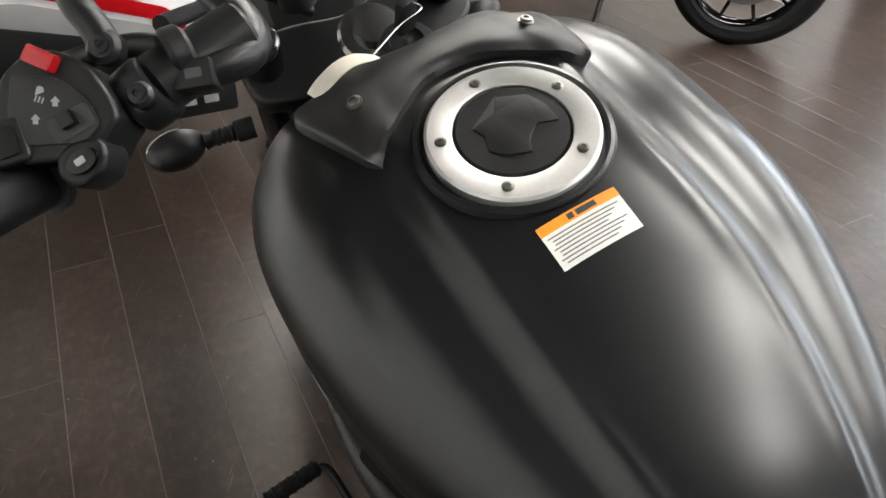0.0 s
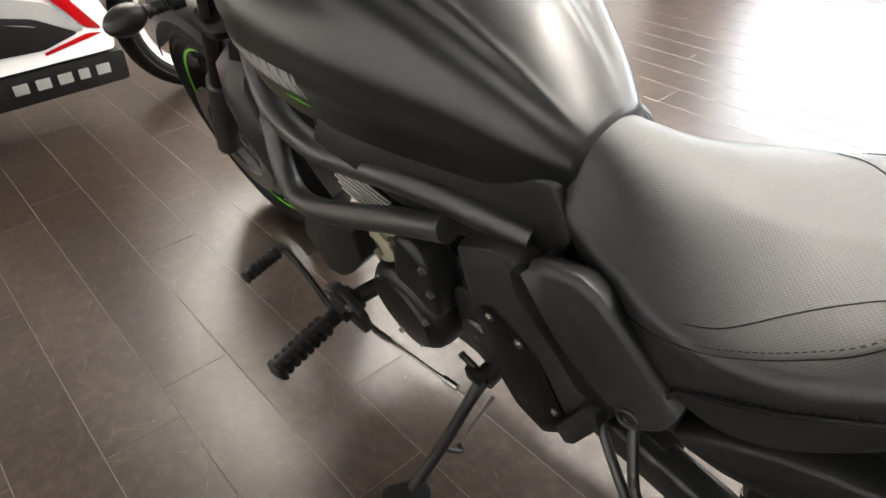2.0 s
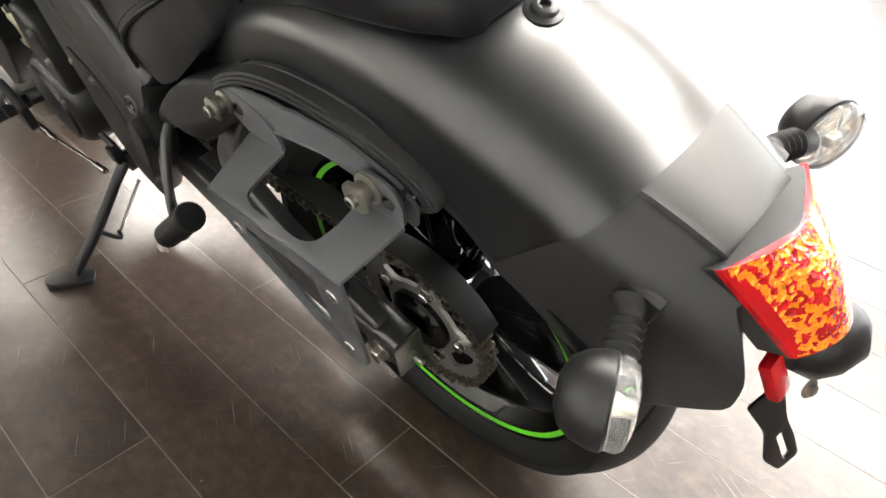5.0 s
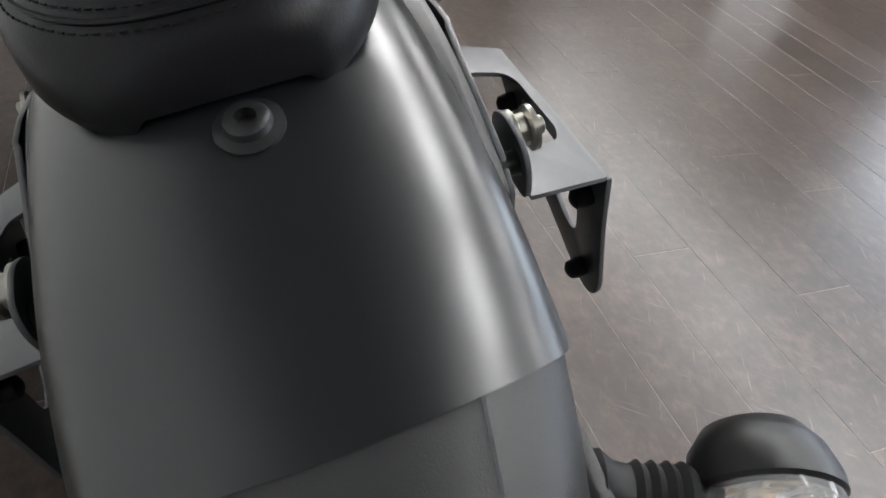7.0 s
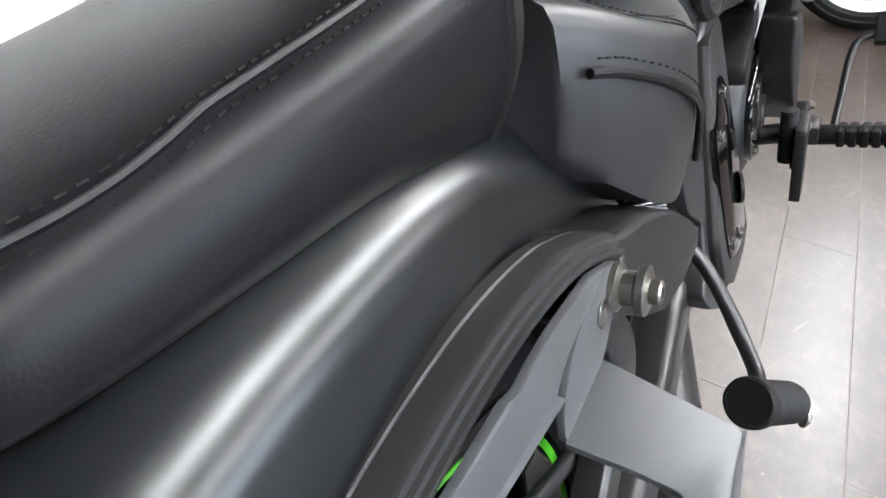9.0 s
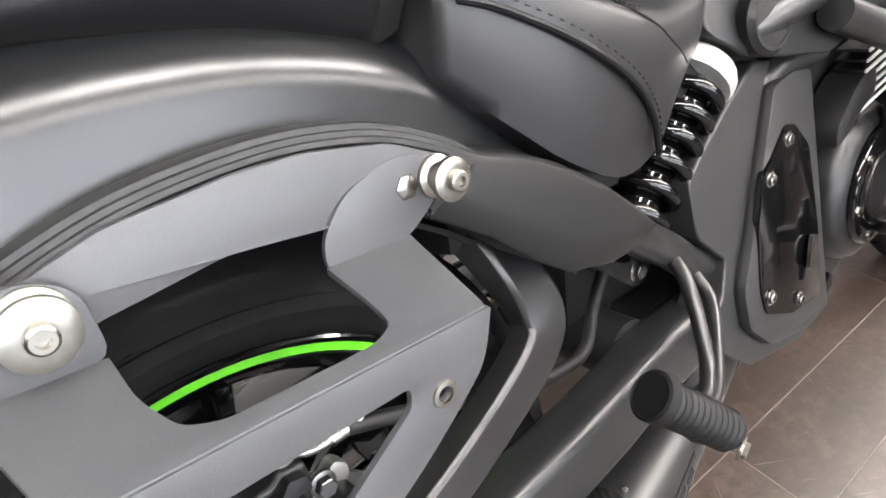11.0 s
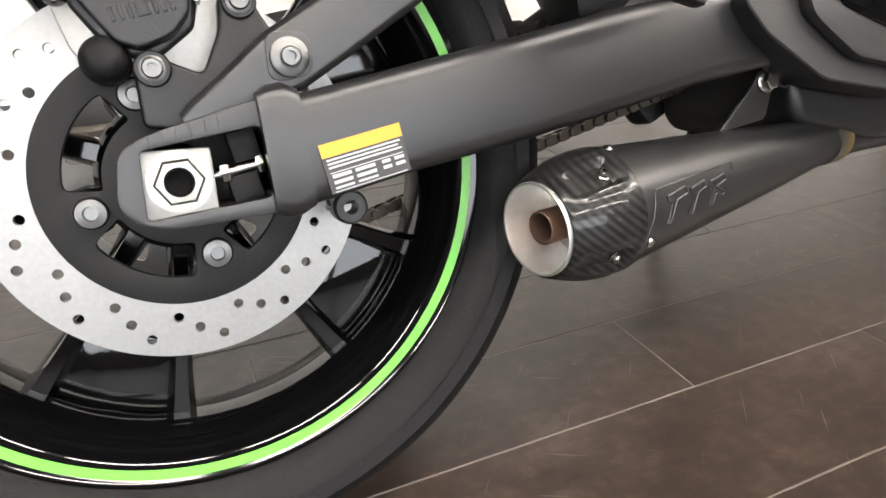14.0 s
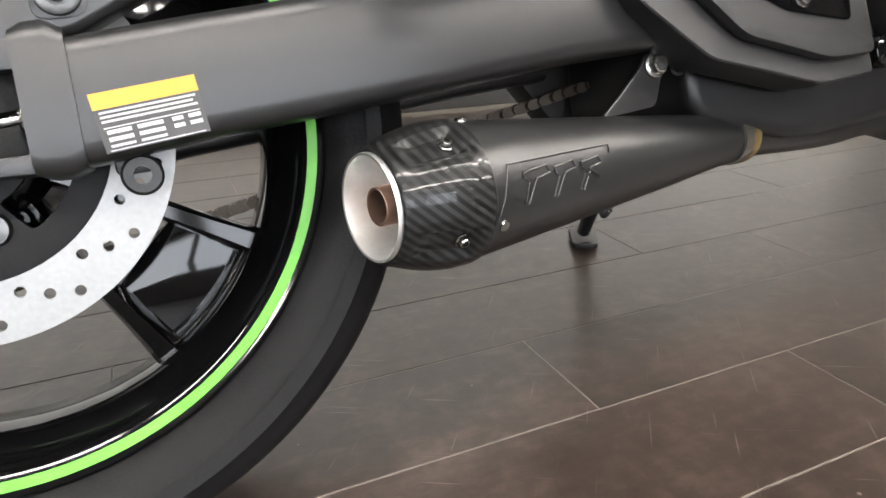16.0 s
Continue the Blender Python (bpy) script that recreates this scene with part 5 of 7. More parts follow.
indicator((-0.290, -0.096, 0.606), (-0.36, -0.92, -0.16), -1, "black rear indicator with clear lens", (-0.90, 0.40, -0.05))

# ---- side rail trim and subframe arm cover, both sides ----
RAIL = [(-0.104, 0.618), (-0.117, 0.622), (-0.126, 0.632), (-0.112, 0.646), (-0.086, 0.658), (-0.04, 0.674), (0.01, 0.682), (0.055, 0.683), (0.10, 0.676), (0.138, 0.661), (0.156, 0.650), (0.163, 0.643), (0.150, 0.632), (0.126, 0.621)]


def rail(sgn):
    """Stepped plastic rail whose ends turn back under themselves."""
    pts = [tuple(v) for v in smooth_path([(a, b, 0) for a, b in RAIL], 6)]
    path = [Vector((x, sgn * (0.131 + 0.05 * max(0, x) - 0.05 * max(0, -x)), z)) for x, z, _ in pts]
    ring = [(-0.022, 0.003), (-0.0145, 0.0046), (-0.0135, 0.0036), (-0.0125, 0.0048), (0.000, 0.0052), (0.0022, 0.0045), (0.0026, 0.0015), (0.0050, 0.0010), (0.0054, -0.0018), (0.0078, -0.0022), (0.0082, -0.0050), (0.0070, -0.0066), (-0.022, -0.0066)]
    rings = []
    n = len(path)
    for i, p in enumerate(path):
        t = (path[min(i + 1, n - 1)] - path[max(i - 1, 0)]).normalized()
        up = Vector((-t.z, 0, t.x)).normalized()
        out = Vector((0, sgn, 0))
        rings.append([p + out * a + up * b for a, b in ring])
    return loft(rings)


def arm_cover(sgn):
    """Tapering cover from the rail forward to the frame."""
    rings = []
    for x, z0, z1, y in ((0.112, 0.628, 0.664, 0.142), (0.135, 0.612, 0.667, 0.146), (0.168, 0.592, 0.650, 0.149), (0.205, 0.562, 0.638, 0.151), (0.240, 0.540, 0.622, 0.153), (0.285, 0.531, 0.594, 0.155), (0.322, 0.533, 0.566, 0.155), (0.342, 0.540, 0.550, 0.152)):
        sec = rounded([(z0, y - 0.045), (z0, y - 0.004), (z0 + 0.35 * (z1 - z0), y), (z1 - 0.004, y - 0.004), (z1, y - 0.012), (z1, y - 0.045)], 0.004, 2)
        rings.append([(x, sgn * b, a) for a, b in sec])
    return loft(rings)


def rail_base(sgn):
    """The flat steel strip under the rail that the supports bolt to."""
    bm = plate(rounded([(-0.118, 0.630), (-0.10, 0.649), (-0.045, 0.6690), (0.02, 0.6785), (0.05, 0.6785), (0.10, 0.671), (0.136, 0.655), (0.134, 0.636), (0.112, 0.628), (0.088, 0.634), (0.052, 0.638), (0.003, 0.640), (-0.058, 0.630), (-0.090, 0.612), (-0.112, 0.604)], 0.006), 0.1455, 0.1500, bevel=0.0010)
    bmesh.ops.bisect_plane(bm, geom=bm.verts[:] + bm.edges[:] + bm.faces[:], plane_co=(0.014, 0, 0), plane_no=(1, 0, 0.25))
    bmesh.ops.bisect_plane(bm, geom=bm.verts[:] + bm.edges[:] + bm.faces[:], plane_co=(0.026, 0, 0), plane_no=(1, 0, 0.25))
    for v in bm.verts:
        u = max(0.0, min(1.0, (v.co.x + 0.25 * (v.co.z - 0.65) - 0.014 + 0.1625) / 0.012 - 13.5))
        v.co.y -= 0.006 * (1 - u) + 0.05 * max(0.0, -v.co.x)
    return put(bm, Matrix.Diagonal((1, sgn, 1, 1)))


for sgn in (1, -1):
    part("fender_rail", rail(sgn), TRIM, bike, "ribbed black plastic fender rail")
    part("arm_cover", arm_cover(sgn), PLASTIC, bike, "matt black subframe cover", smooth=30)
    part("rail_plate", rail_base(sgn), GREYCOAT, bike, "dark grey steel rail plate")
    for x, z in ((0.085, 0.668), (0.045, 0.672), (-0.045, 0.662), (-0.060, 0.657)):
        part("bolt", hexbolt((x, sgn * 0.124, z), (0, sgn, 0), 0.005, 0.006), DARKMETAL, bike)


# ---- bag support brackets, both sides ----
def support(sgn):
    sup = empty("bag_support")
    sup.parent = bike
    sup["label"] = "dark grey folded steel bag support bracket"
    M = Matrix.Diagonal((1, sgn, 1, 1))
    yi, yo, zi, zo = 0.1500, 0.2150, 0.614, 0.5925
    t = 0.004
    # flat top flange with a square recess
    outline = [(0.104, 0), (0.049, 0.0), (0.052, 0.030), (0.052, 0.050), (0.038, 0.0565), (-0.034, 0.0565), (-0.049, 0.050), (-0.057, 0.028), (-0.058, 0.0), (-0.113, 0.0), (-0.097, 0.066), (0.098, 0.066)]
    fl = plate(rounded(outline, [0, 0, .004, .006, .006, .006, .006, .008, 0, 0, .003, .003], 3), 0, t, bevel=0.0008)
    for v in fl.verts:
        x, th, dep = v.co
        u = dep / 0.066
        v.co = (x, yi + (yo - yi) * u, zi + (zo - zi) * u - th + 0.004)
    part("top_flange", put(fl, M), GREYCOAT, sup)
    vee = rounded([(-0.099, 0.5955), (0.100, 0.5955), (0.092, 0.566), (0.055, 0.535), (-0.055, 0.463), (-0.078, 0.456), (-0.092, 0.464), (-0.098, 0.480), (-0.096, 0.545)], [.002, .002, .012, .02, .02, .012, .012, .014, .02], 4)
    cut = rounded([(-0.056, 0.573), (0.046, 0.576), (0.045, 0.565), (-0.034, 0.509), (-0.050, 0.505), (-0.058, 0.513)], [.004, .004, .004, .006, .008, .005], 3)
    holes = [ring2d(0.064, 0.563, 0.0042, 14), ring2d(-0.077, 0.565, 0.0042, 14), ring2d(-0.073, 0.482, 0.0042, 14)]
    part("side_plate", put(plate(vee, 0.2125, 0.2165, [cut] + holes, 0.0008), M), GREYCOAT, sup)
    for x, z in ((0.064, 0.563), (-0.077, 0.565), (-0.073, 0.482)):
        part("nut_insert", put(lathe([(0.0042, 0.0), (0.0075, 0.0), (0.0068, 0.0012), (0.0045, 0.0016), (0.0042, -0.012), (0, -0.012)], 20, (x, 0.2165, z), (0, 1, 0)), M), ZINC, sup)
        part("rubber_stop", put(lathe([(0, 0), (0.008, 0.0), (0.0088, 0.006), (0.0075, 0.013), (0.004, 0.0155), (0, 0.016)], 20, (x, 0.2123, z), (0, -1, 0)), M), GRIP, sup)
    # upright tabs that carry the grommet bolts
    for pts, bolt, hexp in ((rounded([(0.103, 0.616), (0.050, 0.613), (0.050, 0.632), (0.066, 0.652), (0.094, 0.663), (0.122, 0.662), (0.136, 0.646), (0.124, 0.632)], 0.010), (0.126, 0.646), (0.106, 0.645)),
                            (rounded([(-0.056, 0.617), (-0.112, 0.613), (-0.116, 0.640), (-0.108, 0.656), (-0.080, 0.662), (-0.060, 0.652)], 0.010), (-0.079, 0.644), (-0.100, 0.638))):
        part("tab", put(plate(pts, 0.1465, 0.1505, [], 0.0008), M), GREYCOAT, sup)
        b = (bolt[0], 0.1505, bolt[1])
        k = 1.0 if bolt[0] > 0 else 1.22
        part("grommet_bolt", put(join(lathe([(0, 0), (0.0125 * k, 0), (0.0125 * k, 0.003), (0.009 * k, 0.005), (0.009 * k, 0.011), (0.0125 * k, 0.013), (0.0125 * k, 0.0165), (0.009 * k, 0.018), (0.006, 0.018), (0, 0.018)], 28, b, (0, 1, 0)), lathe([(0.0062, 0.018), (0.0062, 0.0225), (0.0050, 0.0235), (0.003, 0.0235), (0.003, 0.020), (0, 0.020)], 16, b, (0, 1, 0))), M), ZINC, sup, "polished steel grommet bolt")
        part("hex_bolt", put(hexbolt((hexp[0], 0.1462, hexp[1]), (0, 1, 0), 0.0075, 0.006, 1.2), M), STEEL, sup)
        part("spacer", put(rod((hexp[0], 0.112, hexp[1]), (hexp[0], 0.146, hexp[1]), 0.008, 16), M), DARKMETAL, sup)
    return sup


support(1)
support(-1)

# ---- muffler on the right ----
A = Vector((0.6400, -0.0555, 0.2455))
B = Vector((0.2359, -0.1427, 0.2353))
ax = (B - A).normalized()
L = (B - A).length
muf = empty("muffler")
muf.parent = bike
muf["label"] = "black cone muffler with a carbon fibre end cap"
part("joint_collar", lathe([(0.0215, -0.010), (0.0262, -0.010), (0.0268, -0.007), (0.0268, 0.004), (0.0255, 0.006), (0.0215, 0.006)], 40, A, ax, closed=True), GOLD, muf, "brassy joint collar")
part("cone_body", lathe([(0.020, 0.0), (0.0228, 0.003), (0.0240, 0.02), (0.0318, 0.11), (0.0430, 0.26), (0.0496, 0.350), (0.0500, 0.356), (0.047, 0.356)], 72, A, ax), COAT, muf, "satin black cone muffler body")
CONE = [(0.0, 0.0228), (0.02, 0.0240), (0.11, 0.0318), (0.26, 0.0430), (0.350, 0.0496)]
EM = ax.cross(Vector((0, 0, 1))).normalized()
EU = EM.cross(ax).normalized()
EM = EM if EM.y < 0 else -EM
CHANNEL = math.atan2(0.0329, 0.0289)


def cap_point(a, s, r):
    """A point of the end cap: four bolt channels are pressed into its skin, with crisp walls."""
    near = min(abs((a - CHANNEL - k * math.pi / 2 + math.pi) % (2 * math.pi) - math.pi) for k in range(4))
    k = 1 - max(0.0, min(1.0, (near - 0.20) / 0.10))
    k = k * k * (3 - 2 * k)
    end = max(0.0, min(1.0, (s - 0.358) / 0.006)) * max(0.0, min(1.0, (0.4025 - s) / 0.012))
    pad = 0.0012 * max(0.0, min(1.0, (near - 0.34) / 0.08)) * end
    r = r - 0.0070 * k * end + pad
    return A + ax * s + (EM * math.cos(a) + EU * math.sin(a)) * r


CAPPROF = [(0.0496, 0.3480), (0.0510, 0.3495), (0.0512, 0.3530), (0.0508, 0.3570), (0.0504, 0.3600), (0.0500, 0.3640), (0.0490, 0.3720), (0.0476, 0.3800), (0.0460, 0.3870), (0.0440, 0.3940), (0.0424, 0.4000), (0.0410, 0.4040), (0.0396, 0.4080), (0.0384, 0.4105), (0.0368, 0.4115), (0.0350, 0.4100), (0.0340, 0.4040)]
part("carbon_cap", loft([[cap_point(2 * math.pi * i / 160, s_, r_) for i in range(160)] for r_, s_ in CAPPROF], True, False), CARBON, muf, "glossy twill carbon fibre end cap")
part("outlet_rim", lathe([(0.0352, 0.406), (0.0362, 0.4125), (0.0356, 0.4145), (0.0342, 0.4140), (0.0334, 0.410), (0.0322, 0.376), (0.0300, 0.371), (0.0135, 0.368), (0.0125, 0.366)], 64, A, ax), POLISHED, muf, "polished steel outlet cup")
part("inner_pipe", lathe([(0.0108, 0.35), (0.0130, 0.35), (0.0132, 0.4075), (0.0126, 0.4085), (0.0112, 0.4080), (0.0108, 0.360), (0, 0.360)], 40, A, ax), COPPER, muf, "heat-browned inner pipe")
for k in range(4):
    a = CHANNEL + k * math.pi / 2
    rad = EM * math.cos(a) + EU * math.sin(a)
    part("bolt", hexbolt(A + ax * 0.3685 + rad * 0.0424, rad, 0.0042, 0.0055, 1.25, True), STEEL, muf, "small bright socket bolt")
for a in (-0.52, 1.35, 2.9):
    rad = EM * math.cos(a) + EU * math.sin(a)
    part("rivet", lathe([(0, 0), (0.0042, 0), (0.0036, 0.0018), (0, 0.0026)], 16, A + ax * 0.340 + rad * 0.0488, rad), STEEL, muf)
part("clamp_band", lathe([(0.0225, -0.004), (0.0262, -0.004), (0.0268, 0.0), (0.0268, 0.012), (0.0262, 0.016), (0.0225, 0.016)], 40, A, ax, closed=True), ZINC, muf, "steel clamp band")
# embossed mark on the cone's flank: a frame line and block strokes


def on_cone(s, a, lift=0.0007):
    r = lerp(CONE, s)[0] + lift
    side = Vector((0.20, -0.96, 0)).normalized()
    side = (side - ax * side.dot(ax)).normalized()
    up = side.cross(ax).normalized()
    up = up if up.z > 0 else -up
    return A + ax * s + (side * math.cos(a) + up * math.sin(a)) * r


def cone_stroke(pts, w=0.0011, parent=None, material=COAT):
    path = [on_cone(s, a) for s, a in pts]
    part("embossed_stroke", sweep(path, circle(w, 6)), material, parent)


emb = empty("embossed_mark")
emb.parent = muf
emb["label"] = "raised maker's mark in plain strokes"
cone_stroke([(0.346, -0.43), (0.341, -0.10), (0.334, 0.31), (0.31, 0.33), (0.27, 0.37), (0.226, 0.41), (0.226, 0.33), (0.228, 0.26)], 0.0007, emb)
for b0, b1 in ((0.3105, 0.012), (0.281, 0.010), (0.252, 0.010)):
    cone_stroke([(b0 + b1, 0.16), (b0 - b1, 0.22), (b0 - b1 - 0.002, 0.10), (b0, 0.05), (b0 + 0.008, -0.30), (b0 + 0.012, -0.28), (b0 + 0.006, 0.02), (b0 + b1, 0.10), (b0 + b1, 0.16)], 0.0009, emb)
cone_stroke([(0.262, 0.03), (0.246, -0.18), (0.243, -0.12), (0.256, 0.05)], 0.0009, emb)
part("header_pipe", tube([(0.645, -0.0545, 0.2457), (0.70, -0.045, 0.2445), (0.80, -0.030, 0.242), (0.92, 0.0, 0.245), (1.02, 0.02, 0.23), (1.08, 0.03, 0.27), (1.10, 0.03, 0.38)], 0.0215, 24), COAT, bike, "black exhaust header pipe")
part("oxygen_sensor", join(rod((0.752, -0.056, 0.258), (0.760, -0.060, 0.274), 0.0105, 6), rod((0.760, -0.060, 0.274), (0.776, -0.060, 0.291), 0.0065, 12), rod((0.776, -0.060, 0.291), (0.790, -0.060, 0.306), 0.0080, 12, 0.001)), COPPER, bike, "brass-coloured oxygen sensor")
part("muffler_bracket", plate(rounded([(0.455, 0.276), (0.512, 0.282), (0.524, 0.316), (0.518, 0.326), (0.506, 0.326), (0.498, 0.314)], 0.005), -0.098, -0.094, bevel=0.001), COAT, bike, "black muffler hanger bracket")
part("bolt", hexbolt((0.5135, -0.098, 0.3162), (0, -1, 0), 0.0080, 0.010, 1.35), STEEL, bike)
part("bolt", hexbolt((0.545, -0.090, 0.316), (0, -1, 0), 0.0075, 0.008, 1.3), DARKMETAL, bike)


# ---- engine, frame and covers ----
def y_shift(fn):
    return lambda co: (co.x, co.y + fn(co.x, co.z), co.z)


engine = part("crankcase", plate(rounded([(0.56, 0.27), (0.70, 0.235), (0.90, 0.25), (1.0, 0.30), (1.01, 0.40), (0.95, 0.47), (0.80, 0.52), (0.66, 0.50), (0.56, 0.42)], 0.03), -0.085, 0.105, bevel=0.014, seg=3), DARKMETAL, bike, "black cast parallel-twin engine")
# cylinder block with pale-edged fins
part("cylinder_block", plate(rounded([(0.78, 0.48), (0.98, 0.46), (1.01, 0.60), (0.97, 0.70), (0.80, 0.73), (0.74, 0.62)], 0.02), -0.085, 0.098, bevel=0.008), DARKMETAL, engine)
PUMPALLOY = mat("yellowed_cast_alloy", (0.36, 0.34, 0.24), 0.5, 0.5, 0.15, 200, 0.1, 500)
FINSTEEL = mat("bare_fin_edge", (0.75, 0.74, 0.72), 0.45, 0.6, 0.05, 300)
for k in range(7):
    z = 0.549 + k * 0.0118
    for sgn in (1, -1):
        fin = part("cooling_fin", box((0.866 + k * 0.003, sgn * 0.114, z), (0.165, 0.036, 0.0034), 0.0006, (0, -10, 0)), DARKMETAL, engine)
        part("bare_edge", box((0.866 + k * 0.003, sgn * 0.1328, z), (0.163, 0.0022, 0.0042), 0.0005, (0, -10, 0)), FINSTEEL, fin, "bare machined fin edge")
# left: round cover with its upper bulge
LC = Vector((0.835, 0.105, 0.362))
part("left_engine_cover", join(lathe([(0.092, 0), (0.092, 0.034), (0.088, 0.048), (0.080, 0.058), (0.074, 0.060), (0.072, 0.066), (0.050, 0.070), (0.028, 0.073), (0.0, 0.074)], 48, LC, (0.05, 1, 0.02)),
                               plate(rounded([(0.742, 0.40), (0.845, 0.42), (0.822, 0.50), (0.798, 0.562), (0.768, 0.572), (0.735, 0.54), (0.728, 0.47)], 0.018), 0.10, 0.156, bevel=0.012, seg=3)), DARKMETAL, engine, "satin black left engine cover")
part("cover_flat", plate(rounded([(0.855, 0.405), (0.885, 0.382), (0.872, 0.355), (0.845, 0.375)], 0.004), 0.150, 0.1745, bevel=0.002), COAT, engine)
for p in ((0.767, 0.166, 0.394), (0.845, 0.176, 0.318), (0.738, 0.155, 0.530), (0.795, 0.156, 0.555), (0.737, 0.156, 0.478), (0.905, 0.150, 0.335), (0.880, 0.160, 0.420), (0.80, 0.170, 0.310)):
    part("bolt", hexbolt(p, (0, 1, 0), 0.006, 0.007, 1.3), ZINC, engine)
part("water_pump", join(lathe([(0.020, 0), (0.038, 0.002), (0.040, 0.016), (0.032, 0.022), (0.022, 0.023), (0.020, 0.01), (0, 0.01)], 10, (0.876, 0.128, 0.488), (0, 1, 0)), plate(rounded([(0.915, 0.505), (0.893, 0.535), (0.862, 0.528), (0.835, 0.500), (0.846, 0.455), (0.868, 0.446), (0.905, 0.458)], 0.008), 0.122, 0.139, [ring2d(0.876, 0.488, 0.030, 20)], 0.003)), PUMPALLOY, engine, "pale alloy pump housing with a dark bore")
part("pump_bore", lathe([(0.0, 0), (0.0195, 0), (0.0195, 0.004), (0.008, 0.004), (0.008, 0.008), (0, 0.008)], 24, (0.876, 0.1385, 0.488), (0, 1, 0)), GRIP, engine)
part("sprocket_cover", join(plate(rounded([(0.625, 0.32), (0.70, 0.29), (0.735, 0.34), (0.73, 0.46), (0.70, 0.50), (0.655, 0.46)], 0.02), 0.09, 0.128, bevel=0.006), lathe([(0, 0), (0.034, 0), (0.034, 0.006), (0.030, 0.010), (0.008, 0.011), (0.007, 0.008), (0, 0.008)], 32, (0.683, 0.126, 0.392), (0, 1, 0))), COAT, engine, "grey-black front sprocket cover")
# right: clutch cover with bright ring
RC = Vector((0.887, -0.087, 0.416))
part("clutch_cover", join(lathe([(0.110, 0), (0.110, 0.020), (0.104, 0.032), (0.088, 0.040), (0.080, 0.040)], 56, RC, (0, -1, 0)), lathe([(0.084, 0.0), (0.084, 0.040), (0.060, 0.044), (0.0, 0.046)], 56, RC, (0, -1, 0))), DARKMETAL, engine, "satin black clutch cover")
part("clutch_ring", lathe([(0.052, 0.044), (0.052, 0.050), (0.056, 0.052), (0.080, 0.049), (0.083, 0.045), (0.083, 0.036)], 56, RC, (0, -1, 0)), GLOSS, engine)
part("bright_ring", lathe([(0.046, 0.046), (0.046, 0.0535), (0.052, 0.0535), (0.052, 0.046)], 56, RC, (0, -1, 0), closed=True), STEEL, engine, "bright cover ring")
part("badge_disc", lathe([(0, 0.045), (0.045, 0.045), (0.045, 0.049), (0, 0.050)], 40, RC, (0, -1, 0)), DARKMETAL, engine)
for k in range(6):
    a = radians(60 * k + 15)
    part("bolt", hexbolt((RC.x + 0.068 * math.cos(a), RC.y - 0.049, RC.z + 0.068 * math.sin(a)), (0, -1, 0), 0.0065, 0.005, 1.5), STEEL, engine)
part("clutch_arm_boss", join(plate(rounded([(0.735, 0.50), (0.80, 0.535), (0.84, 0.55), (0.83, 0.59), (0.78, 0.575), (0.73, 0.53)], 0.014), -0.135, -0.09, bevel=0.008)), DARKMETAL, engine)
part("oil_filler", lathe([(0, 0), (0.016, 0), (0.016, 0.012), (0.010, 0.014), (0, 0.014)], 20, (0.77, -0.115, 0.31), (0, -1, 0)), GLOSS, engine)


def frame_tube(pts, r, label):
    part("frame_tube", tube(pts, r, 18, 10), COAT, bike, label)


for sgn in (1, -1):
    frame_tube([(1.13, sgn * 0.055, 0.86), (1.085, sgn * 0.115, 0.775), (1.02, sgn * 0.152, 0.712), (0.92, sgn * 0.160, 0.680), (0.81, sgn * 0.155, 0.692), (0.70, sgn * 0.14, 0.70), (0.56, sgn * 0.10, 0.66)], 0.0195, "satin black upper frame tube")
    frame_tube([(1.11, sgn * 0.075, 0.78), (1.085, sgn * 0.125, 0.69), (1.055, sgn * 0.165, 0.60), (1.00, sgn * 0.186, 0.562), (0.93, sgn * 0.186, 0.568), (0.84, sgn * 0.178, 0.600), (0.74, sgn * 0.165, 0.637), (0.645, sgn * 0.152, 0.668)], 0.0185, "satin black lower frame tube")
    frame_tube([(0.735, sgn * 0.10, 0.62), (0.64, sgn * 0.085, 0.60), (0.57, sgn * 0.080, 0.50), (0.50, sgn * 0.100, 0.44), (0.40, sgn * 0.118, 0.495), (0.32, sgn * 0.125, 0.545)], 0.0175, "satin black rear frame tube")

# plastic cover under the tank, both sides
for sgn in (1, -1):
    M = Matrix.Diagonal((1, sgn, 1, 1))
    outline = rounded([(0.828, 0.772), (0.735, 0.762), (0.652, 0.752), (0.590, 0.742), (0.540, 0.734), (0.510, 0.668), (0.550, 0.640), (0.610, 0.630), (0.690, 0.622), (0.722, 0.645), (0.755, 0.660), (0.796, 0.699), (0.832, 0.746)], [.004, .01, .01, .01, .01, .014, .02, .02, .01, .01, .01, .02, .006], 4)
    def bulge(co):
        base = 0.085 + (co.x - 0.50) * 0.27
        ridge = 0.742 - 0.30 * (0.83 - co.x)
        return (co.x, min(base, 0.174) + co.y + 0.012 * math.exp(-((co.z - ridge) / 0.022) ** 2) - 0.30 * max(0, co.z - ridge - 0.02), co.z)
    cov = plate(outline, -0.03, 0.0, bevel=0.006, seg=3)
    bmesh.ops.subdivide_edges(cov, edges=cov.edges, cuts=1, use_grid_fill=True)
    for v in cov.verts:
        v.co = Vector(bulge(v.co))
    part("side_cover", put(cov, M), PLASTIC, bike, "matt black side cover under the tank", smooth=45)

# left pivot cover, with its dark inset panel and the blade-shaped cover behind it
def lshift(co):
    return (co.x, co.y + 0.012 * (0.62 - co.x) - 0.02 * (co.z - 0.47), co.z)


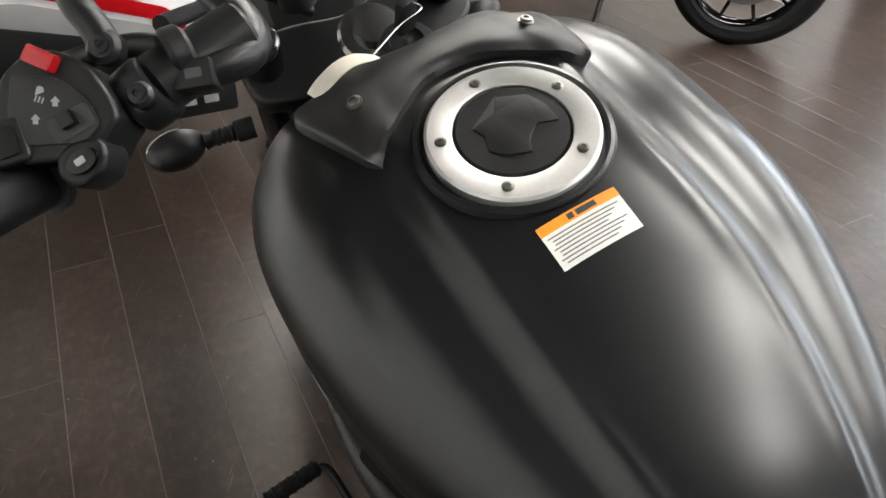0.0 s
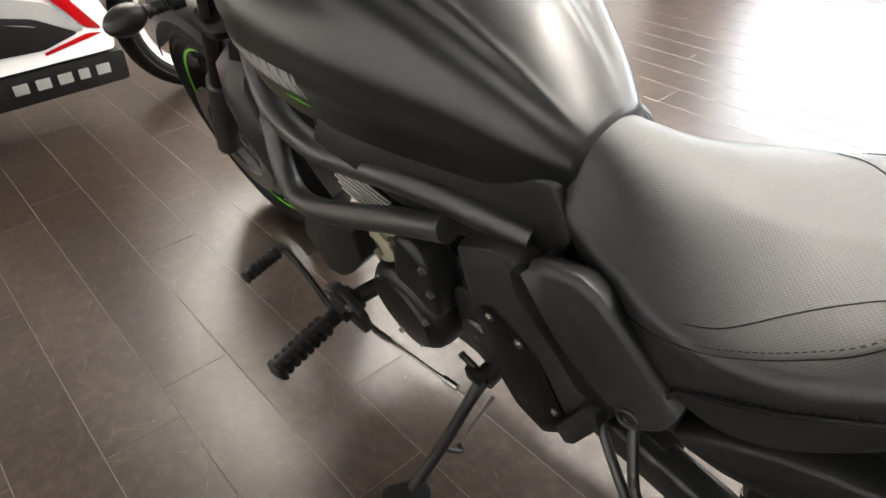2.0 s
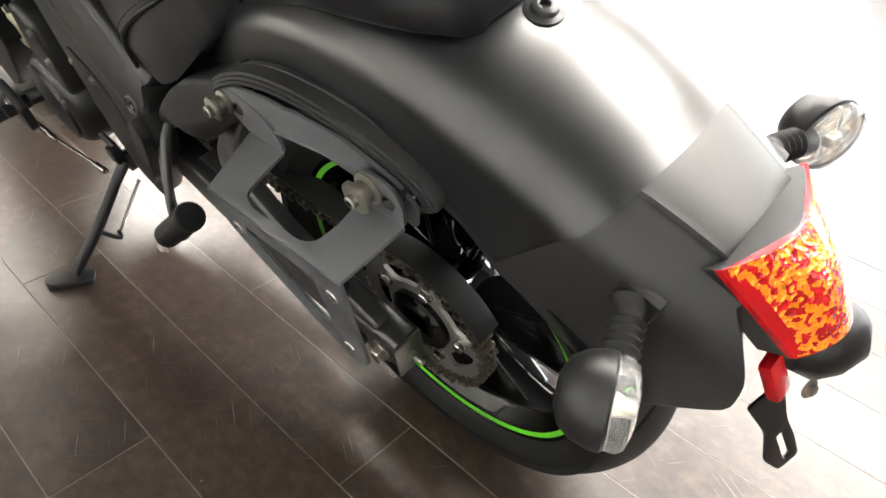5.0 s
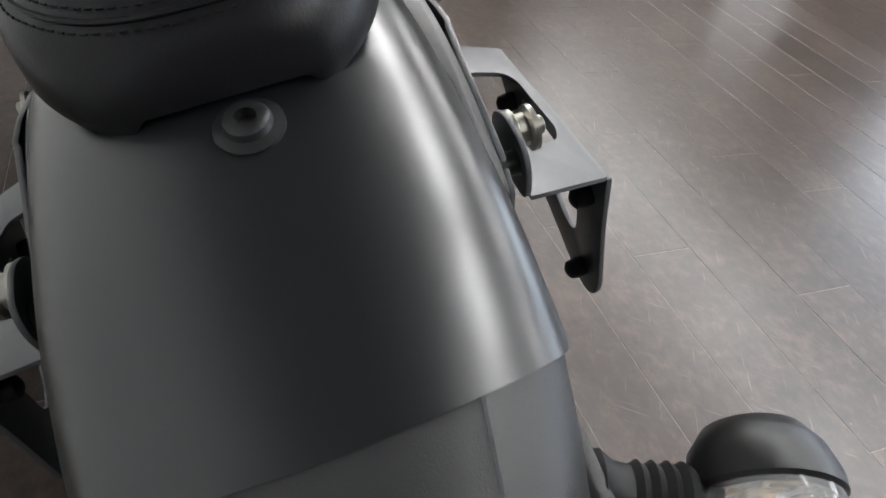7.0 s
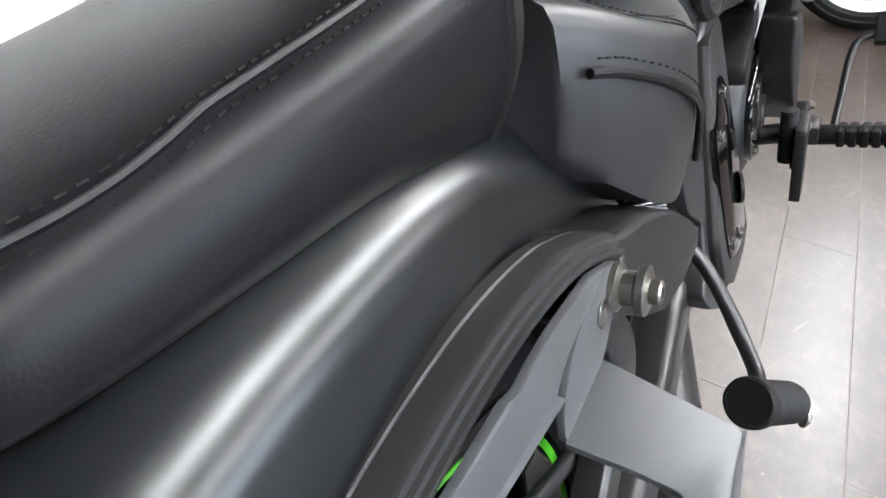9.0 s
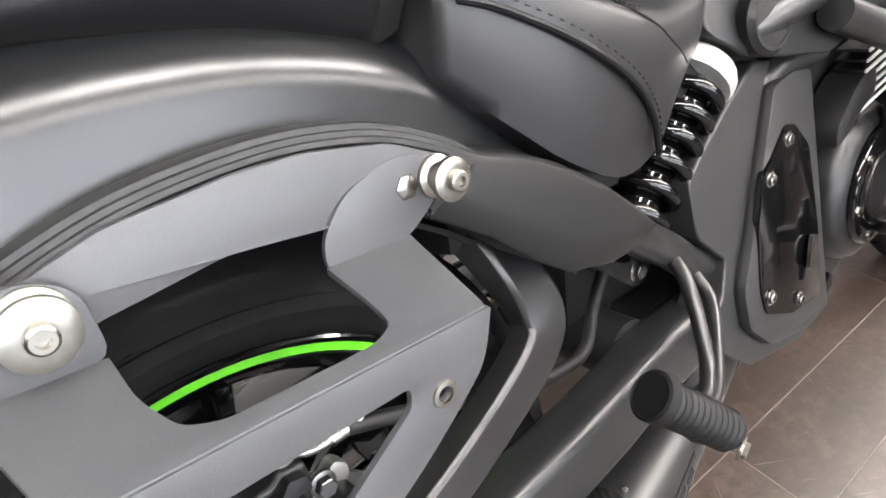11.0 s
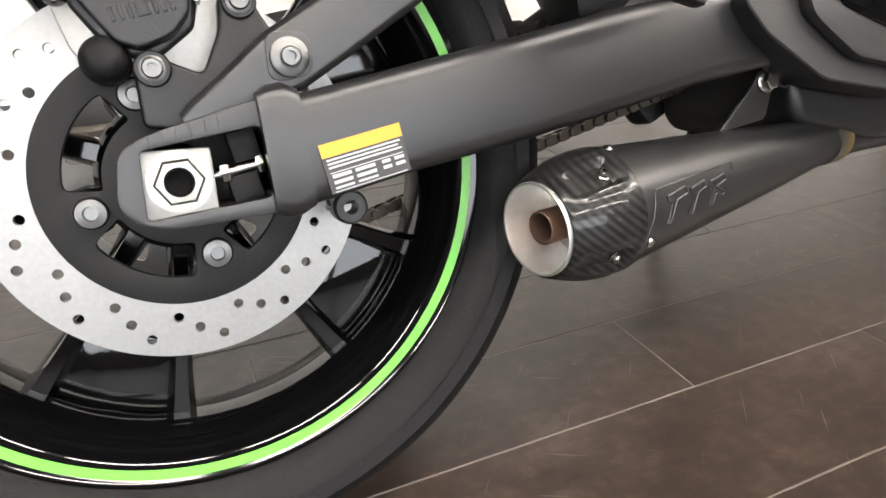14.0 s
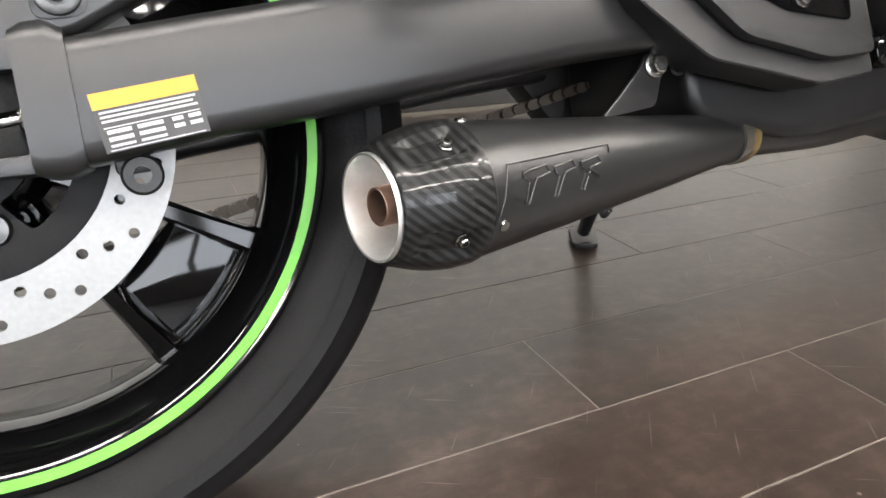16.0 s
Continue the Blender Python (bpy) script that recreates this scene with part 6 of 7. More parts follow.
lc = part("pivot_cover", plate(rounded([(0.652, 0.630), (0.585, 0.666), (0.545, 0.663), (0.418, 0.522), (0.424, 0.467), (0.470, 0.374), (0.553, 0.274), (0.606, 0.300), (0.643, 0.376), (0.654, 0.530)], 0.010), 0.108, 0.150, bevel=0.011, fn=lshift, seg=2), TRIM, bike, "matt black left pivot cover")
part("inset_panel", plate(rounded([(0.628, 0.535), (0.600, 0.550), (0.545, 0.520), (0.530, 0.495), (0.497, 0.395), (0.515, 0.350), (0.556, 0.300), (0.600, 0.335), (0.622, 0.420)], 0.010), 0.135, 0.1528, bevel=0.0015, fn=lshift), INSET, lc, "black inset panel")
part("lower_step", plate(rounded([(0.430, 0.500), (0.452, 0.486), (0.505, 0.380), (0.490, 0.352), (0.472, 0.372), (0.428, 0.466)], 0.006), 0.146, 0.166, bevel=0.009, fn=lshift, seg=2), TRIM, lc)
for p in ((0.611, 0.5214), (0.561, 0.5069), (0.514, 0.3889)):
    part("bolt", hexbolt(lshift(Vector((p[0], 0.1524, p[1]))), (0, 1, 0.08), 0.0055, 0.0045, 1.35, True), ZINC, lc)


def blade(sgn):
    rings = []
    for x, z0, z1, y in ((0.524, 0.670, 0.681, 0.148), (0.512, 0.650, 0.687, 0.150), (0.500, 0.624, 0.692, 0.151), (0.481, 0.590, 0.700, 0.152), (0.455, 0.562, 0.708, 0.153), (0.430, 0.545, 0.700, 0.154), (0.395, 0.528, 0.662, 0.155), (0.370, 0.528, 0.628, 0.155), (0.348, 0.552, 0.602, 0.153), (0.336, 0.580, 0.592, 0.150)):
        rings.append([(x, sgn * b, a) for a, b in rounded([(z0, y - 0.05), (z0, y + 0.004), (z0 + 0.006, y + 0.010), (z1 - 0.007, y - 0.002), (z1, y - 0.011), (z1 - 0.006, y - 0.020), (z1 - 0.030, y - 0.05)], 0.003, 2)])
    return loft(rings)


part("recess", plate(rounded([(0.5446, 0.666), (0.524, 0.676), (0.500, 0.640), (0.470, 0.587), (0.43, 0.556), (0.41, 0.530), (0.437, 0.489), (0.467, 0.503), (0.501, 0.565), (0.544, 0.619)], 0.004), 0.140, 0.1560, bevel=0.002), INSET, lc, "dark recess beside the blade cover")
part("blade_cover", blade(1), TRIM, bike, "smooth matt black blade cover", smooth=45)
part("cover_bolt", lathe([(0, 0), (0.0145, 0), (0.0150, 0.004), (0.0125, 0.006), (0.010, 0.004), (0.006, 0.004), (0.005, 0.002), (0, 0.002)], 28, (0.3865, 0.1620, 0.541), (-0.1, 1, 0.15)), DARKMETAL, bike)

# right pivot cover with the gloss panel
def rshift(co):
    return (co.x, co.y - 0.15 * (0.46 - co.z) + 0.06 * (co.x - 0.55), co.z)


rc = part("pivot_cover", plate(rounded([(0.735, 0.605), (0.690, 0.614), (0.602, 0.627), (0.585, 0.618), (0.500, 0.577), (0.447, 0.545), (0.4515, 0.486), (0.500, 0.446), (0.485, 0.410), (0.450, 0.385), (0.470, 0.356), (0.530, 0.312), (0.660, 0.283), (0.735, 0.290)], [.006, .006, .008, .01, .02, .008, .008, .006, .006, .008, .008, .01, .01, .004]), -0.122, -0.075, bevel=0.005, fn=rshift, seg=3), TRIM, bike, "matt black right pivot cover")
part("chamfer", plate(rounded([(0.722, 0.600), (0.672, 0.607), (0.618, 0.600), (0.536, 0.456), (0.508, 0.412), (0.512, 0.366), (0.560, 0.326), (0.660, 0.303), (0.724, 0.306)], 0.010), -0.136, -0.118, bevel=0.010, fn=rshift, seg=2), TRIM, rc)
part("gloss_panel", plate(rounded([(0.655, 0.552), (0.630, 0.556), (0.566, 0.515), (0.545, 0.470), (0.538, 0.400), (0.545, 0.372), (0.610, 0.345), (0.690, 0.335), (0.700, 0.420), (0.690, 0.520)], 0.008), -0.1385, -0.130, bevel=0.002, fn=rshift), GLOSS, rc, "gloss black panel with small bolts")
for x, z in ((0.632, 0.540), (0.580, 0.510), (0.556, 0.387), (0.628, 0.356)):
    p = rshift(Vector((x, -0.1385, z)))
    part("bolt", hexbolt(p, (0, -1, 0), 0.0065, 0.005, 1.4, True), STEEL, rc)
part("panel_boss", lathe([(0, 0), (0.020, 0), (0.020, 0.004), (0.016, 0.005), (0.012, 0.001), (0, 0.001)], 28, rshift(Vector((0.665, -0.138, 0.400))), (0.35, -1, 0)), PLASTIC, rc)
part("side_knob", join(lathe([(0, 0), (0.032, 0), (0.034, 0.004), (0.034, 0.020), (0.029, 0.026), (0.026, 0.026), (0.025, 0.024), (0, 0.026)], 40, (0.584, -0.098, 0.668), (-0.15, -1, 0.1))), PLASTIC, bike, "round black cover knob")

# shock absorber beside the right cover
S0, S1 = Vector((0.375, -0.085, 0.500)), Vector((0.585, -0.062, 0.668))
sd = (S1 - S0).normalized()
shock = part("shock_absorber", lathe([(0, -0.01), (0.018, -0.01), (0.018, 0.03), (0.024, 0.03), (0.024, 0.20), (0.026, 0.205), (0.026, 0.275), (0, 0.275)], 32, S0, sd), GLOSS, bike, "black coil-over shock absorber")
n_turn, sp = 6.2, []
e1 = sd.cross(Vector((0, 1, 0))).normalized()
e2 = sd.cross(e1)
for i in range(int(n_turn * 22) + 1):
    a = 2 * math.pi * i / 22
    sp.append(S0 + sd * (0.022 + 0.178 * i / (n_turn * 22)) + (e1 * math.cos(a) + e2 * math.sin(a)) * 0.0335)
part("spring", sweep(sp, circle(0.0072, 10), up=tuple(sd)), GLOSS, shock, "gloss black coil spring")
part("preload_collar", lathe([(0.024, 0.188), (0.041, 0.188), (0.043, 0.193), (0.043, 0.203), (0.040, 0.210), (0.034, 0.214), (0.024, 0.214)], 24, S0, sd, closed=True), SATIN, shock, "bright preload collar")

# linkage plate and bolts below the shock
link_ = part("linkage_plate", plate(rounded([(0.352, 0.485), (0.368, 0.512), (0.398, 0.508), (0.452, 0.462), (0.456, 0.436), (0.432, 0.425), (0.39, 0.455)], 0.010), -0.068, -0.050, bevel=0.003), DARKMETAL, bike, "black linkage plate with bright bolts")
for p in ((0.379, -0.068, 0.492), (0.430, -0.068, 0.447), (0.407, -0.045, 0.369)):
    part("bolt", hexbolt(p, (0, -1, 0), 0.0085, 0.009, 1.4), STEEL, link_)
part("inner_guard", box((0.47, 0.0, 0.50), (0.22, 0.07, 0.22), 0.02), GRIP, bike, "black inner mudguard")
part("under_seat", box((0.36, 0.0, 0.60), (0.36, 0.17, 0.10), 0.02), GRIP, bike, "black under-seat tray")
part("battery_box", box((0.62, 0.0, 0.58), (0.22, 0.15, 0.18), 0.02), GRIP, bike, "black airbox")


# pillion pegs with their tube hangers
def pillion_peg(sgn):
    M = Matrix.Diagonal((1, sgn, 1, 1))
    hang = part("peg_hanger", put(join(tube([(0.402, 0.118, 0.492), (0.394, 0.145, 0.474), (0.376, 0.172, 0.438), (0.360, 0.188, 0.415), (0.325, 0.204, 0.408), (0.268, 0.206, 0.436)], 0.0068, 12), tube([(0.452, 0.118, 0.450), (0.441, 0.145, 0.428), (0.396, 0.176, 0.402), (0.360, 0.196, 0.392), (0.320, 0.208, 0.394)], 0.0068, 12), box((0.318, 0.214, 0.392), (0.042, 0.022, 0.026), 0.006, (0, 25, 20))), M), COAT, bike, "black tube peg hanger")
    p0, p1 = Vector((0.322, 0.230, 0.392)), Vector((0.254, 0.204, 0.452))
    d = p1 - p0
    L = d.length
    prof = [(0, 0), (0.014, 0)]
    for k in range(11):
        a = 0.006 + (L - 0.018) * k / 11
        prof += [(0.0165, a), (0.0178, a + 0.002), (0.0178, a + 0.0042), (0.0165, a + 0.006)]
    prof += [(0.0195, L - 0.010), (0.0200, L - 0.006), (0.0195, L), (0.0170, L + 0.0015), (0.0168, L + 0.0005), (0, L + 0.0012)]
    part("peg_rubber", put(lathe(prof, 28, p0, d), M), GRIP, hang, "ribbed black rubber peg")
    part("bolt", put(hexbolt((0.318, 0.240, 0.384), (0.3, 1, -0.3), 0.007, 0.006), M), ZINC, hang)


pillion_peg(1)
pillion_peg(-1)


# rider pegs
def rider_peg(sgn):
    M = Matrix.Translation((0, 0.022 if sgn < 0 else 0, 0)) @ Matrix.Diagonal((1, sgn, 1, 1))
    peg = part("footpeg", put(rod((0.950, 0.225, 0.340), (0.924, 0.384, 0.356), 0.0155, 20, 0.004), M), GRIP, bike, "ribbed black rubber rider footpeg")
    p, q = Vector((0.944, 0.262, 0.344)), Vector((0.924, 0.384, 0.356))
    for k in range(8):
        c = p.lerp(q, (k + 0.5) / 8)
        part("peg_rib", put(box(c, (0.035, 0.0136, 0.029), 0.006, (6, -4, 9)), M), GRIP, peg)
    part("peg_feeler", put(join(rod((0.926, 0.370, 0.345), (0.924, 0.372, 0.325), 0.005, 10)), M), DARKMETAL, peg)
    part("peg_bracket", put(join(plate(rounded([(0.90, 0.30), (0.99, 0.30), (1.0, 0.36), (0.95, 0.40), (0.89, 0.36)], 0.012), 0.205, 0.222, bevel=0.003), box((0.945, 0.215, 0.35), (0.05, 0.05, 0.03), 0.006), rod((0.93, 0.12, 0.34), (0.95, 0.21, 0.345), 0.016, 14)), M), DARKMETAL, peg)
    for dx, dz in ((-0.03, 0.02), (0.03, -0.02), (0.025, 0.03)):
        part("bolt", put(hexbolt((0.945 + dx, 0.222, 0.35 + dz), (0, 1, 0), 0.006, 0.007), M), ZINC, peg)


rider_peg(1)
rider_peg(-1)
# gear lever and its linkage rod
lever = part("gear_lever", tube([(0.955, 0.240, 0.352), (0.990, 0.238, 0.400), (1.025, 0.240, 0.452), (1.034, 0.250, 0.462)], 0.0055, 10), DARKMETAL, bike, "black gear lever with a ribbed rubber toe peg")
part("toe_peg", rod((1.034, 0.250, 0.462), (1.024, 0.325, 0.469), 0.0105, 16, 0.003), GRIP, lever)
for k in range(7):
    c = Vector((1.034, 0.256, 0.4625)).lerp(Vector((1.024, 0.322, 0.469)), k / 6)
    part("toe_rib", lathe([(0.0105, -0.002), (0.0122, -0.001), (0.0122, 0.001), (0.0105, 0.002)], 14, c, (-0.13, 1, 0.09)), GRIP, lever)
part("shift_rod", join(rod((0.897, 0.200, 0.283), (0.722, 0.184, 0.272), 0.0034, 10), rod((0.905, 0.201, 0.284), (0.872, 0.198, 0.281), 0.0062, 10), rod((0.745, 0.186, 0.273), (0.714, 0.183, 0.271), 0.0062, 10), rod((0.903, 0.200, 0.283), (0.925, 0.215, 0.335), 0.006, 10)), STEEL, lever)
# brake pedal on the right
pedal = part("brake_pedal", tube([(0.94, -0.235, 0.335), (1.0, -0.24, 0.375), (1.06, -0.25, 0.44), (1.075, -0.28, 0.455)], 0.006, 10), DARKMETAL, bike, "black brake pedal")
part("pedal_pad", box((1.076, -0.300, 0.458), (0.05, 0.05, 0.014), 0.004, (0, -35, 0)), GRIP, pedal)
part("master_cylinder", join(rod((0.86, -0.18, 0.34), (0.86, -0.18, 0.42), 0.012, 16), plate(rounded([(0.82, 0.29), (0.90, 0.29), (0.91, 0.40), (0.83, 0.40)], 0.01), -0.205, -0.19, bevel=0.003)), DARKMETAL, bike, "black rear master cylinder")

# side stand
stand = part("side_stand", join(tube([(0.684, 0.140, 0.292), (0.688, 0.172, 0.268), (0.704, 0.250, 0.188), (0.722, 0.330, 0.116)], 0.0105, 14), tube([(0.674, 0.150, 0.292), (0.690, 0.196, 0.240), (0.701, 0.246, 0.188)], 0.0060, 10), rod((0.684, 0.09, 0.285), (0.684, 0.150, 0.285), 0.020, 18)), DARKMETAL, bike, "black side stand, folded down")
foot = plate(rounded([(-0.045, -0.020), (0.030, -0.022), (0.045, 0.0), (0.030, 0.022), (-0.045, 0.020)], 0.012), 0, 0.008, bevel=0.002)
part("stand_foot", put(foot, Matrix.Translation((0.731, 0.346, 0.1015)) @ Matrix.Rotation(-LEAN, 4, "X") @ pose(0, 0, 0, 90, 0, 60)), DARKMETAL, stand)
part("stand_spring", sweep([(0.668 + 0.030 * i / 90 + 0.004 * math.cos(i * 1.3), 0.150 + 0.075 * i / 90 + 0.004 * math.sin(i * 1.3), 0.250 - 0.095 * i / 90) for i in range(91)], circle(0.0013, 5)), ZINC, stand, "bare steel spring")
part("spring_hook", tube([(0.700, 0.226, 0.158), (0.690, 0.232, 0.150), (0.704, 0.256, 0.180)], 0.0045, 8), DARKMETAL, stand)
part("stand_switch", join(box((0.690, 0.156, 0.305), (0.03, 0.02, 0.03), 0.004), rod((0.690, 0.15, 0.31), (0.715, 0.155, 0.34), 0.006, 10)), DARKMETAL, stand)

# radiator with its side shrouds
part("radiator", box((1.175, 0, 0.53), (0.035, 0.26, 0.36), 0.006, (0, -12, 0)), DARKMETAL, bike, "black finned radiator")
for sgn in (1, -1):
    M = Matrix.Diagonal((1, sgn, 1, 1))
    rings = []
    for z, x0, x1, y in ((0.718, 1.150, 1.245, 0.126), (0.685, 1.135, 1.275, 0.154), (0.60, 1.10, 1.290, 0.168), (0.52, 1.07, 1.270, 0.168), (0.44, 1.06, 1.240, 0.157), (0.39, 1.075, 1.20, 0.14)):
        rings.append([(a, b, z) for a, b in rounded([(x0, y - 0.05), (x0, y - 0.008), (x0 + 0.4 * (x1 - x0), y), (x1, y - 0.030), (x1, y - 0.05)], 0.004, 2)])
    rs = part("radiator_shroud", put(loft(rings), M), PLASTIC, bike, "matt black radiator shroud", smooth=30)
    part("shroud_lamp", put(lathe([(0, 0), (0.014, 0), (0.018, 0.004), (0.013, 0.010), (0, 0.012)], 20, (1.085, 0.150, 0.640), (-0.3, 1, 0.2)), M), CLEAR, rs)
    part("bolt", put(hexbolt((1.225, 0.145, 0.60), (0.4, 1, 0), 0.008, 0.007), M), STEEL, rs)
    lowr = plate(rounded([(0.872, 0.548), (0.960, 0.530), (1.050, 0.480), (1.095, 0.410), (1.066, 0.322), (1.010, 0.340), (0.955, 0.388), (0.884, 0.470)], 0.012), 0.13, 0.178, bevel=0.010, seg=3)
    lo = part("lower_shroud", put(lowr, M), PLASTIC, bike, "matt black lower frame cover", smooth=40)
    # black plate on the uncut shroud paints the shade inside its slot
    part("shroud_slot", put(plate(rounded([(0.985, 0.492), (1.020, 0.470), (1.050, 0.385), (1.020, 0.392)], 0.006), 0.174, 0.1785, bevel=0), M), INK, lo)
for k in range(7):
    part("hose", tube([(0.98 + 0.01 * k, 0.06 - 0.025 * k, 0.74), (1.0, 0.08 - 0.03 * k, 0.66 - 0.01 * k), (0.97, 0.09 - 0.025 * k, 0.55)], 0.008 + 0.002 * (k % 3), 10), GRIP, bike)
part("ignition_coil", join(rod((0.93, 0.10, 0.63), (0.955, 0.118, 0.675), 0.010, 12), hexbolt((0.955, 0.118, 0.675), (0.3, 0.4, 1), 0.008, 0.010)), DARKMETAL, bike, "small black sensor with a zinc nut")

# ---- front end ----
FW = (1.637, -0.008, 0.316)
front = wheel("front_wheel", FW, 0.312, 0.120, 0.243, 0.050, "gloss black cast front wheel")
for i in range(5):
    part("spoke", spoke_pair(FW, radians(20) + i * 2 * math.pi / 5, 0.045, 0.205, radians(17), radians(15), -0.02, 0.02), GLOSS, front)
part("hub", lathe([(0, -0.06), (0.045, -0.06), (0.05, 0), (0.045, 0.06), (0, 0.06)], 36, FW, (0, 1, 0)), GLOSS, front)
grooves(FW, 0.312, 0.120, 14, front)
part("front_brake_disc", plate(ring2d(FW[0], FW[2], 0.15, 64), 0.066, 0.071, [ring2d(FW[0], FW[2], 0.105, 48)], 0), DISC, front, "bare steel front disc")
fork = empty("front_fork")
fork.parent = bike
for sgn in (1, -1):
    y = sgn * 0.0945
    top, axl = Vector((1.100, y, 0.972)), Vector((1.618, y, 0.330))
    part("fork_tube", rod(top, top.lerp(axl, 0.66), 0.0190, 28), GLOSS, fork, "dark polished fork tube")
    part("fork_leg", rod(top.lerp(axl, 0.60), axl, 0.027, 28, 0.004), COAT, fork)
    part("fork_cap", join(lathe([(0, 0), (0.0185, 0), (0.0185, 0.005), (0.016, 0.008), (0.009, 0.008), (0.009, 0.011), (0, 0.011)], 28, top, top - axl)), STEEL, fork, "bright steel fork cap")
for zt_, nm in ((0.06, "upper_clamp"), (0.34, "lower_clamp")):
    c0 = Vector((1.095, 0, 0.966)).lerp(Vector((1.618, 0, 0.330)), zt_)
    part(nm, put(plate(rounded([(-0.028, -0.118), (0.030, -0.118), (0.036, -0.06), (0.02, 0), (0.036, 0.06), (0.030, 0.118), (-0.028, 0.118), (-0.050, 0.05), (-0.050, -0.05)], 0.018), -0.012, 0.012, bevel=0.005, seg=3), Matrix.Translation(c0) @ pose(0, 0, 0, 0, -36, 0) @ pose(0, 0, 0, 90, 0, 0)), DARKMETAL, fork, "black cast fork clamp")
part("stem_nut", lathe([(0, 0), (0.030, 0), (0.031, 0.006), (0.028, 0.011), (0.018, 0.012), (0.016, 0.020), (0, 0.021)], 32, (1.062, 0.004, 0.952), (-0.585, 0, 0.81)), STEEL, fork, "bright steering stem nut")
ign = part("ignition_switch", lathe([(0, -0.03), (0.024, -0.03), (0.025, 0.002), (0.022, 0.007), (0.015, 0.007), (0.014, 0.004), (0, 0.004)], 32, (1.018, -0.010, 0.955), (-0.35, 0, 0.94)), PLASTIC, bike, "black ignition switch with key")
part("key_head", box((1.008, -0.012, 0.985), (0.010, 0.020, 0.030), 0.004, (0, -20, 25)), GRIP, ign)
part("key_blade", box((1.013, -0.011, 0.966), (0.003, 0.008, 0.016), 0.0005, (0, -20, 25)), STEEL, ign)
tagp = []
for i in range(11):
    u = i / 10
    c = Vector((0.955, 0.036, 0.987)).lerp(Vector((0.967, 0.090, 0.980)), u) + Vector((0, 0, 0.006 * math.sin(u * 4.2) + 0.004))
    w_ = 0.0085 * min(1, 0.35 + u * 4) * (1 if u < 0.85 else 1 - 3.2 * (u - 0.85))
    tagp.append([c + Vector((0.95, 0.25, 0.1)) * w_, c - Vector((0.95, 0.25, 0.1)) * w_])
part("paper_tag", loft([[a, b, b - Vector((0, 0, 0.0006)), a - Vector((0, 0, 0.0006))] for a, b in tagp], True, True), PAPER, ign, "cream paper key tag on a wire")
part("tag_wire", tube([(1.008, -0.012, 0.998), (0.995, -0.022, 0.992), (0.980, 0.005, 0.993), (0.956, 0.038, 0.993)], 0.0008, 6), STEEL, ign)

# handlebar, left switch cluster, instrument
# cluster axes: x and y across its face, z towards the rider
SW_M = Matrix.Translation((0.8711, 0.2191, 1.0731)) @ Matrix(((-0.464, 0.5516, -0.6931), (-0.8614, -0.4635, 0.2078), (-0.2066, 0.6934, 0.6903))).to_4x4() @ Matrix.Scale(0.87, 4)


def sw_at(x, y, z):
    return SW_M @ Vector((x, y, z))


bar = empty("handlebar")
bar.parent = bike
GRIP0, GRIP1 = Vector((0.8923, 0.2518, 1.0405)), Vector((0.8173, 0.3218, 1.0725))
BAR = [Vector((1.105, 0.03, 1.065)), Vector((1.085, 0.08, 1.082)), Vector((1.01, 0.125, 1.082)), sw_at(0.085, 0.062, -0.060), sw_at(0.034, 0.024, -0.034), GRIP0, GRIP1]
for sgn in (1, -1):
    part("bar_tube", tube([(p.x, sgn * p.y, p.z) for p in BAR], 0.0111, 18), DARKMETAL, bar, "black handlebar tube")
    gp0, gp1 = Vector((GRIP0.x, sgn * GRIP0.y, GRIP0.z)), Vector((GRIP1.x, sgn * GRIP1.y, GRIP1.z))
    L_ = (gp1 - gp0).length
    part("grip", lathe([(0, 0), (0.019, 0), (0.019, 0.005)] + [(0.0145 + (0.0008 if k % 2 else 0), 0.006 + (L_ - 0.012) * k / 40) for k in range(41)] + [(0.0175, L_), (0, L_)], 24, gp0, gp1 - gp0), GRIP, bar, "ribbed black rubber grip")
part("riser", join(rod((1.115, 0.045, 0.985), (1.105, 0.045, 1.07), 0.017, 20), rod((1.115, -0.045, 0.985), (1.105, -0.045, 1.07), 0.017, 20)), DARKMETAL, bar)
sw = empty("switch_cluster")
sw.parent = bike
sw["label"] = "black left switch cluster with a red switch and printed marks"


def swp(name, bm, material, label=""):
    return part(name, put(bm, SW_M), material, sw, label)


def face(pts, z0, z1, bevel=0.002, radius=0.004, seg=2):
    return put(plate(rounded(pts, radius), -z1, -z0, bevel=bevel, seg=seg), pose(0, 0, 0, -90))


def turned(w, h, x, y, deg):
    c, s = math.cos(radians(deg)), math.sin(radians(deg))
    return [(x + a * c - b * s, y + a * s + b * c) for a, b in ((-w / 2, -h / 2), (w / 2, -h / 2), (w / 2, h / 2), (-w / 2, h / 2))]


swp("housing", face([(-0.031, 0.035), (-0.022, 0.040), (-0.008, 0.039), (0.008, 0.031), (0.022, 0.012), (0.026, 0.001), (0.019, -0.009), (0.015, -0.020), (-0.008, -0.024), (-0.030, -0.026), (-0.042, -0.022), (-0.048, 0.0), (-0.042, 0.024)], -0.040, 0.0, 0.004, 0.006, 3), PLASTIC)
swp("switch_panel", face([(-0.034, 0.026), (-0.006, 0.022), (0.010, 0.010), (0.017, -0.004), (0.008, -0.014), (-0.028, -0.016), (-0.036, 0.0)], 0.0, 0.0022, 0.0010, 0.005), TRIM)
swp("pass_switch", face(turned(0.0175, 0.0105, -0.0155, 0.0325, -24), 0.0, 0.008, 0.002, 0.002), RED, "red switch")
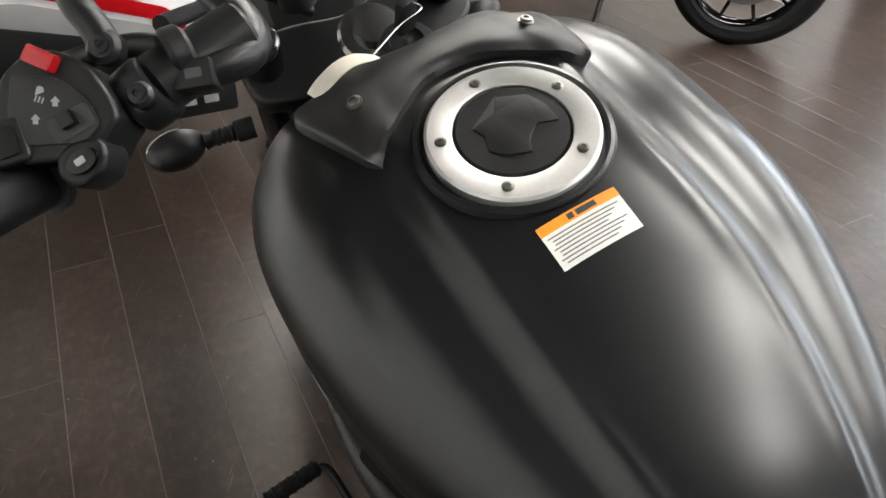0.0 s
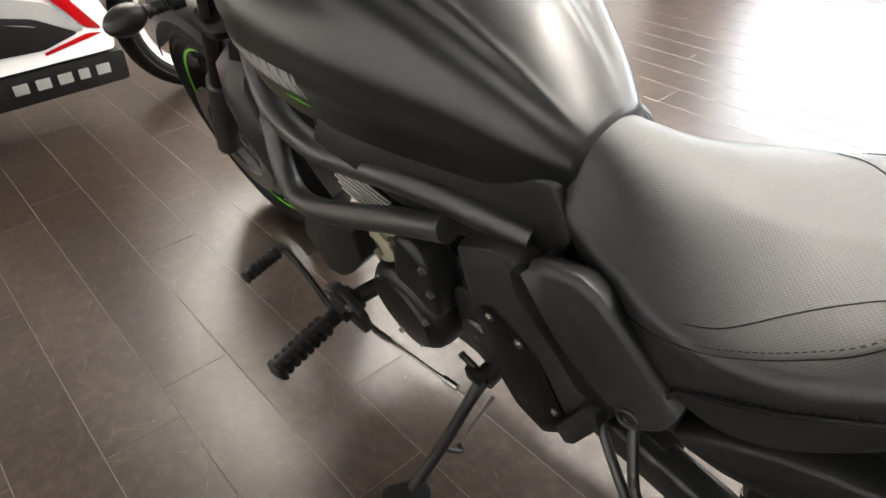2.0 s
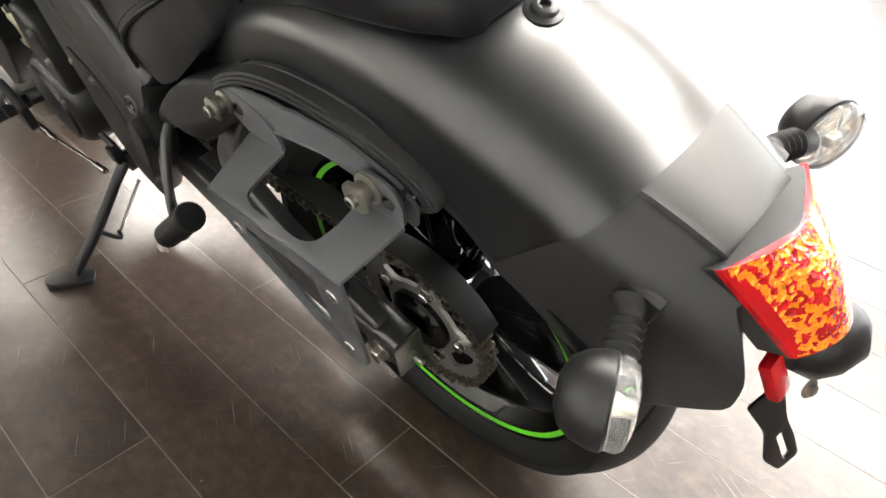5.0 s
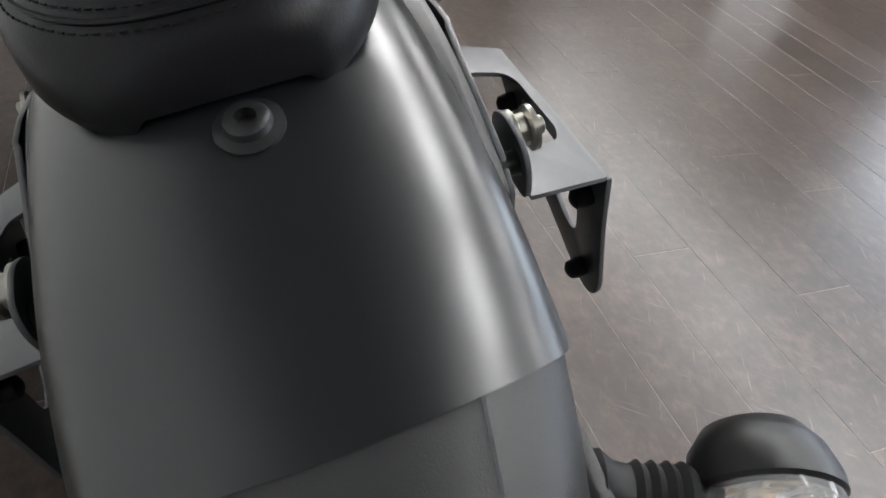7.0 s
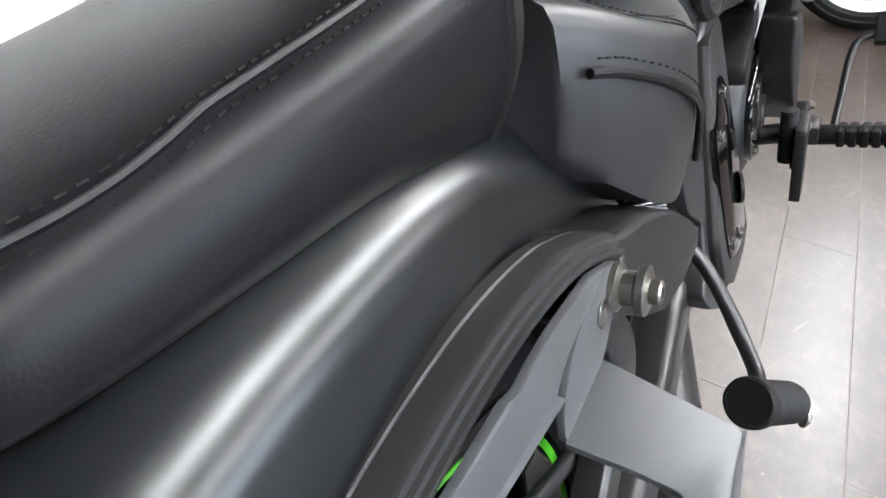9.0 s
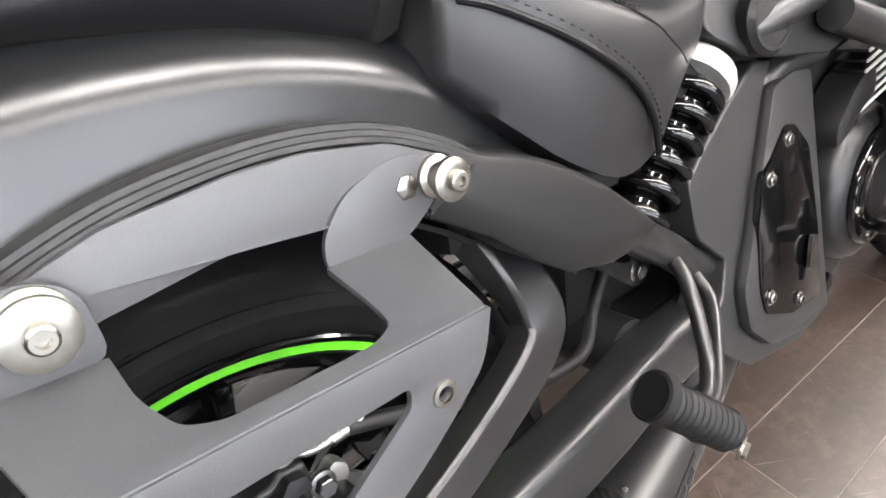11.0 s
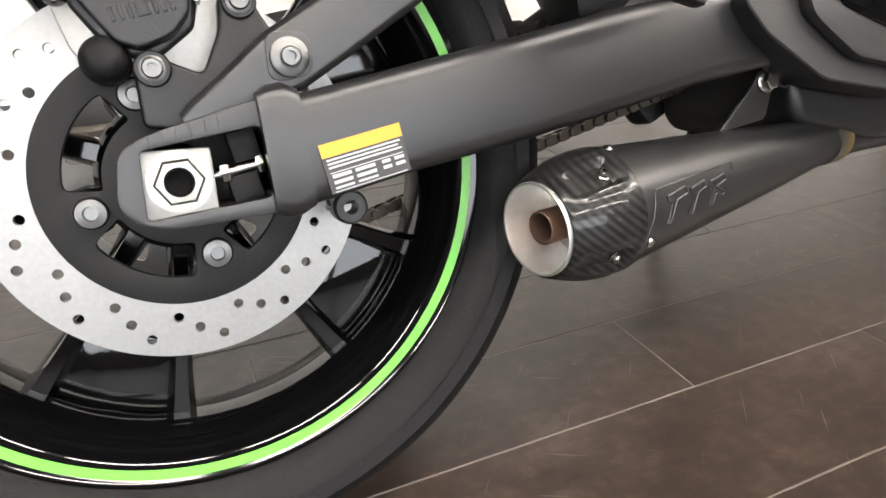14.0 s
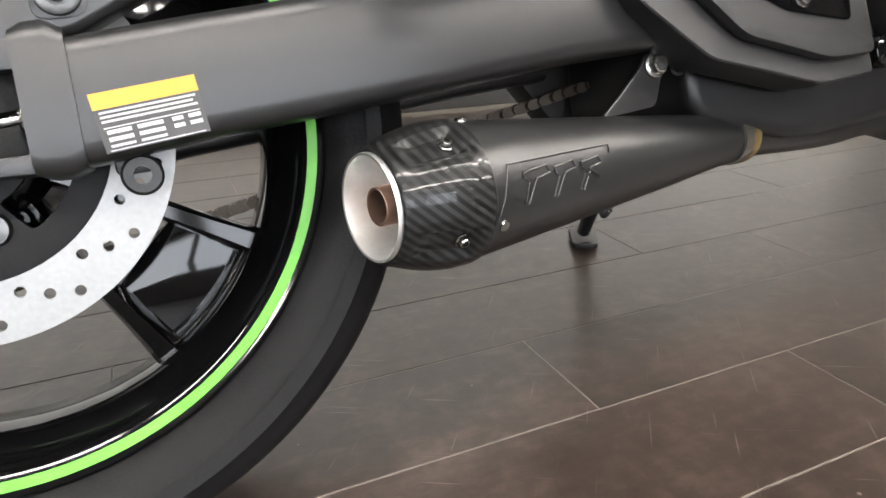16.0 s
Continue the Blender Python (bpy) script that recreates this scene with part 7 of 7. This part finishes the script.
swp("turn_recess", face(turned(0.025, 0.014, 0.0005, -0.003, 30), 0.0022, 0.0028, 0, 0.003), INK)
swp("turn_slider", face(turned(0.009, 0.0085, 0.0, -0.002, 30), 0.0028, 0.0085, 0.0015, 0.001), GLOSS)
swp("horn_pod", face([(0.000, -0.014), (0.016, -0.010), (0.021, -0.018), (0.019, -0.031), (0.004, -0.041), (-0.007, -0.034), (-0.008, -0.022)], -0.026, 0.004, 0.004, 0.006, 3), PLASTIC)
swp("horn_button", face([(0.009 + 0.0100 * math.cos(a) * 0.82 - 0.0065 * math.sin(a) * 0.57, -0.025 + 0.0100 * math.cos(a) * 0.57 + 0.0065 * math.sin(a) * 0.82) for a in [2 * math.pi * k / 24 for k in range(24)]], 0.004, 0.0085, 0.0018, 0), GLOSS, "glossy oval horn button")
swp("horn_mark", face(turned(0.006, 0.004, 0.0085, -0.0252, 33), 0.0085, 0.0088, 0, 0.001), SILVERPAINT)
swp("hazard_pod", face(turned(0.022, 0.026, -0.036, -0.014, 20), -0.02, 0.003, 0.003, 0.004, 3), PLASTIC)
swp("hazard_button", face(turned(0.013, 0.018, -0.036, -0.014, 20), 0.003, 0.005, 0.001, 0.003), GRIP)
for x, y, deg in ((-0.0085, 0.009, 20), (-0.0195, -0.001, 20)):
    swp("printed_arrow", join(face([(x - 0.0028, y), (x, y + 0.003), (x + 0.0028, y)], 0.0022, 0.0025, 0, 0), face(turned(0.003, 0.0026, x, y - 0.0014, 0), 0.0022, 0.0025, 0, 0)), SILVERPAINT)
swp("printed_lamp_mark", join(face([(-0.0200, 0.0125), (-0.0145, 0.0145), (-0.0155, 0.0175), (-0.0185, 0.0178)], 0.0022, 0.0025, 0, 0.001), *[face(turned(0.0035, 0.0007, -0.0195 + 0.002 * k, 0.0108 - 0.0006 * k, 70), 0.0022, 0.0025, 0, 0) for k in range(3)]), SILVERPAINT)
barv = Vector((0.034, 0.024, -0.024)) - Vector((-0.036, -0.030, -0.035))
swp("clamp_collar", lathe([(0.012, 0), (0.0200, 0), (0.0215, 0.003), (0.0215, 0.018), (0.0200, 0.021), (0.012, 0.021)], 32, (0.020, 0.014, -0.033), barv), DARKMETAL)
swp("lever_perch", join(rod((0.040, 0.043, -0.030), (0.052, 0.050, -0.036), 0.0165, 24, 0.003), rod((0.014, 0.043, -0.018), (0.014, 0.043, -0.004), 0.0105, 24, 0.003), rod((0.034, 0.0155, -0.022), (0.034, 0.0155, -0.006), 0.0080, 20, 0.003)), DARKMETAL)
swp("clamp_body", rod((0.030, 0.026, -0.036), (0.082, 0.070, -0.056), 0.0190, 28, 0.003), DARKMETAL)
swp("perch_bolt", hexbolt((0.014, 0.043, -0.0042), (0, 0, 1), 0.0052, 0.002, 1.3, True), DARKMETAL)
swp("perch_bolt", hexbolt((0.034, 0.0155, -0.0062), (0, 0, 1), 0.0046, 0.002, 1.3, True), DARKMETAL)
swp("mirror_stem", tube([(0.014, 0.043, -0.012), (0.006, 0.056, -0.012), (-0.006, 0.075, -0.010), (-0.016, 0.12, -0.02)], 0.0095, 16), DARKMETAL)
swp("clutch_lever", tube([(0.045, 0.050, -0.045), (0.01, 0.058, -0.055), (-0.04, 0.045, -0.06), (-0.085, 0.015, -0.06)], 0.008, 12), DARKMETAL)
swp("clutch_switch", face(turned(0.024, 0.018, 0.058, 0.032, 10), -0.046, -0.024, 0.002, 0.002), PLASTIC)
swp("moulded_mark", face(turned(0.010, 0.006, 0.059, 0.032, 10), -0.024, -0.0235, 0, 0.001), GREYCOAT)
part("bar_cable", tube([(0.98, 0.16, 1.060), (1.05, 0.12, 1.035), (1.12, 0.08, 1.01), (1.15, 0.03, 0.96)], 0.006, 10), GRIP, bar, "black control cable")
part("bar_cable", tube([(0.95, 0.19, 1.050), (1.05, 0.135, 1.01), (1.14, 0.11, 0.95), (1.13, 0.07, 0.86)], 0.007, 10), GRIP, bar)
inst = part("instrument", put(plate(rounded([(-0.055, -0.085), (0.05, -0.07), (0.065, 0), (0.05, 0.07), (-0.055, 0.085)], 0.025), -0.02, 0.02, bevel=0.008, seg=3), Matrix.Translation((1.155, 0.0, 1.085)) @ pose(0, 0, 0, 0, -30, 0) @ pose(0, 0, 0, 90, 0, 0)), GLOSS, bike, "black round-edged instrument housing")
part("clutch_cover_right", box((0.890, -0.215, 1.075), (0.05, 0.07, 0.045), 0.010, (0, 0, -30)), PLASTIC, bar)

# front indicators on the fork: flattened teardrops on ribbed stalks
for sgn in (1, -1):
    M = Matrix.Diagonal((1, sgn, 1, 1))
    p0, pc = Vector((1.285, 0.118, 0.800)), Vector((1.299, 0.214, 0.808))
    ax = (pc - p0).normalized()
    ind = part("indicator", put(lathe([(0, 0), (0.014, 0), (0.014, 0.022), (0.011, 0.024)] + [(0.0092 + (0.0022 if k % 2 else 0), 0.024 + 0.0032 * k) for k in range(8)] + [(0.009, 0.052), (0.012, 0.062), (0, 0.066)], 20, p0, ax), M), GRIP, bike, "black front indicator with a clear lens")
    oval = Matrix.Translation(pc) @ Matrix.Diagonal((1, 1.5, 1, 1))
    part("housing", put(lathe([(0.0, 0.030), (0.010, 0.0285), (0.018, 0.022), (0.0225, 0.012), (0.0240, 0.0), (0.022, -0.002), (0, -0.002)], 32, (0, 0, 0), (-1, -0.05, 0.05)), M @ oval), PLASTIC, ind)
    part("lens", put(lathe([(0.0238, 0.0), (0.0238, 0.005), (0.020, 0.010), (0.011, 0.0135), (0, 0.0145)], 32, (0, 0, 0), (1, 0.05, -0.05)), M @ oval), CLEAR, ind, "clear lens")
    part("reflector", put(lathe([(0.0215, 0.001), (0.012, 0.003), (0, 0.003)], 24, (0, 0, 0), (1, 0.05, -0.05)), M @ oval), CHROME_REFL, ind)
part("headlamp", lathe([(0, -0.10), (0.05, -0.095), (0.085, -0.06), (0.095, 0.0), (0.09, 0.03), (0, 0.045)], 40, (1.36, 0, 0.90), (0.94, 0, -0.2)), PLASTIC, bike, "black headlamp")
part("front_fender", sweep([(FW[0] + 0.345 * math.cos(radians(a)), FW[1], FW[2] + 0.345 * math.sin(radians(a))) for a in range(30, 172, 6)], [(-0.068, -0.030), (-0.060, -0.004), (-0.035, 0.006), (0, 0.009), (0.035, 0.006), (0.060, -0.004), (0.068, -0.030), (0.064, -0.030), (0.056, -0.007), (0, 0.005), (-0.056, -0.007), (-0.064, -0.030)]), PAINT, bike, "satin black front mudguard")


# ---- other motorcycles and a counter further off ----
def far_wheel(parent, c, R, w, rim, rim_mat, axis, caliper_mat):
    """Wheel of a parked motorcycle with tyre, rim, spokes, disc and caliper; axis is its axle."""
    a = Vector(axis).normalized()
    tyre = part("tyre", lathe([(r, y) for r, y in tyre_profile(R, w, rim, w * 0.36)], 72, c, a), RUBBER, parent, "black road tyre")
    rm = part("rim", lathe([(rim, -w * 0.36), (rim, w * 0.36), (rim - 0.012, w * 0.33), (rim - 0.03, w * 0.12), (rim - 0.03, -w * 0.12), (rim - 0.012, -w * 0.33)], 72, c, a, closed=True), rim_mat, parent)
    e1_ = a.cross(Vector((0, 0, 1))).normalized()
    e2_ = e1_.cross(a)
    for k in range(10):
        t = 2 * math.pi * k / 10
        d_ = e1_ * math.cos(t) + e2_ * math.sin(t)
        part("spoke", rod(Vector(c) + d_ * 0.03, Vector(c) + d_ * (rim - 0.02), 0.011, 8, r2=0.008), rim_mat, parent)
    part("hub", rod(Vector(c) - a * 0.05, Vector(c) + a * 0.05, 0.036, 20), caliper_mat, parent)
    for sg in (-1, 1):
        part("brake_disc", lathe([(0.105, 0), (0.15, 0), (0.15, 0.005), (0.105, 0.005)], 48, Vector(c) + a * (sg * 0.062), a * sg, closed=True), DISC, parent)
        part("caliper", box(Vector(c) + a * (sg * 0.072) + e2_ * 0.11 + e1_ * 0.06, (0.05, 0.11, 0.08), 0.01), caliper_mat, parent, "gold-coloured brake caliper")
    return tyre


# white, red and black faired motorcycle across the bike's nose
tour = tagged(empty("faired_motorcycle", pose(2.74, -0.245, 0)), "white, red and black faired motorcycle with white wheel", "motorcycle")
far_wheel(tour, (0, 0, 0.305), 0.305, 0.12, 0.232, GLOSSWHITE, (1, 0, 0.0), GOLD)
for sg in (-1, 1):
    part("fork_leg", rod((sg * 0.095, 0, 0.31), (sg * 0.095, 0.30, 0.88), 0.028, 20), GLOSS, tour)
part("front_mudguard", sweep([(0, 0.335 * math.cos(radians(a)), 0.305 + 0.335 * math.sin(radians(a))) for a in range(20, 130, 8)], [(-0.075, -0.04), (-0.06, 0.0), (0, 0.01), (0.06, 0.0), (0.075, -0.04), (0.068, -0.04), (0, 0.004), (-0.068, -0.04)], up=(0, 0, 1)), GLOSSWHITE, tour)
fx = -0.275


def fair_plate(poly, t0, t1, material, name, label=""):
    """Panel on the near side, outlined along the machine and upward."""
    small = name == "badge_block"
    bm = plate(rounded(poly, 0.003 if small else 0.015, 3), 0, t1 - t0, bevel=0.0008 if small else 0.004)
    for v in bm.verts:
        y_, th, z_ = v.co
        v.co = (fx - t0 - th + 0.10 * max(0, (0.45 - z_)) + 0.04 * (y_ - 0.6) ** 2, y_, z_)
    part(name, bm, material, tour, label)


fair_plate([(0.40, 0.325), (0.385, 0.42), (0.46, 0.62), (0.52, 0.86), (1.30, 0.95), (1.45, 0.60), (1.30, 0.31)], 0.0, 0.06, GLOSSWHITE, "side_fairing", "white side fairing")
fair_plate([(0.42, 0.395), (0.52, 0.545), (0.85, 0.66), (1.10, 0.63), (0.85, 0.615), (0.545, 0.515), (0.47, 0.41)], 0.06, 0.064, RED, "red_stripe", "red stripe")
fair_plate([(0.47, 0.405), (0.55, 0.50), (0.85, 0.595), (1.05, 0.60), (1.0, 0.56), (0.60, 0.44), (0.50, 0.40)], 0.06, 0.063, SILVERPAINT, "grey_stripe")
fair_plate([(0.49, 0.400), (0.60, 0.465), (1.0, 0.565), (1.2, 0.50), (1.0, 0.385), (0.60, 0.37)], 0.06, 0.066, PLASTIC, "dark_panel")
fair_plate([(0.42, 0.385), (0.60, 0.352), (0.60, 0.362), (0.47, 0.392)], 0.06, 0.064, RED, "red_edge")
fair_plate([(0.56, 0.58), (0.70, 0.665), (0.72, 0.650), (0.60, 0.575)], 0.06, 0.064, INK, "vent")
fair_plate([(0.375, 0.215), (0.375, 0.315), (1.30, 0.300), (1.42, 0.26), (1.35, 0.20)], 0.0, 0.052, PLASTIC, "belly_pan", "black belly pan")
yb = 0.43
for w_ in (0.052, 0.040, 0.052, 0.052, 0.052):
    fair_plate([(yb, 0.252), (yb + w_ * 0.8, 0.252), (yb + w_ * 0.8, 0.285), (yb, 0.285)], 0.052, 0.0545, SILVERPAINT, "badge_block")
    yb += w_ + 0.012
part("engine_block", box((0.05, 0.62, 0.48), (0.36, 0.55, 0.45), 0.03), DARKMETAL, tour)
part("rear_stand", join(rod((-0.2, 0.95, 0.0), (-0.2, 0.80, 0.32), 0.015), rod((0.2, 0.95, 0.0), (0.2, 0.80, 0.32), 0.015), rod((-0.2, 0.95, 0.012), (0.2, 0.95, 0.012), 0.012)), DARKMETAL, tour)

# the front wheel and fork of a dark motorcycle beyond
dark = tagged(empty("dark_motorcycle", pose(2.62, -2.24, 0, 0, 0, 40)), "dark motorcycle with black spoked front wheel, parked", "motorcycle")
far_wheel(dark, (0, 0, 0.352), 0.352, 0.12, 0.262, GLOSS, (0, 1, 0.0), DARKMETAL)
for sg in (-1, 1):
    part("fork_leg", rod((0.0, sg * 0.095, 0.35), (0.36, sg * 0.095, 0.98), 0.027, 20), DARKMETAL, dark)
part("front_mudguard", sweep([(0.385 * math.cos(radians(a)), 0, 0.352 + 0.385 * math.sin(radians(a))) for a in range(40, 150, 8)], [(-0.07, -0.04), (-0.055, 0.0), (0, 0.01), (0.055, 0.0), (0.07, -0.04), (0.063, -0.04), (0, 0.004), (-0.063, -0.04)]), GLOSS, dark)
part("engine_block", box((0.72, 0, 0.52), (0.5, 0.36, 0.52), 0.04), DARKMETAL, dark)
part("side_stand", rod((0.60, 0.15, 0.30), (0.62, 0.34, 0.0), 0.014), DARKMETAL, dark)

# pale display counter at the far side
ctr = tagged(empty("display_counter", pose(3.65, -3.30, 0)), "pale grey display counter standing on the floor", "counter")
part("body", box((0, 0, 0.42), (1.5, 0.6, 0.84), 0.008), WHITE, ctr)
part("top", box((0, 0, 0.86), (1.56, 0.66, 0.04), 0.006), GLOSSWHITE, ctr)
part("plinth", box((0, 0, 0.03), (1.44, 0.54, 0.06), 0.003), INK, ctr)

# ---- floor planks ----
JOINT = {2: 1.27, 1: 1.755, 0: 1.003, -1: 0.48, -2: 0.742, -3: 1.252, -4: 0.647, -5: 0.532, -6: 0.409, -7: 0.86, -8: 1.20, -9: 1.69}
PW, PL = 0.150, 0.97
rng = random.Random(4)
plank_me = None
far = []
for k in range(-41, 10):
    y0 = 0.128 + k * PW
    jx = JOINT.get(k, rng.uniform(0, PL))
    i0 = int((X0 - jx) / PL) - 1
    for i in range(i0, i0 + 17):
        xa = jx + i * PL
        if xa + PL < X0 or xa > X1 or y0 < Y0 or y0 + PW > Y1 + 0.01:
            continue
        if -0.6 < xa + PL and xa < 3.6 and -2.4 < y0 < 1.4:
            if plank_me is None:
                b0 = box((PL / 2, PW / 2, -0.005), (PL - 0.0018, PW - 0.0018, 0.010), 0.0004, seg=1)
                ob = link_mesh("plank", b0, PLANK, 0)
                plank_me = ob.data
            else:
                ob = new("plank", plank_me)
            ob.parent = floor
            ob.location = (xa, y0, rng.uniform(-0.0002, 0.0002))
        else:
            far.append((xa, y0))
b1 = bmesh.new()
for xa, y0 in far:
    vs = [b1.verts.new((xa + a, y0 + b, c)) for c in (-0.01, 0.0) for a, b in ((0.0009, 0.0009), (PL - 0.0009, 0.0009), (PL - 0.0009, PW - 0.0009), (0.0009, PW - 0.0009))]
    b1.faces.new(vs[4:])
    for q in range(4):
        b1.faces.new((vs[q], vs[(q + 1) % 4], vs[4 + (q + 1) % 4], vs[4 + q]))
fp = part("far_planks", b1, PLANK, floor, smooth=0)
fp["kind"] = "stuff"
